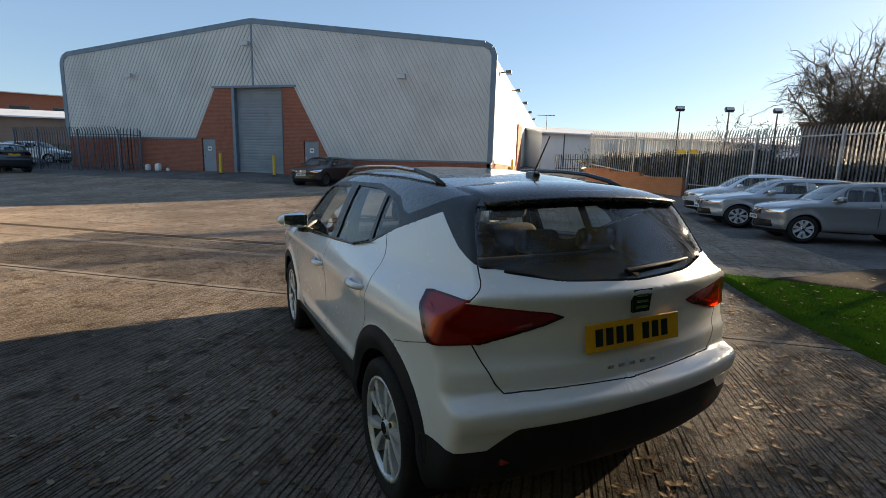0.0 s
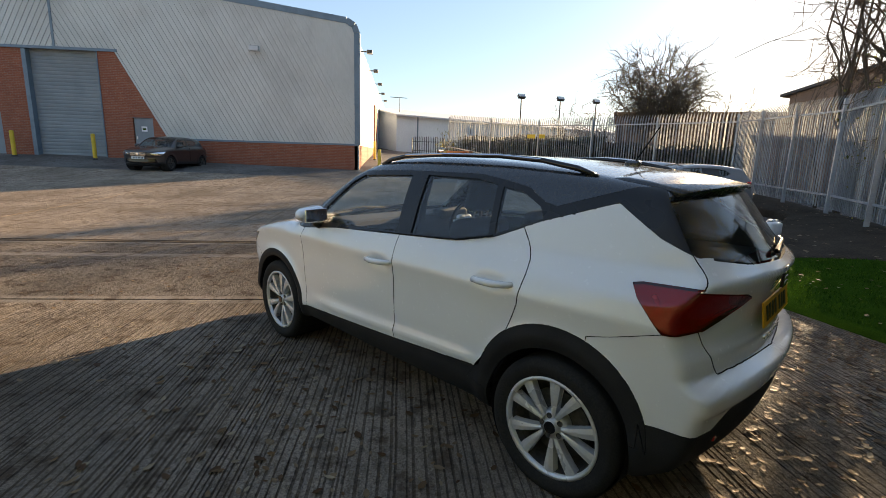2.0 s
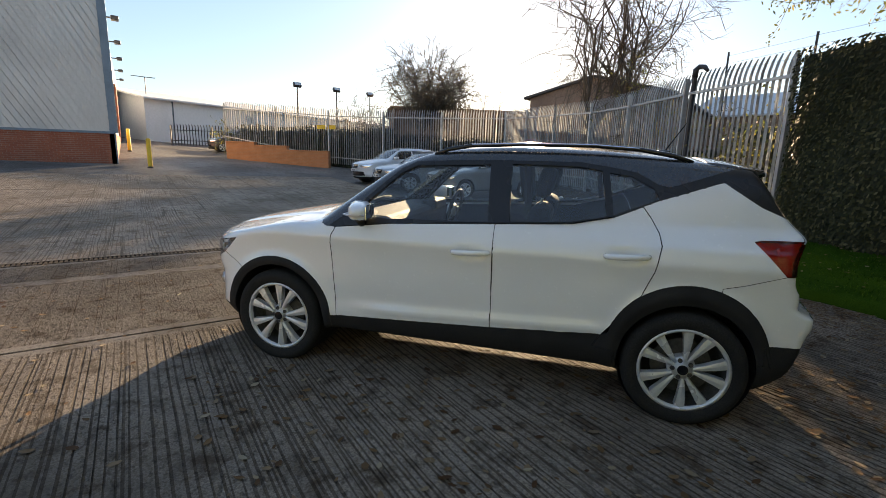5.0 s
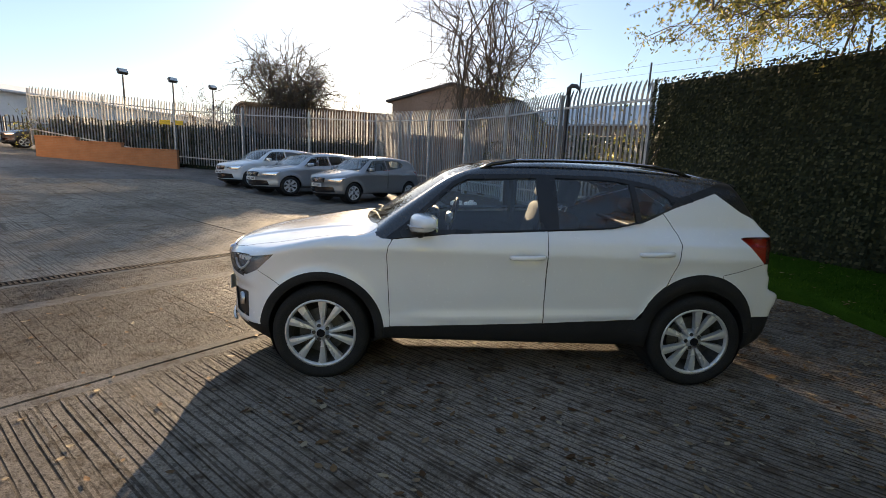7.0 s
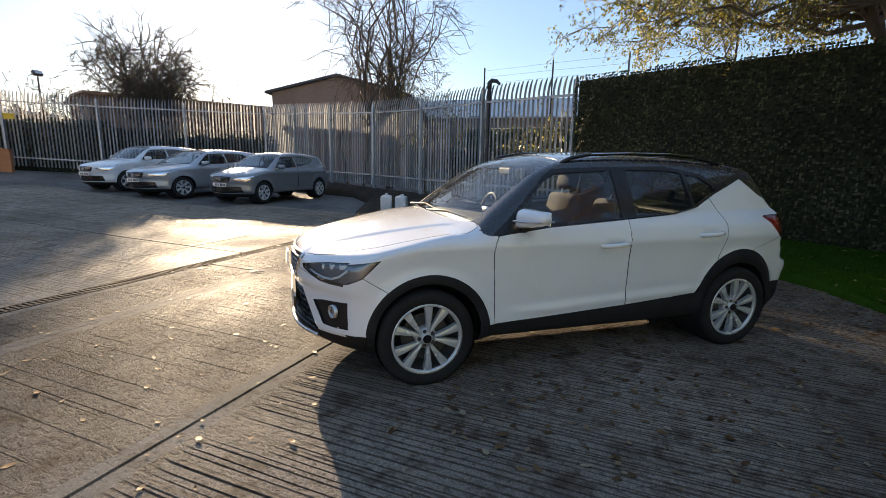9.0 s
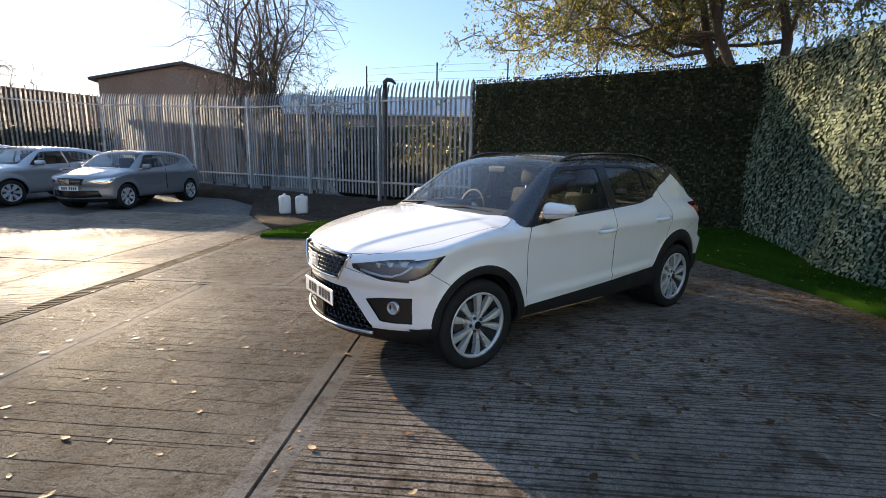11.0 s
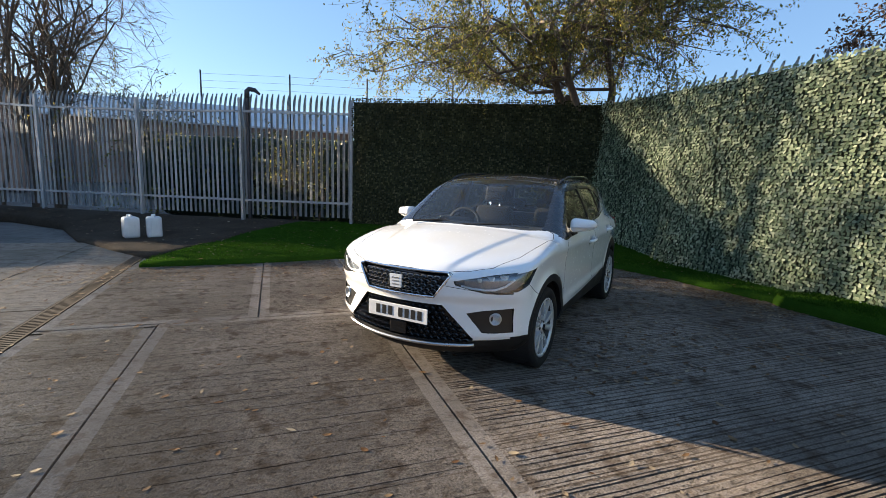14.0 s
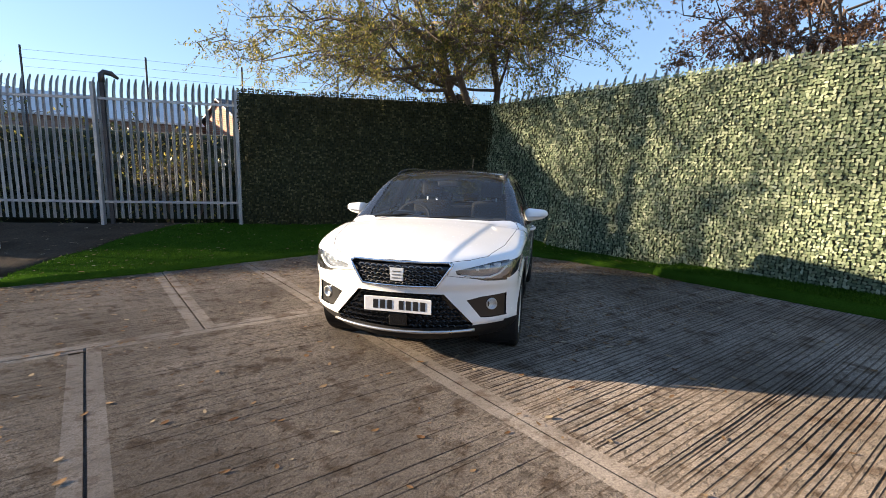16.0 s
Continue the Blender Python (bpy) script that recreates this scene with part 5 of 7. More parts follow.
    part("brick_wall", upright_bm([(-13.28, 0.2), (WX1, 0.2), (WX1, 1.9), (-12.63, 1.9), (-13.16, 2.86), (-13.28, 2.86)], YW - 0.02, YW + 0.25), BRICK, w)
    part("lintel", box_bm(-20.0, -14.6, YW - 0.10, YW, 5.76, 5.88), TRIM_BLUE, w)
    for x in (-18.72, -15.5):
        part("door_jamb", box_bm(x - 0.02, x + 0.16 if x < -17 else x + 0.02, YW - 0.06, YW + 0.3, 0.3, 5.78), TRIM_BLUE, w)
    roller = part("roller_door", box_bm(-18.7, -15.5, YW + 0.22, YW + 0.26, 0.4, 5.8), ROLLER, w, "grey steel roller door, shut")
    for i in range(30):
        z = 0.95 + i * 0.162
        bm = prism_bm([(0, 0), (0.012, 0.03), (0.016, 0.08), (0.012, 0.13), (0, 0.158)], -18.55, -15.5, Matrix(((0, 0, 1, 0), (-1, 0, 0, YW + 0.22), (0, 1, 0, z), (0, 0, 0, 1))))
        part("door_slat", bm, ROLLER, roller)
    for x0, x1, zt in ((-20.92, -20.02, 2.92), (-14.18, -13.30, 2.84)):
        d = part("steel_door", soft_box(x0, x1, YW + 0.06, YW + 0.11, 0.85, zt, 0.01, 1), DOOR_GREY, w, "grey-blue steel personnel door")
        part("door_sign", box_bm(x0 + 0.32, x0 + 0.58, YW + 0.05, YW + 0.058, 2.22, 2.46), WHITE_PLATE, d, "small white and green notice")
        part("sign_bar", box_bm(x0 + 0.37, x0 + 0.53, YW + 0.045, YW + 0.052, 2.30, 2.38), TURF, d)
        part("door_handle", box_bm(x0 + 0.08, x0 + 0.12, YW + 0.03, YW + 0.06, 1.85, 2.0), SATIN, d)
        part("door_frame", box_bm(x0 - 0.03, x1 + 0.03, YW - 0.01, YW + 0.12, zt, zt + 0.06), TRIM_BLUE, w)
    # lamps on the front and along the side
    for x, z in ((-25.6, 6.55), (-8.35, 6.18), (RIDGE - 0.2, 8.1)):
        l = part("wall_light", soft_box(x - 0.22, x + 0.22, YW - 0.42, YW - 0.20, z - 0.13, z + 0.1, 0.03), ROOF_GREY, w, "grey floodlight on a bracket", m=pose(0, 0, 0))
        part("light_bracket", box_bm(x - 0.03, x + 0.03, YW - 0.22, YW, z - 0.04, z + 0.04), DARK_STEEL, l)
    for i, y in enumerate((YW + 3, YW + 9, YW + 15, YW + 21, YW + 27)):
        z = 6.9
        l = part("wall_light", soft_box(WX1 + 0.25, WX1 + 0.55, y - 0.2, y + 0.2, z - 0.1, z + 0.08, 0.03), DARK_STEEL, w)
        part("light_bracket", box_bm(WX1 - 0.05, WX1 + 0.3, y - 0.03, y + 0.03, z - 0.03, z + 0.03), DARK_STEEL, l)
    part("side_base", box_bm(WX1 - 0.2, WX1 + 0.03, YW + 0.3, YW + 44, 0.2, 1.9), BRICK, w)
    part("side_doorway", box_bm(WX1 - 0.1, WX1 + 0.06, YW + 14, YW + 17.5, 0.8, 5.2), BRICK, w, "brick surround of a side door")
    part("corner_post", box_bm(WX1 - 0.16, WX1 + 0.05, YW - 0.02, YW + 0.25, 0.3, 7.1), TRIM_BLUE, w)


warehouse()


def bollard(x, y, hgt=1.15):
    z = level(x, y)
    b = thing("bollard", "yellow painted steel bollard beside the warehouse", "bollard", pose(x, y, z - 0.02), "yellow bollards")
    part("post", lathe_bm([(0.085, 0), (0.085, hgt - 0.04), (0.07, hgt), (0.001, hgt + 0.015)], 20, Matrix.Rotation(radians(90), 4, "X")), YELLOW, b, "", True)
    part("collar", lathe_bm([(0.11, -0.02), (0.11, 0.03), (0.086, 0.05)], 20, Matrix.Rotation(radians(90), 4, "X")), DARK_STEEL, b)


for bx, by in ((-19.15, 23.8), (-15.6, 23.7), (-2.5, 23.5), (-3.15, 31.0)):
    bollard(bx, by)


def drum(x, y, z, turn, s=1.0, label="white plastic jerrycan with moulded handle on the ground"):
    d = thing("jerrycan", label, "jerrycan", pose(x, y, z, 0, 0, turn) @ Matrix.Scale(s, 4), "white jerrycans")
    part("body", soft_box(-0.15, 0.15, -0.13, 0.13, 0, 0.40, 0.045), CAN_PLASTIC, d, "", True)
    part("handle", tube_bm([(-0.10, 0, 0.385), (-0.09, 0, 0.42), (0.03, 0, 0.42), (0.045, 0, 0.385)], 0.022, 8), CAN_PLASTIC, d, "", True)
    part("cap", lathe_bm([(0.035, -0.39), (0.035, -0.445), (0.001, -0.445)], 16, pose(0.1, 0, 0) @ Matrix.Rotation(radians(90), 4, "X") @ Matrix.Diagonal((1, 1, 1, 1))), CAN_PLASTIC, d)
    part("cap_ring", soft_box(0.065, 0.135, -0.035, 0.035, 0.39, 0.44, 0.01), CAN_PLASTIC, d)
    for k in (-0.06, 0.06):
        part("rib", soft_box(-0.154, 0.154, k - 0.012, k + 0.012, 0.06, 0.34, 0.006), CAN_PLASTIC, d)


drum(5.42, 8.72, 0.06, 25, 1.05, "white jerrycan with a grey worn label on dark soil")
drum(5.47, 8.32, 0.06, 15, 1.05, "white plastic jerrycan standing on dark soil")
for bx, big in ((-24.4, 0.85), (-23.65, 1.0)):
    drum(bx, 23.9, level(bx, 23.9), 0, big, "white plastic drum by the warehouse wall")
drum(-22.95, 23.9, level(-22.95, 23.9), 0, 0.45, "small white can by the warehouse wall")

# ---- palisade fences ----
def pale_mesh(hgt):
    """One pale: a W-shaped steel strip with a split, outward curved head."""
    bm = bmesh.new()
    rows = []
    for z, out, wd in ((0, 0, 1), (hgt - 0.35, 0, 1), (hgt - 0.2, -0.012, 1), (hgt - 0.09, -0.05, 0.95), (hgt, -0.10, 0.35)):
        rows.append([bm.verts.new((k * 0.034 * wd, out + d, z)) for k, d in ((-0.95, 0.012), (-0.55, -0.006), (0, 0.008), (0.55, -0.006), (0.95, 0.012))])
    for a, b in zip(rows, rows[1:]):
        for k in range(4):
            bm.faces.new((a[k], a[k + 1], b[k + 1], b[k]))
    bmesh.ops.solidify(bm, geom=list(bm.faces), thickness=0.003)
    me = bpy.data.meshes.new("pale")
    bm.to_mesh(me)
    bm.free()
    return me


def palisade(label, nodes, mtl, pitch=0.132, near=True, rail_in=0.35):
    """A run of pales on two rails between posts; nodes: x, y, foot height, top height."""
    f = thing("palisade_fence", label, "fence")
    pale = pale_mesh(2.0)
    pale.materials.append(mtl)
    for (x0, y0, a0, b0), (x1, y1, a1, b1) in zip(nodes, nodes[1:]):
        ln = math.hypot(x1 - x0, y1 - y0)
        ang = math.degrees(math.atan2(y1 - y0, x1 - x0))
        bays = max(1, round(ln / 2.75))
        for bay in range(bays):
            s0, s1 = bay / bays, (bay + 1) / bays
            px, py = x0 + (x1 - x0) * s0, y0 + (y1 - y0) * s0
            za_, zb_ = a0 + (a1 - a0) * s0, b0 + (b1 - b0) * s0
            part("post", box_bm(-0.032, 0.032, 0.03, 0.12, za_ - 0.4, zb_ - 0.12), mtl, f, m=pose(px, py, 0, 0, 0, ang))
            for off in (rail_in, None):
                p = []
                for s in (s0, s1):
                    za2, zb2 = a0 + (a1 - a0) * s, b0 + (b1 - b0) * s
                    p.append((x0 + (x1 - x0) * s, y0 + (y1 - y0) * s, za2 + rail_in if off else zb2 - 0.42))
                bm = bmesh.new()
                d = (Vector(p[1]) - Vector(p[0])).normalized()
                n = Vector((-d.y, d.x, 0)) * 0.02
                u = Vector((0, 0, 0.025))
                vs = [bm.verts.new(Vector(q) + n * 1.6 + c) for q in p for c in (n + u, -n + u, -n - u, n - u)]
                for k in range(4):
                    bm.faces.new((vs[k], vs[(k + 1) % 4], vs[4 + (k + 1) % 4], vs[4 + k]))
                bmesh.ops.recalc_face_normals(bm, faces=bm.faces)
                part("rail", bm, mtl, f)
            n = round(ln / bays / pitch)
            for i in range(n):
                s = s0 + (s1 - s0) * (i + 0.5) / n
                za2, zb2 = a0 + (a1 - a0) * s, b0 + (b1 - b0) * s
                jig = random.uniform(-0.25, 0.25)
                part("pale", pale, None, f, m=pose(x0 + (x1 - x0) * s, y0 + (y1 - y0) * s, za2, 0, jig, ang) @ Matrix.Diagonal((1, 1, (zb2 - za2 + random.uniform(-0.012, 0.012)) / 2.0, 1)))
    px, py, a, b = nodes[-1]
    part("post", box_bm(-0.032, 0.032, 0.03, 0.12, a - 0.4, b - 0.12), mtl, f, m=pose(px, py, 0))
    return f


NEAR_FENCE = [(5.745, 4.26, 0.42, 3.24), (6.87, 6.67, 0.42, 3.26), (8.36, 9.1, 0.42, 3.28), (9.94, 11.73, 0.42, 3.36), (12.24, 18.86, 0.5, 3.62)]
FAR_FENCE = [(12.24, 18.86, 0.45, 3.62), (8.3, 24.2, 0.6, 3.66), (6.3, 27.0, 0.75, 3.75), (1.6, 31.3, 1.75, 4.08)]
near_fence = palisade("galvanised steel palisade fence along the yard edge", NEAR_FENCE, GALV)
far_fence = palisade("galvanised palisade fence with yellow warning signs behind parked cars", FAR_FENCE, GALV)
for dx in (0.0, 0.62):
    part("warning_sign", box_bm(dx, dx + 0.5, -0.03, -0.02, 0, 0.22), YELLOW, far_fence, "yellow warning sign", m=pose(5.75, 27.42, 2.62, 0, 0, -42))
palisade("blue-grey painted palisade gates beside the warehouse", [(-33.5, 22.9, 0.85, 3.35), (-31.6, 22.9, 0.85, 3.4), (-25.4, 23.0, 0.9, 3.42), (-25.2, 24.2, 0.95, 3.45)], FENCE_BLUE, 0.2)
palisade("low dark palisade fence before the white shed", [(-0.6, 40.5, 1.5, 3.0), (4.5, 38.5, 1.5, 3.0)], DARK_STEEL, 0.2)
# gate posts and a bent dark camera post on the near fence
gp = thing("camera_post", "dark steel post with a drooping camera head at the fence", "post", pose(6.80, 6.55, 0.2, 0, 0, 62))
part("shaft", box_bm(-0.035, 0.035, -0.035, 0.035, 0, 2.95, 0.008), DARK_STEEL, gp)
part("head", tube_bm([(0, 0, 2.95), (0, 0, 3.1), (-0.02, -0.06, 3.16), (-0.14, -0.1, 3.14), (-0.26, -0.1, 3.05)], [0.06, 0.06, 0.055, 0.05, 0.03], 8), DARK_STEEL, gp, "", True)
for px, py, pz in ((9.5, 5.5, 4.27), (8.6, 3.4, 4.2), (7.4, 1.2, 4.15), (10.8, 8.0, 4.4)):
    p = thing("wire_post", "thin dark steel post behind the fence", "post", pose(px, py, 0), "wire posts")
    part("shaft", tube_bm([(0, 0, 0), (0, 0, pz)], 0.025, 6), DARK_STEEL, p)
w = thing("strand_wire", "thin wires strung between posts behind the fence", "wire")
for k in range(3):
    part("wire", tube_bm([(10.8, 8.0, 4.3 - k * 0.2), (9.5, 5.5, 4.2 - k * 0.2), (8.6, 3.4, 4.12 - k * 0.2), (7.4, 1.2, 4.08 - k * 0.2)], 0.003, 4), DARK_STEEL, w)

# ---- leaf screens ----
def leaf_screen(label, a, b, z0, z1, seed, step=0.046, mtl=None, net=None):
    """Panels of plastic ivy on netting, fixed to a fence; leaves stand off to the left of the line a-b."""
    rng = np.random.default_rng(seed)
    ln = math.hypot(b[0] - a[0], b[1] - a[1])
    f = thing("ivy_screen", label, "hedge screen", pose(a[0], a[1], 0, 0, 0, math.degrees(math.atan2(b[1] - a[1], b[0] - a[0]))))
    part("netting", box_bm(0, ln, -0.06, -0.03, z0, min(net or z1, z1 - 0.06)), BACKING, f)
    panels = max(1, round(ln / 1.0))
    for k in range(panels):
        xs0, xs1 = ln * k / panels, ln * (k + 1) / panels
        nx, nz = round((xs1 - xs0) / step), int((z1 - z0) / step * 1.08)
        sag, lift = rng.uniform(-0.015, 0.015), rng.uniform(-0.03, 0.03)
        verts, faces = [], []
        for j in range(nz):
            for i in range(nx):
                x = xs0 + (i + 0.5 + rng.uniform(-0.16, 0.16)) * (xs1 - xs0) / nx
                z = z0 + (j + 0.5 + rng.uniform(-0.16, 0.16)) * step / 1.08
                if z > z1 - 0.03 + lift + 0.035 * math.sin(x * 9 + k) + rng.uniform(-0.03, 0.03) or (net and rng.random() < 0.06 * min(1, max(0, (z - net + 0.3) / 0.3))):
                    continue
                wave = 0.035 * math.sin(x * 2.3 + 0.8 * z + k) + 0.03 * math.sin(z * 3.1 + x) + 0.05 * rng.random() + sag
                s = step * rng.uniform(0.50, 0.64)
                rot = rng.uniform(-0.4, 0.4) + (math.pi / 2 if (i + j) % 2 else 0)
                tip, tw = rng.uniform(-0.15, 0.75), rng.uniform(-0.5, 0.5)
                c, sn = math.cos(rot), math.sin(rot)
                base = len(verts)
                for u, w_ in ((-1.05, 0.5), (0.5, 0.62), (1.15, 0.1), (0.9, -0.5), (-0.8, -0.66)):
                    lx, lz = (u * c - w_ * sn) * s, (u * sn + w_ * c) * s
                    verts.append((x + lx, 0.035 + wave - lz * tip + lx * tw, z + lz))
                faces += [(base, base + 1, base + 2, base + 3, base + 4)]
        me = bpy.data.meshes.new("leaves")
        me.from_pydata(verts, [], faces)
        ob = part("leaves", me, mtl or SCREEN_LEAF, f)
        tagged(ob, kind="stuff")
    return f


leaf_screen("artificial ivy screen fixed to the fence, coloured dark green for shade", (3.04, -0.77), (5.735, 4.24), 0.24, 3.2, 3, 0.046, SHADED_SCREEN_LEAF, 3.1)
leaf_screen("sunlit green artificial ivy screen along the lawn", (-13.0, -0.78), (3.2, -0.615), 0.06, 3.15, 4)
palisade("galvanised fence carrying the ivy screen", [(-13.0, -1.12, 0.2, 3.33), (3.2, -0.95, 0.2, 3.33)], GALV, 0.2)
palisade("galvanised fence carrying the dark ivy screen", [(3.47, -0.78, 0.2, 3.16), (6.02, 4.02, 0.2, 3.16)], GALV, 0.18)

# ---- lawn and soil ----
BANK_LINE = [(3.04, -0.77), (5.735, 4.24), (6.87, 6.67), (8.36, 9.1), (9.94, 11.73), (12.24, 18.86)]


def bank(x, y):
    """The ground rises gently to the foot of the fence."""
    near = 9.0
    for (ax, ay), (bx, by) in zip(BANK_LINE, BANK_LINE[1:]):
        dx, dy = bx - ax, by - ay
        k = min(1.0, max(0.0, ((x - ax) * dx + (y - ay) * dy) / (dx * dx + dy * dy)))
        near = min(near, math.hypot(x - ax - k * dx, y - ay - k * dy))
    return 0.24 * max(0.0, 1 - near / 2.1)



def smooth_outline(pts, n=6):
    out = []
    k = len(pts)
    for i in range(k):
        p0, p1, p2, p3 = (Vector(pts[(i + j - 1) % k]) for j in range(4))
        for s in range(n):
            t = s / n
            out.append(tuple(0.5 * (2 * p1 + (p2 - p0) * t + (2 * p0 - 5 * p1 + 4 * p2 - p3) * t * t + (3 * p1 - p0 - 3 * p2 + p3) * t**3)))
    return out


def mat_bed(name, outline, hgt, mtl, label, category, parent=None, lift=None, slump=0.05):
    """A low bed with a rounded rim, over an outline in x, y."""
    bm = bmesh.new()
    n = len(outline)
    cen = Vector((sum(p[0] for p in outline) / n, sum(p[1] for p in outline) / n))
    rings = []
    for inset, z in ((-0.01, -0.03), (-0.005, hgt * 0.45), (slump * 0.5, hgt * 0.88), (slump * 1.6, hgt)):
        ring = []
        for i in range(n):
            p, a, b = Vector(outline[i]), Vector(outline[i - 1]), Vector(outline[(i + 1) % n])
            d = (b - a).normalized()
            nrm = Vector((-d.y, d.x))
            q = p + nrm * inset
            ring.append(bm.verts.new((q.x, q.y, z)))
        rings.append(ring)
    for r0, r1 in zip(rings, rings[1:]):
        for i in range(n):
            bm.faces.new((r0[i], r0[(i + 1) % n], r1[(i + 1) % n], r1[i]))
    f = bm.faces.new(rings[-1])
    f.normal_update()
    bmesh.ops.triangulate(bm, faces=[f])
    if lift:
        for _ in range(3):
            es = [e for e in {e for f in bm.faces if abs(f.normal.z) > 0.5 for e in f.edges} if e.calc_length() > 0.7]
            bmesh.ops.subdivide_edges(bm, edges=es, cuts=1)
            bmesh.ops.triangulate(bm, faces=[f for f in bm.faces if len(f.verts) > 4])
    for v in bm.verts:
        if v.co.z > 0:
            v.co.z += (lift(v.co.x, v.co.y) if lift else 0) + random.uniform(-0.006, 0.006)
    ob = part(name, bm, mtl, smooth=True)
    return tagged(ob, label, category, kind="structure")


def area(o):
    return sum(o[i][0] * o[(i + 1) % len(o)][1] - o[(i + 1) % len(o)][0] * o[i][1] for i in range(len(o))) / 2


LAWN_EDGE = [(2.42, 7.9), (2.45, 6.9), (2.52, 5.9), (2.70, 4.9), (2.85, 3.9), (2.95, 3.0), (2.9, 2.2), (2.5, 1.35), (1.7, 0.75), (0.9, 0.42), (0.1, 0.22), (-0.7, 0.10), (-1.3, 0.0), (-1.9, -0.06)]
LAWN = LAWN_EDGE + [(-2.0, -1.0), (0.5, -1.0), (3.35, -0.95), (4.65, 1.5), (5.95, 4.0), (6.3, 5.4), (5.3, 6.6), (4.2, 7.35), (3.2, 7.75)]
mat_bed("lawn", LAWN, 0.085, TURF, "bright green artificial turf with a raised rolled edge", "lawn", lift=bank)
STRIP = [(-1.42, 0.0), (-1.6, 0.10), (-2.4, 0.07), (-3.6, 0.10), (-6.0, 0.06), (-9.0, 0.1), (-13.0, 0.05), (-13.0, -1.1), (-6.0, -1.05), (-1.5, -1.0)]
mat_bed("lawn_strip", STRIP if area(STRIP) > 0 else STRIP[::-1], 0.135, TURF, "overlapping strip of artificial turf along the ivy screen", "lawn")
SOIL_BED = [(3.1, 7.9), (4.2, 7.4), (5.3, 6.65), (6.0, 5.4), (5.7, 4.3), (7.1, 5.2), (8.6, 8.2), (10.4, 11.4), (12.8, 18.0), (12.0, 20.0), (9.6, 15.0), (9.2, 12.2), (7.6, 10.6), (5.4, 9.6), (4.0, 8.6)]


def soil_lift(x, y):
    return bank(x, y) + 0.03 * noise.noise((x * 1.3, y * 1.3, 0)) + (0.0 if y < 12 else min(0.16, (y - 12) * 0.03))


mat_bed("soil_bed", SOIL_BED if area(SOIL_BED) > 0 else SOIL_BED[::-1], 0.075, SOIL, "dark soil bed with leaf litter along the fence", "soil", lift=soil_lift, slump=0.2)


def inside_poly(x, y, o):
    c = False
    for i in range(len(o)):
        (x0, y0), (x1, y1) = o[i], o[(i + 1) % len(o)]
        if (y0 > y) != (y1 > y) and x < (x1 - x0) * (y - y0) / (y1 - y0) + x0:
            c = not c
    return c


def grass_blades():
    rng = np.random.default_rng(8)
    verts, faces = [], []
    for outl, z, n, box in ((LAWN, 0.085, 60000, (-2, 6.1, -0.7, 7.9)), (STRIP, 0.135, 9000, (-6, -1.4, -0.7, 0.12))):
        k = 0
        while k < n:
            x, y = rng.uniform(box[0], box[1]), rng.uniform(box[2], box[3])
            k += 1
            if not inside_poly(x, y, outl):
                continue
            a, hgt = rng.uniform(0, 6.28), rng.uniform(0.014, 0.034)
            dx, dy = math.cos(a) * 0.006, math.sin(a) * 0.006
            b, zb = len(verts), z + (bank(x, y) if outl is LAWN else 0) - 0.004
            verts += [(x - dx, y - dy, zb), (x + dx, y + dy, zb), (x + rng.uniform(-0.015, 0.015), y + rng.uniform(-0.015, 0.015), zb + hgt)]
            faces.append((b, b + 1, b + 2))
    me = bpy.data.meshes.new("grass")
    me.from_pydata(verts, [], faces)
    tagged(part("grass", me, GRASS), "short green artificial grass blades on the lawn", "grass", kind="stuff")


grass_blades()


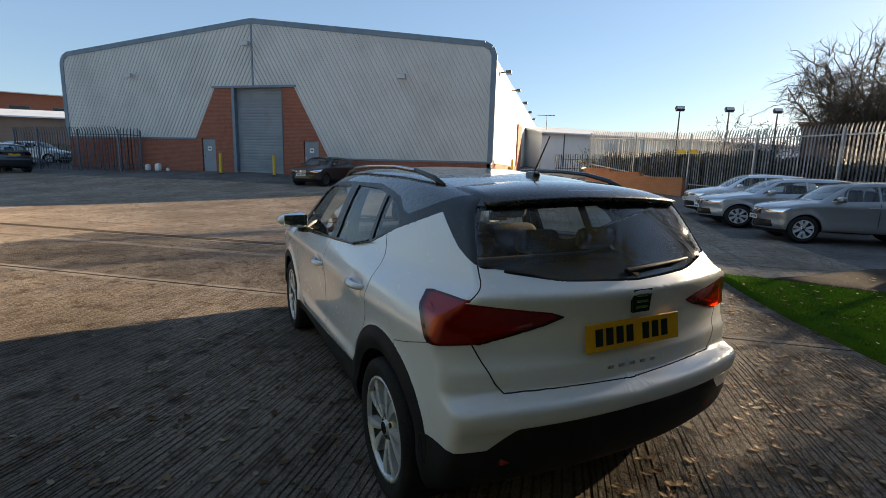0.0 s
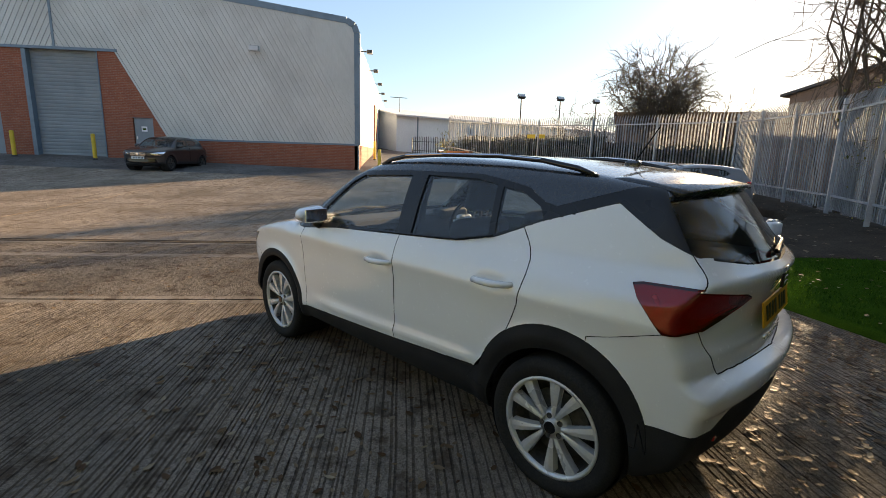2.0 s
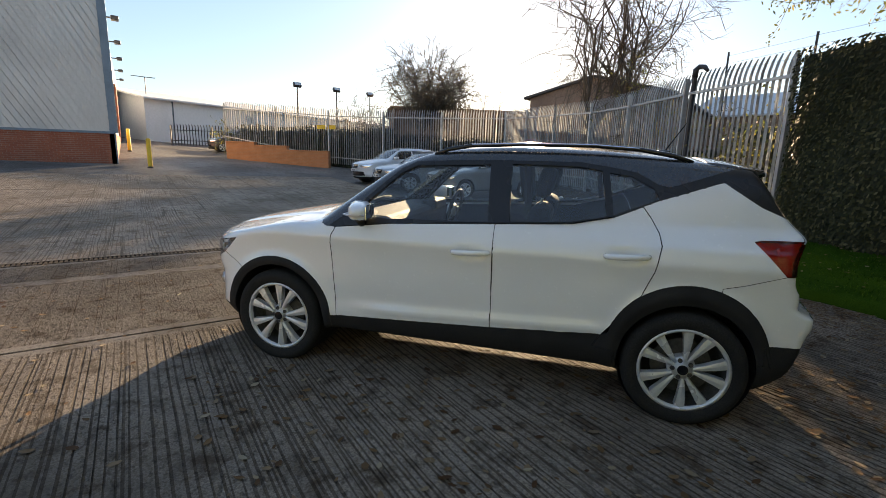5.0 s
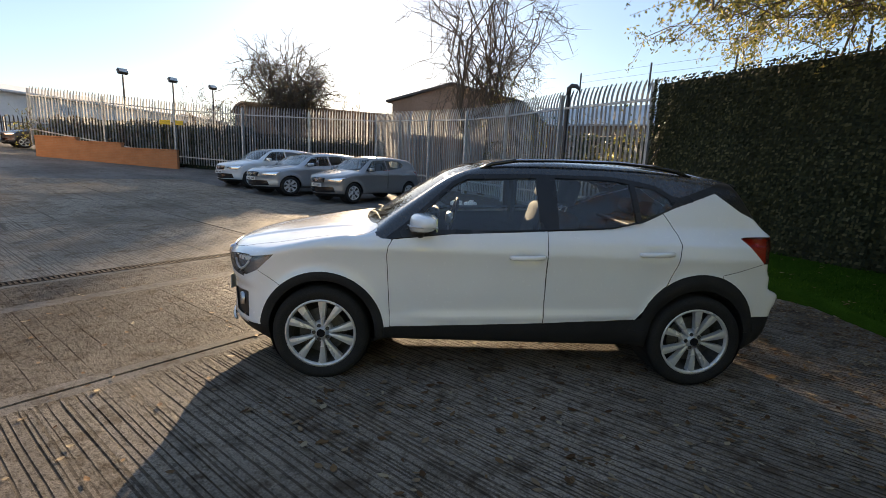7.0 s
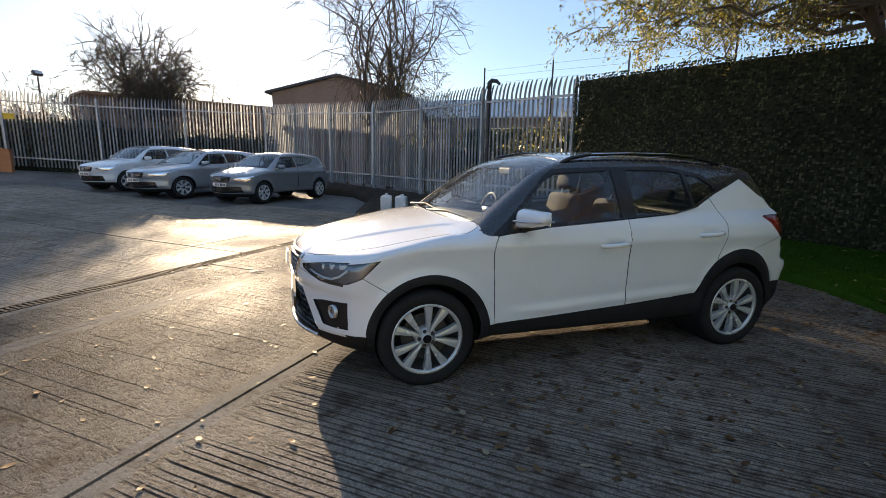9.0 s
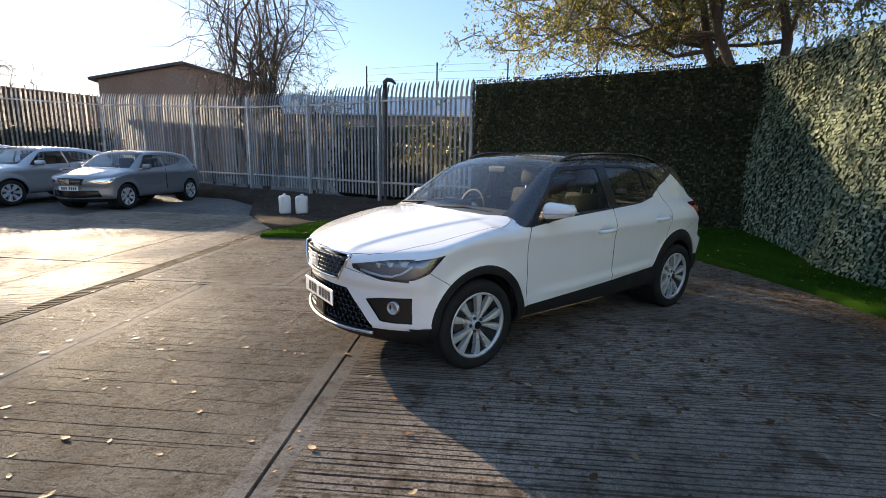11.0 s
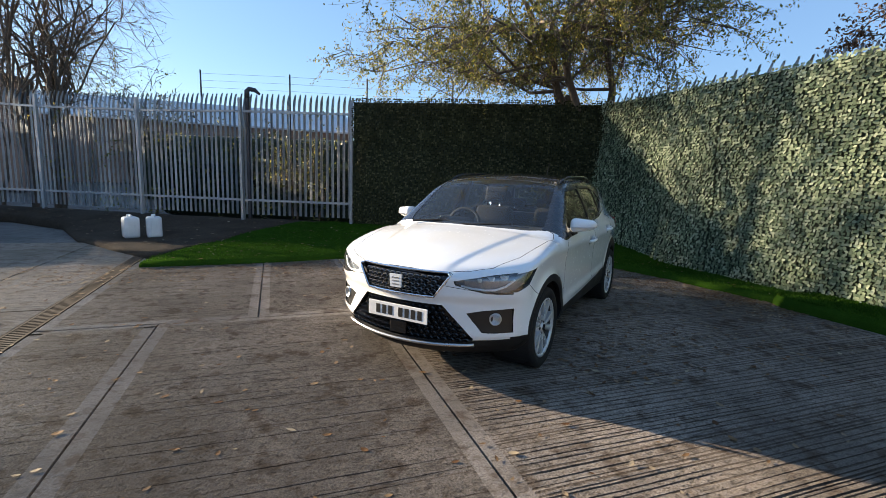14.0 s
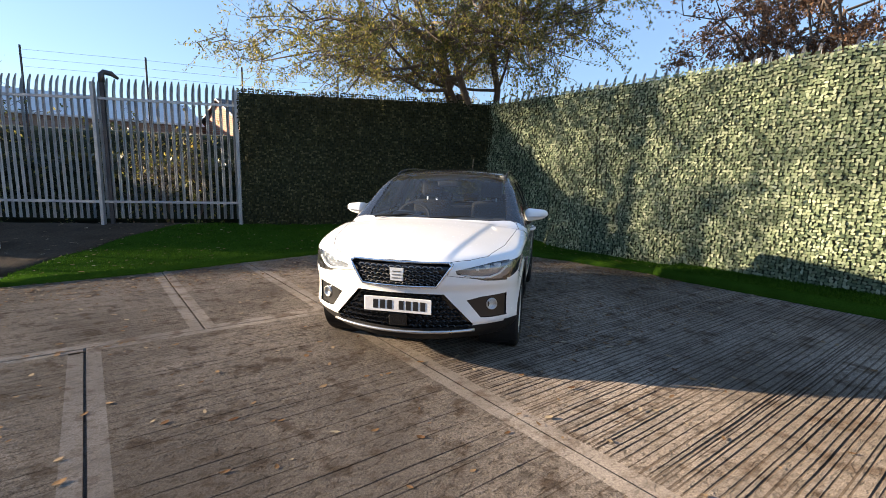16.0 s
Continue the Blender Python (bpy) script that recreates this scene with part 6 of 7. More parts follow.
def fallen_leaves():
    rng = np.random.default_rng(5)
    verts, faces = [], []

    def leaf(x, y, z, s):
        a, w_ = rng.uniform(0, 6.28), rng.uniform(0.35, 0.6)
        c, sn = math.cos(a), math.sin(a)
        curl = rng.uniform(0.05, 0.32) * s
        tilt = rng.uniform(-0.25, 0.25)
        b = len(verts)
        for u, v_, k in ((-1, 0, 0.6), (-0.3, w_, 0.35), (0.5, w_ * 0.8, 0.35), (1, 0, 0.8), (0.5, -w_ * 0.8, 0.3), (-0.3, -w_, 0.4), (0, 0, 0)):
            verts.append((x + (u * c - v_ * sn) * s, y + (u * sn + v_ * c) * s, z + 0.004 + k * curl + tilt * u * s * 0.5 + abs(tilt) * s * 0.5))
        for i in range(6):
            faces.append((b + 6, b + i, b + (i + 1) % 6))
    n = 0
    while n < 20000:
        x, y = rng.uniform(-6.5, 3.0), rng.uniform(-0.1, 9.5)
        edge = min(abs(x - 2.0 + max(0, (3.5 - y)) * 0.9), 3) < 0.7
        if (rng.random() > (0.34 if edge else 0.14 if y < 4 and x > -3 else 0.022)) or inside_poly(x, y, LAWN):
            n += 0 if rng.random() < 0.5 else 1
            continue
        leaf(x, y, 0, rng.uniform(0.014, 0.036))
        n += 1
    for _ in range(2600):   # drifts along the foot of the lawn
        k = int(rng.integers(4, len(LAWN_EDGE) - 1))
        (ax, ay), (bx, by), u = LAWN_EDGE[k], LAWN_EDGE[k + 1], rng.random()
        off = abs(rng.normal(0, 0.38)) + 0.03
        ln = math.hypot(bx - ax, by - ay)
        x, y = ax + (bx - ax) * u + (by - ay) / ln * off, ay + (by - ay) * u - (bx - ax) / ln * off
        if not inside_poly(x, y, LAWN):
            leaf(x, y, 0, rng.uniform(0.012, 0.032))
    for _ in range(700):
        x, y = rng.uniform(-2, 6), rng.uniform(-0.5, 7.7)
        if inside_poly(x, y, LAWN):
            leaf(x, y, 0.10 + bank(x, y), rng.uniform(0.018, 0.04))
    for _ in range(900):
        x, y = rng.uniform(3.5, 12.5), rng.uniform(4.5, 19)
        if inside_poly(x, y, SOIL_BED):
            leaf(x, y, soil_lift(x, y) + 0.09, rng.uniform(0.025, 0.06))
    me = bpy.data.meshes.new("fallen_leaves")
    me.from_pydata(verts, [], faces)
    tagged(part("fallen_leaves", me, FALLEN), "dry tan and yellow fallen leaves scattered on concrete", "leaves", kind="stuff")


fallen_leaves()

# ---- trees ----
def limb(bm, rng, p, q, r0, r1, sides, wob, n=4, sag=0.0):
    """A crooked branch from p to q; gives its points back."""
    p, q = Vector(p), Vector(q)
    ln = (q - p).length
    pts = [p]
    for i in range(1, n + 1):
        s = i / n
        c = p.lerp(q, s) + Vector(rng.normal(0, wob * ln, 3)) * (1 - abs(2 * s - 1) * 0.6) + Vector((0, 0, sag * ln * math.sin(math.pi * s)))
        pts.append(c)
    add_tube(bm, pts, [r0 + (r1 - r0) * i / n for i in range(n + 1)], sides, False)
    return pts


def tree(label, x, y, z, centre, radii, trunk_r, seed, stems=1, limbs=9, boughs=7, twigs=6, leaves=0, leaf_size=0.05, leaf_mtl=None, fork=0.45, hang=0.0, keep=None, twig_r=0.006, bough=1.0, arch=0.06):
    """A trunk that forks into limbs, boughs and twigs, which fill an uneven crown round centre; leaves grow along the twigs."""
    rng = np.random.default_rng(seed)
    t = thing("tree", label, "tree", pose(x, y, z))
    trunk, crown = bmesh.new(), bmesh.new()
    cen, tips = Vector(centre), []
    reach = (radii[0] + radii[1] + radii[2]) / 3

    def spot(k=1.0):
        while True:
            d = Vector(rng.normal(0, 1, 3)).normalized() * (0.45 + 0.55 * rng.random() ** 0.5) * k
            d.x, d.y, d.z = d.x * radii[0], d.y * radii[1], d.z * radii[2]
            d *= 0.82 + 0.36 * noise.noise((d.x * 0.7 + seed, d.y * 0.7, d.z * 0.7))
            if keep is None or keep(cen + d):
                return cen + d
    for s in range(stems):
        a = rng.uniform(0, 6.28)
        foot = Vector((math.cos(a), math.sin(a), 0)) * (0.35 if stems > 1 else 0)
        top = Vector((cen.x * 0.6 + foot.x * 1.8, cen.y * 0.6 + foot.y * 1.8, cen.z * fork))
        tp = limb(trunk, rng, foot, top, trunk_r * 1.3, trunk_r * 0.8, 10, 0.03, 5)
        for i in range(limbs):
            start = tp[-1] if i < limbs * 0.6 else tp[-2]
            end = spot(0.95)
            lp = limb(crown, rng, start, end, trunk_r * rng.uniform(0.4, 0.62) * (0.6 if limbs > 25 else 1), trunk_r * 0.12, 6, 0.07, 6, arch)
            for j in range(boughs):
                st_ = lp[int(rng.integers(2, len(lp)))]
                out = st_ - cen
                q = st_ + (Vector(rng.normal(0, 0.75, 3)) + out.normalized() * 0.5 + Vector((0, 0, hang * 0.3))) * reach * bough * rng.uniform(0.22, 0.5)
                if keep is not None and not keep(q):
                    q.z = 3.6 + rng.random() * 0.8
                bp = limb(crown, rng, st_, q, trunk_r * 0.13, twig_r * 1.6, 4, 0.08, 3, 0.03)
                for k in range(twigs):
                    s2 = bp[int(rng.integers(1, len(bp)))]
                    d = (Vector(rng.normal(0, 1, 3)).normalized() + (q - st_).normalized() * 0.7 + Vector((0, 0, hang)))
                    wp = limb(crown, rng, s2, s2 + d * rng.uniform(0.25, 0.62), twig_r, twig_r * 0.35, 3, 0.08, 2)
                    tips.append((wp[0], wp[-1]))
    part("trunk", trunk, BARK, t, "", True)
    tagged(part("crown", crown, TWIG, t, "", True), kind="stuff")
    if leaves:
        verts, faces = [], []
        for _ in range(leaves):
            p, q = tips[int(rng.integers(len(tips)))]
            c = p.lerp(q, rng.uniform(0.2, 1.1)) + Vector(rng.normal(0, 0.045, 3))
            u = (Vector(rng.normal(0, 0.8, 3)) + Vector((0, 0, -0.7))).normalized()
            v_ = u.cross(Vector(rng.normal(0, 1, 3))).normalized()
            s = leaf_size * rng.uniform(0.6, 1.2)
            b = len(verts)
            verts += [tuple(c + u * s), tuple(c + v_ * s * 0.45 + u * 0.1 * s), tuple(c - u * s), tuple(c - v_ * s * 0.45 - u * 0.1 * s)]
            faces.append((b, b + 1, b + 2, b + 3))
        me = bpy.data.meshes.new("leaves")
        me.from_pydata(verts, [], faces)
        tagged(part("leaves", me, leaf_mtl or TREE_LEAF, t), kind="stuff")
    return t


def behind_screens(p):
    return p.z > 3.4


tree("broad tree with thinning yellow-green autumn leaves behind the screens", 3.25, -1.35, 0.0, (0.9, 1.7, 5.1), (6.6, 6.0, 2.6), 0.085, 11, 4, 9, 11, 9, 66000, 0.037, None, 0.86, 0.0, behind_screens, bough=0.5, arch=0.05)
tree("brown-leaved beech behind the ivy screen", -1.8, -4.6, 0.0, (0, 0, 5.2), (3.2, 2.4, 2.2), 0.10, 31, 2, 9, 8, 9, 34000, 0.045, BROWN_LEAF)
tree("brown-leaved beech behind the ivy screen", -6.0, -5.6, 0.0, (0, 0, 4.9), (3.2, 2.4, 2.1), 0.10, 32, 2, 9, 8, 9, 20000, 0.045, BROWN_LEAF)
tree("tall bare multi-stemmed birch against the sun", 10.9, 12.0, 0.2, (0, 0, 6.9), (3.3, 3.1, 4.0), 0.075, 41, 4, 11, 10, 8, 0, fork=0.42, bough=0.6)
tree("slender bare sapling beside the birch", 12.0, 13.9, 0.2, (0, 0, 5.0), (1.0, 1.0, 2.2), 0.045, 42, 2, 4, 5, 5, 0, fork=0.4)
tree("round-crowned bare tree beyond the far fence", 14.3, 29.2, 0.4, (0, 0, 5.9), (3.9, 3.9, 2.5), 0.17, 51, 2, 34, 14, 12, 3500, 0.04, TREE_LEAF, 0.5, twig_r=0.008, bough=0.42)
tree("low bare bush beyond the far fence", 20.5, 30.0, 0.5, (0, 0, 3.8), (2.8, 2.0, 1.6), 0.09, 52, 4, 5, 6, 6, 900, 0.06, BROWN_LEAF, twig_r=0.011)
tree("sapling with sparse yellow leaves behind the fence", 9.2, 9.0, 0.2, (0, 0, 3.2), (1.1, 1.1, 1.2), 0.03, 61, 3, 4, 5, 4, 700, 0.045)
tree("sapling with sparse yellow leaves behind the fence", 7.3, 5.2, 0.1, (0, 0, 1.7), (0.7, 0.7, 0.95), 0.025, 62, 3, 4, 5, 4, 900, 0.045)
tree("bare bush behind the far fence", 9.5, 31.5, 0.8, (0, 0, 3.0), (1.6, 1.4, 1.3), 0.05, 63, 3, 4, 5, 5, 300, 0.06, BROWN_LEAF, twig_r=0.011)
tree("bare bush behind the far fence", 13.0, 33.0, 0.9, (0, 0, 3.3), (1.8, 1.4, 1.3), 0.05, 64, 3, 4, 5, 5, 300, 0.06, BROWN_LEAF, twig_r=0.011)
st = thing("tree_stump", "sawn-off dead tree trunk rising over the screens' corner", "stump", pose(3.95, -0.28, 0))
part("trunk", tube_bm([(0, 0, 0), (0.02, 0, 1.6), (0.0, 0.03, 2.9), (-0.06, 0.02, 3.28), (-0.1, 0.0, 3.36)], [0.2, 0.17, 0.15, 0.13, 0.07], 12), BARK, st, "", True)

# ---- a dark hedge bank some way behind the near fence, and ivy on the fence ----
def leafy_bank(name, label, a, b, z1, depth, count, seed, mtl):
    rng = np.random.default_rng(seed)
    t = thing(name, label, "hedge")
    d = Vector((b[0] - a[0], b[1] - a[1]))
    ang = math.degrees(math.atan2(d.y, d.x))
    part("core", soft_box(0, d.length, -depth * 0.35, depth * 0.35, 0, z1 - 0.35, 0.3), BACKING, t, m=pose(a[0], a[1], 0, 0, 0, ang))
    verts, faces = [], []
    n = Vector((-d.y, d.x)).normalized()
    for _ in range(count):
        s, w = rng.random(), rng.uniform(-0.55, 0.55)
        zz = rng.uniform(0.1, 1.0) ** 0.7 * z1 * (0.9 + 0.16 * noise.noise((s * d.length * 0.5, 0, seed)))
        p = Vector((a[0] + d.x * s + n.x * w * depth, a[1] + d.y * s + n.y * w * depth, zz))
        u = Vector(rng.normal(0, 1, 3)).normalized()
        v_ = u.cross(Vector(rng.normal(0, 1, 3))).normalized()
        r = rng.uniform(0.06, 0.12)
        k = len(verts)
        verts += [tuple(p + u * r), tuple(p + v_ * r * 0.6), tuple(p - u * r), tuple(p - v_ * r * 0.6)]
        faces.append((k, k + 1, k + 2, k + 3))
    me = bpy.data.meshes.new("leaves")
    me.from_pydata(verts, [], faces)
    tagged(part("leaves", me, mtl, t), kind="stuff")


DARK_LEAF = leaf_material("dark_hedge_leaf", [(0.0, (0.02, 0.028, 0.012)), (0.7, (0.04, 0.05, 0.018)), (1.0, (0.09, 0.08, 0.025))], 0.5, 0.2)
leafy_bank("far_hedge", "dark overgrown hedge beyond the palisade fence", (15.5, -4.5), (20.5, 12.0), 3.35, 1.6, 9000, 81, DARK_LEAF)


def ivy_clumps():
    rng = np.random.default_rng(77)
    verts, faces = [], []
    for _ in range(2600):
        s = rng.uniform(0, 9)
        z = min(2.5, abs(rng.normal(1.0, 0.8)))
        if noise.noise((s * 1.1, z * 1.3, 0)) < 0.05:
            continue
        p = Vector((6.1 + 0.50 * s, 4.5 + 0.87 * s, z + 0.25)) + Vector(rng.normal(0, 0.05, 3))
        u = Vector(rng.normal(0, 1, 3)).normalized()
        v_ = u.cross(Vector(rng.normal(0, 1, 3))).normalized()
        r = rng.uniform(0.025, 0.05)
        b = len(verts)
        verts += [tuple(p + u * r), tuple(p + v_ * r * 0.6), tuple(p - u * r), tuple(p - v_ * r * 0.6)]
        faces.append((b, b + 1, b + 2, b + 3))
    me = bpy.data.meshes.new("ivy")
    me.from_pydata(verts, [], faces)
    tagged(part("ivy", me, TREE_LEAF), "trailing yellow-green ivy behind the fence pales", "ivy", kind="stuff")


ivy_clumps()
BROWN_SCRUB = leaf_material("brown_scrub_leaf", [(0.0, (0.05, 0.036, 0.022)), (0.6, (0.085, 0.062, 0.036)), (1.0, (0.14, 0.105, 0.05))], 0.7, 0.2)
leafy_bank("scrub_bank", "brown scrubby hedge close behind the far fence", (2.7, 32.4), (9.3, 25.0), 3.1, 1.1, 7000, 83, BROWN_SCRUB)
leafy_bank("scrub_bank", "brown scrubby hedge close behind the far fence", (9.3, 25.0), (13.3, 19.4), 2.7, 1.1, 6000, 84, BROWN_SCRUB)
leafy_bank("bramble_bank", "dark brambles and undergrowth close behind the fence", (8.3, 2.0), (11.6, 9.2), 1.95, 1.3, 7000, 82, DARK_LEAF)

# ---- planter wall, sheds and far buildings ----
def brick_planter():
    p = thing("planter_wall", "low orange brick planter wall in stepped lengths", "wall", pose(1.1, 30.3, 0, 0, 0, math.degrees(math.atan2(-4.3, 4.7))))
    for i, (x0, x1, top) in enumerate(((0.5, 2.2, 1.74), (2.2, 4.1, 1.58), (4.1, 6.5, 1.36))):
        seg = part("wall_length", box_bm(x0, x1, -0.15, 0.15, 0.2, top, 0.01), PLANTER_BRICK, p)
        part("coping", box_bm(x0, x1, -0.19, 0.19, top, top + 0.07, 0.008), PLANTER_BRICK, seg)


brick_planter()
tree("small yellow-green shrub on the planter wall", 1.6, 31.2, 1.3, (0, 0, 0.9), (0.7, 0.6, 0.6), 0.02, 71, 3, 3, 4, 4, 500, 0.06)


def shed(name, label, x, y, turn, ln, dp, z0, eave, ridge, wall_m, roof_m, windows=()):
    s = thing(name, label, "building", pose(x, y, 0, 0, 0, turn))
    prof = [(0, z0), (dp, z0), (dp, eave), (dp / 2, ridge), (0, eave)]
    bm = bmesh.new()
    add_prism(bm, prof, 0, ln, Matrix(((0, 0, 1, 0), (1, 0, 0, 0), (0, 1, 0, 0), (0, 0, 0, 1))))
    bmesh.ops.recalc_face_normals(bm, faces=bm.faces)
    part("wall", bm, wall_m, s)
    for sgn in (0, 1):
        a, b = ((-0.35, eave - 0.12), (dp / 2, ridge + 0.03)) if sgn == 0 else ((dp + 0.35, eave - 0.12), (dp / 2, ridge + 0.03))
        bm = bmesh.new()
        add_prism(bm, [a, b, (b[0], b[1] + 0.14), (a[0], a[1] + 0.14)], -0.3, ln + 0.3, Matrix(((0, 0, 1, 0), (1, 0, 0, 0), (0, 1, 0, 0), (0, 0, 0, 1))))
        bmesh.ops.recalc_face_normals(bm, faces=bm.faces)
        part("roof", bm, roof_m, s)
    part("gutter", box_bm(-0.3, ln + 0.3, -0.5, -0.36, eave - 0.14, eave - 0.02, 0.01), roof_m, s)
    for wx, wz, ww, wh in windows:
        wd = part("window", box_bm(wx, wx + ww, -0.03, 0.02, wz, wz + wh), TRIM_BLUE, s)
        part("pane", box_bm(wx + 0.05, wx + ww - 0.05, -0.045, -0.032, wz + 0.05, wz + wh - 0.05), GLOSS_BLACK, wd)
    return s


shed("white_shed", "long low white metal shed with shallow roof", -1.95, 44.0, 31, 34, 9, 0.8, 5.0, 5.75, WHITE_WALL, ROOF_GREY, ((2.2, 2.0, 0.12, 3.0), (9, 2.8, 0.5, 0.4), (11, 2.8, 0.5, 0.4)))
shed("brown_block", "flat-topped brown building behind the far fence", 14.3, 34.6, -24, 14, 10, 0.4, 4.95, 5.0, BROWN_WALL, BROWN_WALL)
shed("brown_hall", "brown gable-ended hall with shallow dark roof against the sun", 22.0, 16.8, 21.3, 20, 8.26, 0.2, 5.2, 6.15, BROWN_WALL, DARK_STEEL)
shed("long_grey_roof", "distant low building with pale blue-grey roof", 38.0, 25.0, -87, 26, 10, 0.2, 5.2, 7.2, BROWN_WALL, ROOF_GREY)
shed("brick_house", "distant brick house with grey tiled roof", 34.0, -3.0, -80, 9, 8, 0.2, 5.2, 7.2, BRICK, DARK_STEEL, ((2, 3.2, 1.2, 1.2), (5, 3.2, 1.2, 1.2)))
shed("brick_house", "distant brick house above the brown bushes", -6.0, -30.0, 185, 9, 8, 0.2, 8.2, 10.2, BRICK, DARK_STEEL, ((2, 5.8, 1.2, 1.2), (5, 5.8, 1.2, 1.2)))
shed("brick_office", "distant flat brick office beyond the gates", -78.5, 51.0, 40, 16, 12, 0.8, 10.6, 10.7, BRICK, ROOF_GREY, ((2, 7.6, 2.4, 1.2), (7, 7.6, 2.4, 1.2)))
shed("low_white_unit", "long low unit with white roof beyond the gates", -60.0, 34.0, 25, 30, 10, 0.8, 5.6, 6.5, BROWN_WALL, WHITE_WALL, ((3, 1.8, 5, 1.2), (10, 1.8, 5, 1.2)))
shed("grey_unit", "distant dark grey unit beyond the warehouse", -9.0, 95.0, 5, 8, 12, 1.2, 6.0, 7.4, DARK_STEEL, ROOF_GREY)

for fx, fy, fz in ((7.976, 38.486, 6.3), (11.505, 39.54, 6.35), (15.23, 41.194, 6.45)):
    f = thing("flood_mast", "thin grey mast with a square floodlight head", "floodlight", pose(fx, fy, 0), "floodlight masts")
    part("mast", tube_bm([(0, 0, 0), (0, 0, fz - 0.2)], [0.09, 0.05], 8), DARK_STEEL, f)
    hd = part("lamp_head", soft_box(-0.3, 0.3, -0.12, 0.12, -0.16, 0.16, 0.02), DARK_STEEL, f, m=pose(0, 0, fz, -35, 0, 10))
    part("lamp_face", box_bm(-0.25, 0.25, -0.128, -0.121, -0.12, 0.12), ROOF_GREY, hd)
ae = thing("roof_aerial", "thin television aerial on the white shed roof", "aerial", pose(-1.7, 46.0, 5.2))
part("mast", tube_bm([(0, 0, 0), (0, 0, 1.5)], 0.03, 6), DARK_STEEL, ae)
part("cross_bar", tube_bm([(-0.9, 0, 1.5), (0.7, 0, 1.45)], 0.03, 6), DARK_STEEL, ae)

# ---- parked cars ----
SILVER = paint("silver_car_paint", (0.42, 0.44, 0.46), 0.6)
GREY = paint("grey_car_paint", (0.27, 0.275, 0.28), 0.5)
PEARL = paint("pearl_white_paint", (0.66, 0.67, 0.68), 0.1)
BLACK = paint("black_car_paint", (0.012, 0.012, 0.014))
NAVY = paint("dark_blue_grey_paint", (0.03, 0.035, 0.045), 0.3)


def parked_skin():
    v, t = skin(car_inside, (0.15, 0.0, 0.62), (2.72, 0.0, 0.74), 46, 20, 48)
    panels = [
        ("arch_hole", "side", arc(0.01, 0.33, 0.365, -60, 240, 20)), ("arch_hole", "side", arc(2.566, 0.34, 0.365, -60, 240, 20)),
        ("front_lamp", "side", [(-0.80, 0.80), (-0.56, 0.80), (-0.30, 0.842), (-0.50, 0.69), (-0.80, 0.67)]),
        ("front_lamp", "front", [(-0.43, 0.73), (-0.66, 0.80), (-0.95, 0.84), (-0.95, 0.67), (-0.60, 0.672)]),
        ("tail_lamp", "side", [(2.835, 1.045), (3.4, 1.06), (3.4, 0.885), (2.985, 0.885)]),
        ("tail_lamp", "rear", [(-0.95, 1.055), (-0.50, 1.03), (-0.48, 0.9), (-0.95, 0.885)]),
        ("grille", "front", [(0.02, 0.80), (-0.36, 0.79), (-0.30, 0.64), (0.02, 0.63)]),
        ("lower_grille", "front", [(0.02, 0.50), (-0.60, 0.50), (-0.66, 0.34), (0.02, 0.30)]),
        ("front_window", "side", [(0.50, 1.03), (0.86, 1.335), (0.95, 1.375), (1.46, 1.40), (1.48, 1.066)]),
        ("rear_window", "side", [(1.53, 1.072), (1.51, 1.40), (1.98, 1.397), (2.25, 1.35), (2.40, 1.26), (2.20, 1.16)]),
        ("windscreen", "up", [(0.225, 0.02), (0.285, -0.52), (0.36, -0.68), (1.02, -0.59), (1.09, 0.02)]),
        ("rear_screen", "rear", [(0.02, 1.105), (-0.61, 1.16), (-0.585, 1.37), (0.02, 1.40)]),
        ("lower_trim", "any", [(-1, 0), (3.6, 0), (3.6, 0.29), (-1, 0.29)]),
        ("body", "any", [(-2, -1), (5, -1), (5, 3), (-2, 3)]),
    ]
    v, t, names, vn = share_out(v, t, panels)
    return v, t, names.astype(str), vn


PARKED = parked_skin()


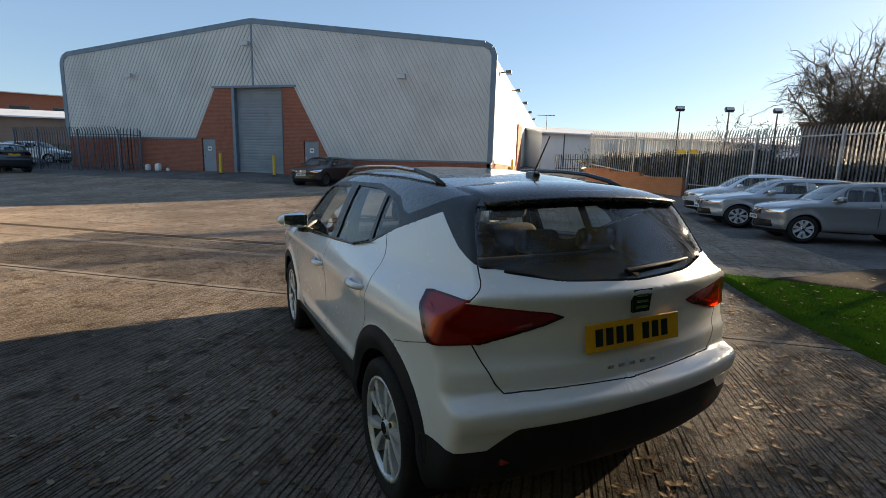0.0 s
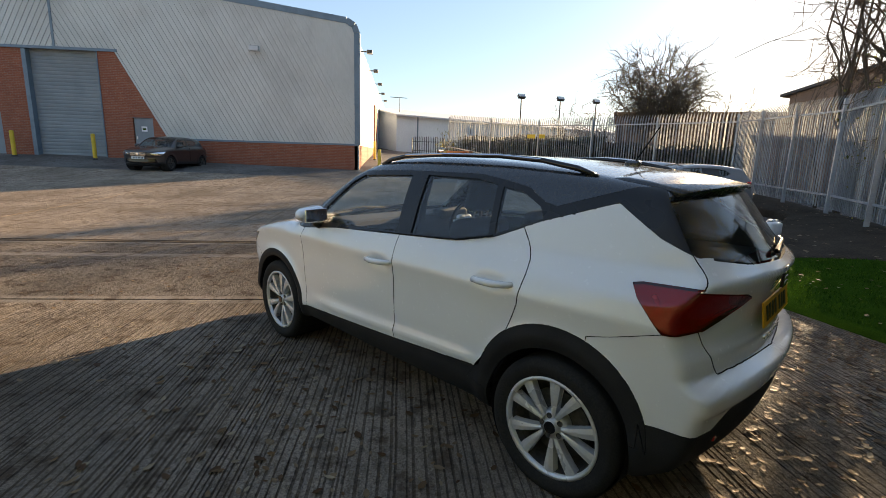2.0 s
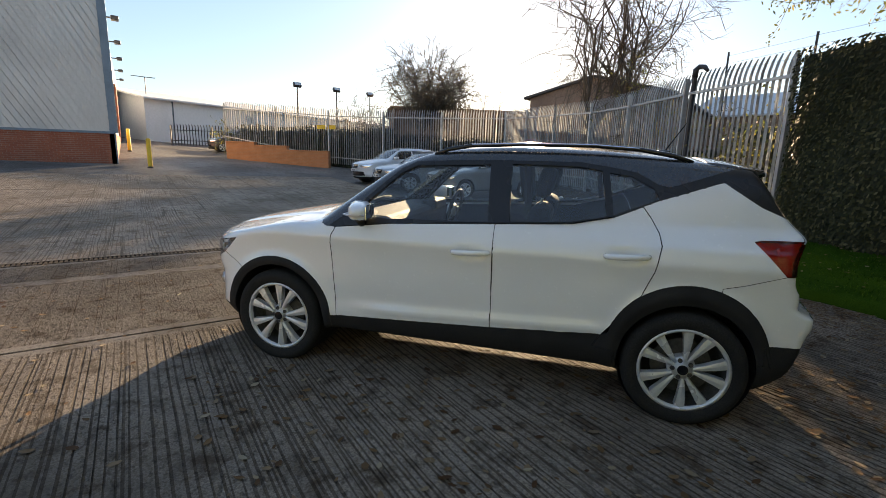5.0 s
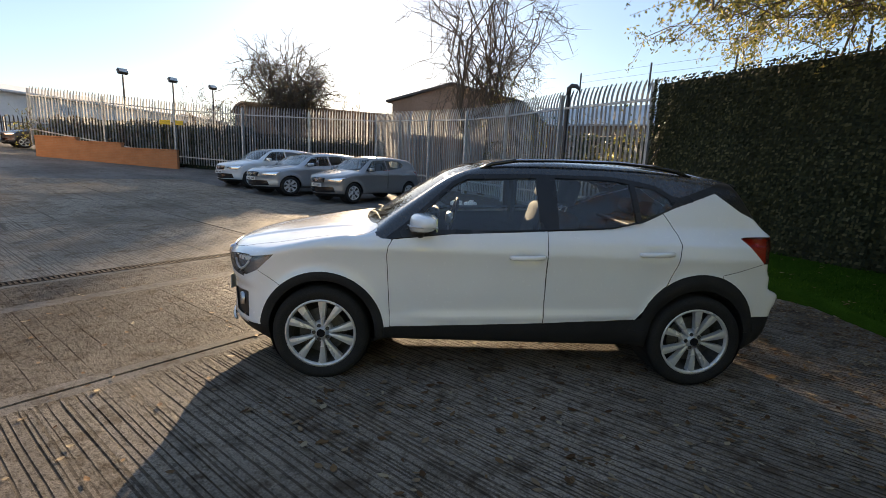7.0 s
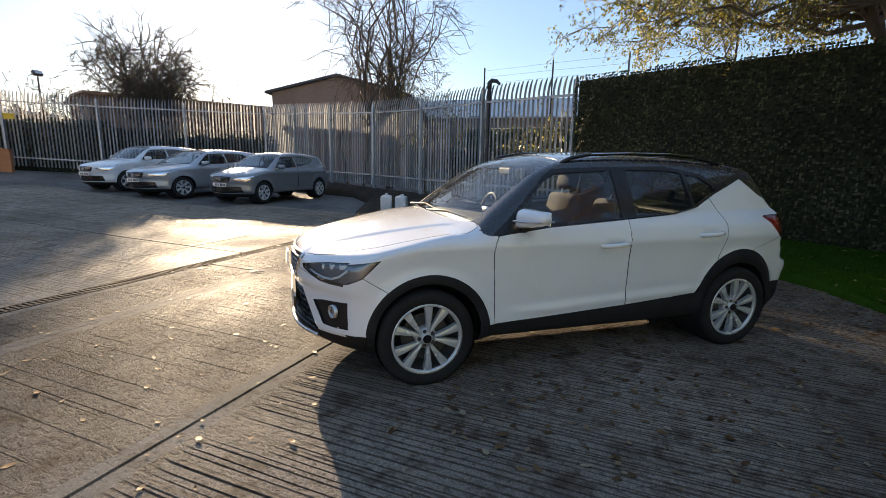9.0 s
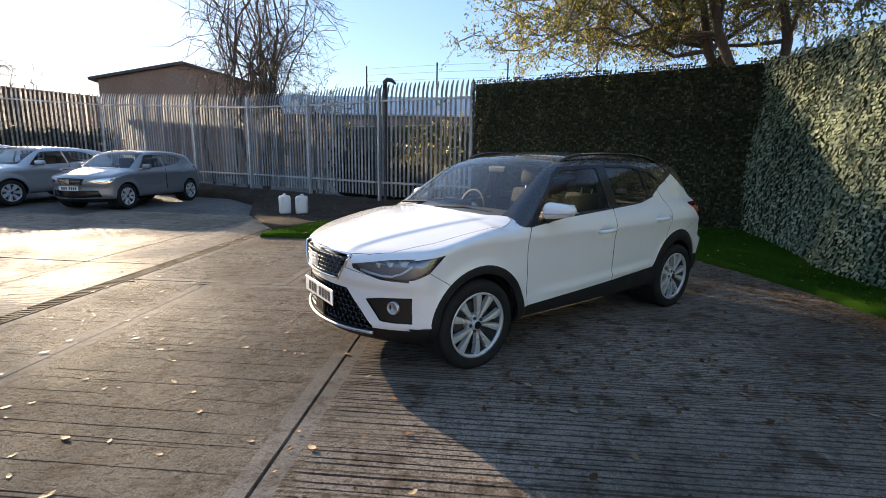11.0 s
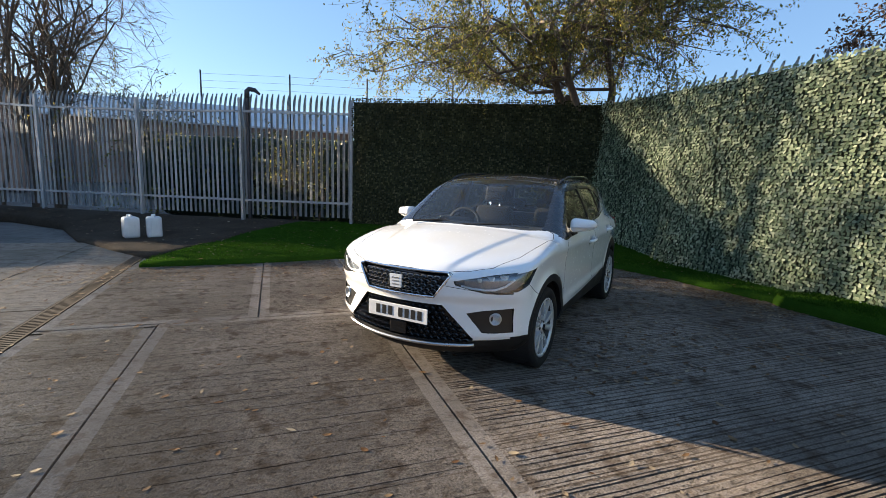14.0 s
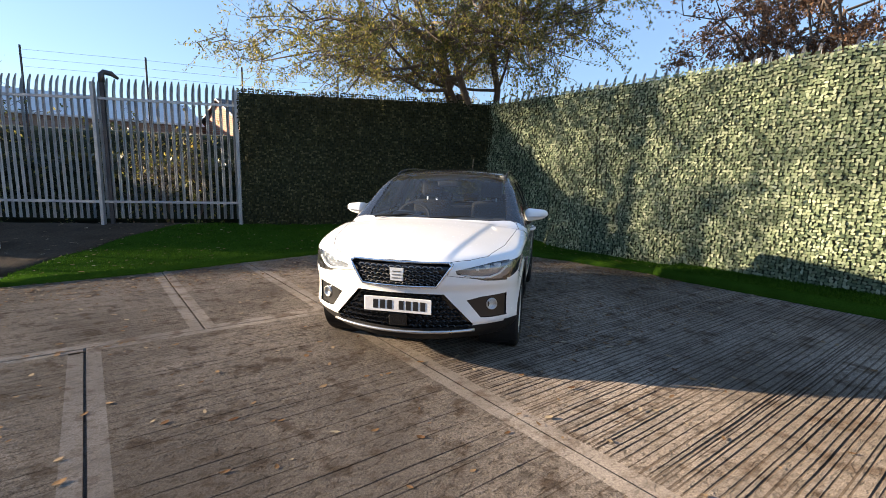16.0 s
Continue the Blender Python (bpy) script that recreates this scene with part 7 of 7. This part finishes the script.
def parked_car(name, label, body_m, x, y, heading, scale=(1, 1, 1), rim=None, spokes=5, plate=None, roof=None):
    """heading: the direction in which the nose points, degrees from +x."""
    v, t, names, vn = PARKED
    car = thing(name, label, "car", pose(x, y, level(x, y), 0, 0, heading + 180) @ Matrix.Diagonal((*scale, 1)), "parked cars")

    def made(nm, mtl, lab="", **kw):
        return part(nm, panel_mesh(nm, v, t[names == nm], vn, both=True, **kw), mtl, car, lab)
    body = made("body", body_m, rim=0.02, gap=0.003)
    made("lower_trim", TRIM_PLASTIC, gap=0.0)
    for nm in ("windscreen", "rear_screen"):
        made(nm, GLASS_DARK, sink=0.006, rim=0, gap=0)
    for flip in (False, True):
        for nm, mtl, lab, sk in (("front_window", GLASS_DARK, "", 0.006), ("rear_window", GLASS_DARK, "", 0.006), ("front_lamp", CHROME, "bright headlamp", 0.004), ("tail_lamp", RED_LENS, "red tail lamp", -0.003)):
            part(nm, panel_mesh(nm, v, t[names == nm], vn, flip=flip, sink=sk, rim=0.0 if sk > 0 else 0.02, gap=0.002), mtl, car, lab)
    made("grille", GLOSS_BLACK, sink=0.012, rim=0, gap=0)
    made("lower_grille", GLOSS_BLACK, sink=0.012, rim=0, gap=0)
    for k in range(4):
        part("grille_bar", box_bm(-0.832, -0.815, -0.30, 0.30, 0.655 + k * 0.035, 0.662 + k * 0.035), CHROME, car)
    pl = part("number_plate", soft_box(-0.846, -0.838, -0.26, 0.26, 0.50, 0.61, 0.002, 1), WHITE_PLATE, car, "white number plate")
    for k in range(7):
        y0 = -0.215 + k * 0.055 + (0.035 if k > 3 else 0)
        part("plate_bar", box_bm(-0.8485, -0.8465, y0, y0 + 0.036, 0.522, 0.588), PLATE_INK, pl)
    part("rear_plate", soft_box(3.165, 3.178, -0.26, 0.26, 0.85, 0.96, 0.002, 1), AMBER_PLATE, car, "yellow number plate")
    part("badge", lathe_bm([(0.001, -0.01), (0.05, -0.01), (0.055, 0.0)], 20, pose(-0.845, 0, 0.72, 0, 0, -90)), CHROME, car)
    part("cabin", soft_box(0.45, 2.5, -0.66, 0.66, 0.3, 1.0, 0.08), CABIN_TRIM, car)
    for sy in (-0.36, 0.36):
        part("seat", soft_box(1.45, 1.62, sy - 0.2, sy + 0.2, 0.9, 1.3, 0.05), SEAT_CLOTH, car)
    for sg in (-1, 1):
        part("door_mirror", soft_box(-0.07, 0.08, -0.1, 0.1, -0.06, 0.07, 0.045), body_m, car, "", True, pose(0.665, sg * 0.94, 1.08, 0, 0, sg * -10))
        part("seam", box_bm(1.487, 1.495, min(sg * 0.84, sg * 0.882), max(sg * 0.84, sg * 0.882), 0.45, 1.0), TRIM_PLASTIC, car)
        for xx in (1.36, 2.2):
            part("door_handle", soft_box(xx - 0.1, xx + 0.1, sg * 0.89 - 0.012, sg * 0.89 + 0.012, 0.88, 0.91, 0.01), body_m, car)
        for wx in (0.0, 2.566):
            wheel(car, wx, sg * 0.77, 0.325, 0.222, spokes, rim or ALLOY, sg)
            part("wheel_housing", lathe_bm([(0.36, -0.12), (0.36, 0.16), (0.05, 0.18)], 24, pose(wx, sg * 0.70, 0.34) @ Matrix.Diagonal((1, -sg, 1, 1))), TRIM_PLASTIC, car)
    return car


HEAD = 178.0
parked_car("grey_hatchback", "dark silver-grey hatchback parked nose out by the fence", GREY, 5.6, 13.65, HEAD, (0.95, 0.97, 0.95), ALLOY, 8)
parked_car("silver_estate_car", "silver estate car with bright alloys parked in the row", SILVER, 5.05, 16.25, HEAD, (1.1, 1.03, 0.94), ALLOY, 7)
parked_car("pearl_hatchback", "pearl white hatchback parked in the row", PEARL, 5.15, 18.8, HEAD, (0.98, 0.98, 0.95), ALLOY, 5)
parked_car("black_hatchback", "black hatchback parked before the warehouse wall", BLACK, -11.85, 21.1, -96, (0.97, 1.0, 0.94), ALLOY_DARK, 5)
parked_car("dark_blue_suv", "dark blue-grey off-road car by the gates", NAVY, -33.6, 21.6, 165, (1.06, 1.03, 1.08), ALLOY, 5)
parked_car("silver_hatchback", "silver hatchback behind the gates", SILVER, -33.5, 25.5, 20, (1, 1, 0.95))
parked_car("dark_saloon", "dark blue car beyond the planter wall", NAVY, 2.0, 36.0, 180, (1, 1, 0.95))
parked_car("white_car", "white car parked beyond the warehouse corner", PEARL, -4.0, 52.0, -80, (1, 1, 1))

# ---- concrete bays, drain and joints ----
def bay(parent, x0, x1, y0, y1, ribs=""):
    """A slab with trowelled margins and chamfered, chipped edges. ribs: 'dense' or 'sparse' tamping grooves along y, cut into the slab."""
    g, mg = 0.009, 0.095
    x0, x1, y0, y1 = x0 + g, x1 - g, y0 + g, y1 - g
    dz = random.uniform(-0.003, 0.003)
    n = max(1, round((y1 - y0 - 2 * mg) / (0.14 if ribs else 1.5)))
    ys = [y0, y0 + mg] + [y0 + mg + (y1 - y0 - 2 * mg) * k / n for k in range(1, n)] + [y1 - mg, y1]
    cols = [(x0, 0.0, 1), (x0 + mg, 0.0, 1)]   # x, depth, what lies to the left of it: 0 slab, 1 margin, 2 groove
    if ribs:
        x = x0 + mg + 0.02
        while x < x1 - mg - 0.12:
            wide, gap = (random.uniform(0.009, 0.048), random.uniform(0.007, 0.017)) if ribs == "dense" else (random.uniform(0.02, 0.22), random.uniform(0.006, 0.011))
            deep = random.uniform(0.0015, 0.0065) * (1.0 if ribs == "dense" else 0.6)
            x += wide
            cols += [(x, 0.0, 0), (x + gap * 0.35, deep, 2), (x + gap * 0.7, deep, 2), (x + gap, 0.0, 2)]
            x += gap
    cols += [(x1 - mg, 0.0, 0), (x1, 0.0, 1)]
    w = len(cols)
    verts, faces, slot = [], [], []
    for j, y in enumerate(ys):
        rim = j in (0, 1, len(ys) - 2, len(ys) - 1)
        for i, (x, deep, _) in enumerate(cols):
            if rim or i < 2 or i > w - 3:
                verts.append((x, y, level(x, y) + dz))
                continue
            worn = min(1.25, max(0.0, 0.6 + 1.2 * noise.noise((x * 2.1, y * 0.55, y0)) + 1.1 * noise.noise((x * 9, y * 1.4, y0 + 5))))
            wob = 0.006 * noise.noise((x * 7, y * 1.9, 3.0))
            verts.append((x + wob, y, level(x, y) + dz - deep * worn + 0.0022 * noise.noise((x * 31, y * 3.3, 7.0))))
    for j in range(len(ys) - 1):
        for i in range(w - 1):
            faces.append((j * w + i, j * w + i + 1, (j + 1) * w + i + 1, (j + 1) * w + i))
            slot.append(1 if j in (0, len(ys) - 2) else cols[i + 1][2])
    b, last = len(verts), len(ys) - 1
    ring = list(range(w)) + [w * j + w - 1 for j in range(1, last + 1)] + [w * last + k for k in range(w - 2, -1, -1)] + [w * j for j in range(last - 1, 0, -1)]
    verts += [(verts[i][0], verts[i][1], verts[i][2] - 0.05) for i in ring]
    for k in range(len(ring)):
        k2 = (k + 1) % len(ring)
        faces.append((ring[k2], ring[k], b + k, b + k2))
        slot.append(1)
    me = bpy.data.meshes.new("slab")
    me.from_pydata(verts, [], faces)
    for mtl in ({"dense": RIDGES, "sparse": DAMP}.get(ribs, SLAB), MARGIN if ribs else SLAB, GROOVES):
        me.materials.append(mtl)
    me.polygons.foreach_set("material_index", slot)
    part("slab", me, None, parent)


CAST_IRON = speckled("dirty_cast_iron", (0.05, 0.042, 0.035), (0.085, 0.07, 0.058), 30, 0.92, 0, 2, 0.4)
CAST_IRON.node_tree.nodes["Principled BSDF"].inputs["Specular IOR Level"].default_value = 0.05


def concrete_yard():
    y = tagged(new("pavement"), "ribbed concrete bays with trowelled margins and dark joints", "pavement", kind="structure")
    cols = [-36, -27, -18, -9.6]
    bands = [(-3.2, -0.72), (-0.72, 4.97), (4.97, 7.06), (7.06, 8.03), (8.22, 9.25), (9.25, 13.0), (13.0, 17.2), (17.2, 21.0)]
    for y0, y1 in bands:
        for x0, x1 in zip(cols, cols[1:]):
            bay(y, x0, x1, y0, y1)
        if y1 < 5:
            bay(y, -9.6, 4.2, y0, y1, "dense" if y1 > 0 else "")
        elif (y0, y1) == (4.97, 7.06):
            bay(y, -9.6, -0.55, y0, y1, "sparse")
            bay(y, -0.55, 3.2, 4.97, 6.18, "sparse")
        elif (y0, y1) == (7.06, 8.03):
            bay(y, -9.6, -0.55, y0, y1, "sparse")
            bay(y, -0.55, 3.4, 6.18, 8.03, "sparse")
        else:
            bay(y, -9.6, 0.2, y0, y1)
            bay(y, 0.2, 5.2 if y0 < 10 else 4.2, y0, y1)
    d = tagged(new("drain_channel"), "slotted dark iron drain channel across the concrete", "drain", kind="structure")
    part("channel", box_bm(-36, 4.6, 8.04, 8.21, -0.08, -0.02), CAST_IRON, d)
    bm = bmesh.new()
    for i in range(420):
        x = -16 + i * 0.05
        add_box(bm, x, x + 0.028, 8.055, 8.195, -0.02, 0.0)
    tagged(part("grating", bm, CAST_IRON, d), kind="stuff")
    for yy in (8.035, 8.195):
        part("channel_edge", box_bm(-36, 4.6, yy, yy + 0.02, -0.04, 0.002), CAST_IRON, d)


concrete_yard()
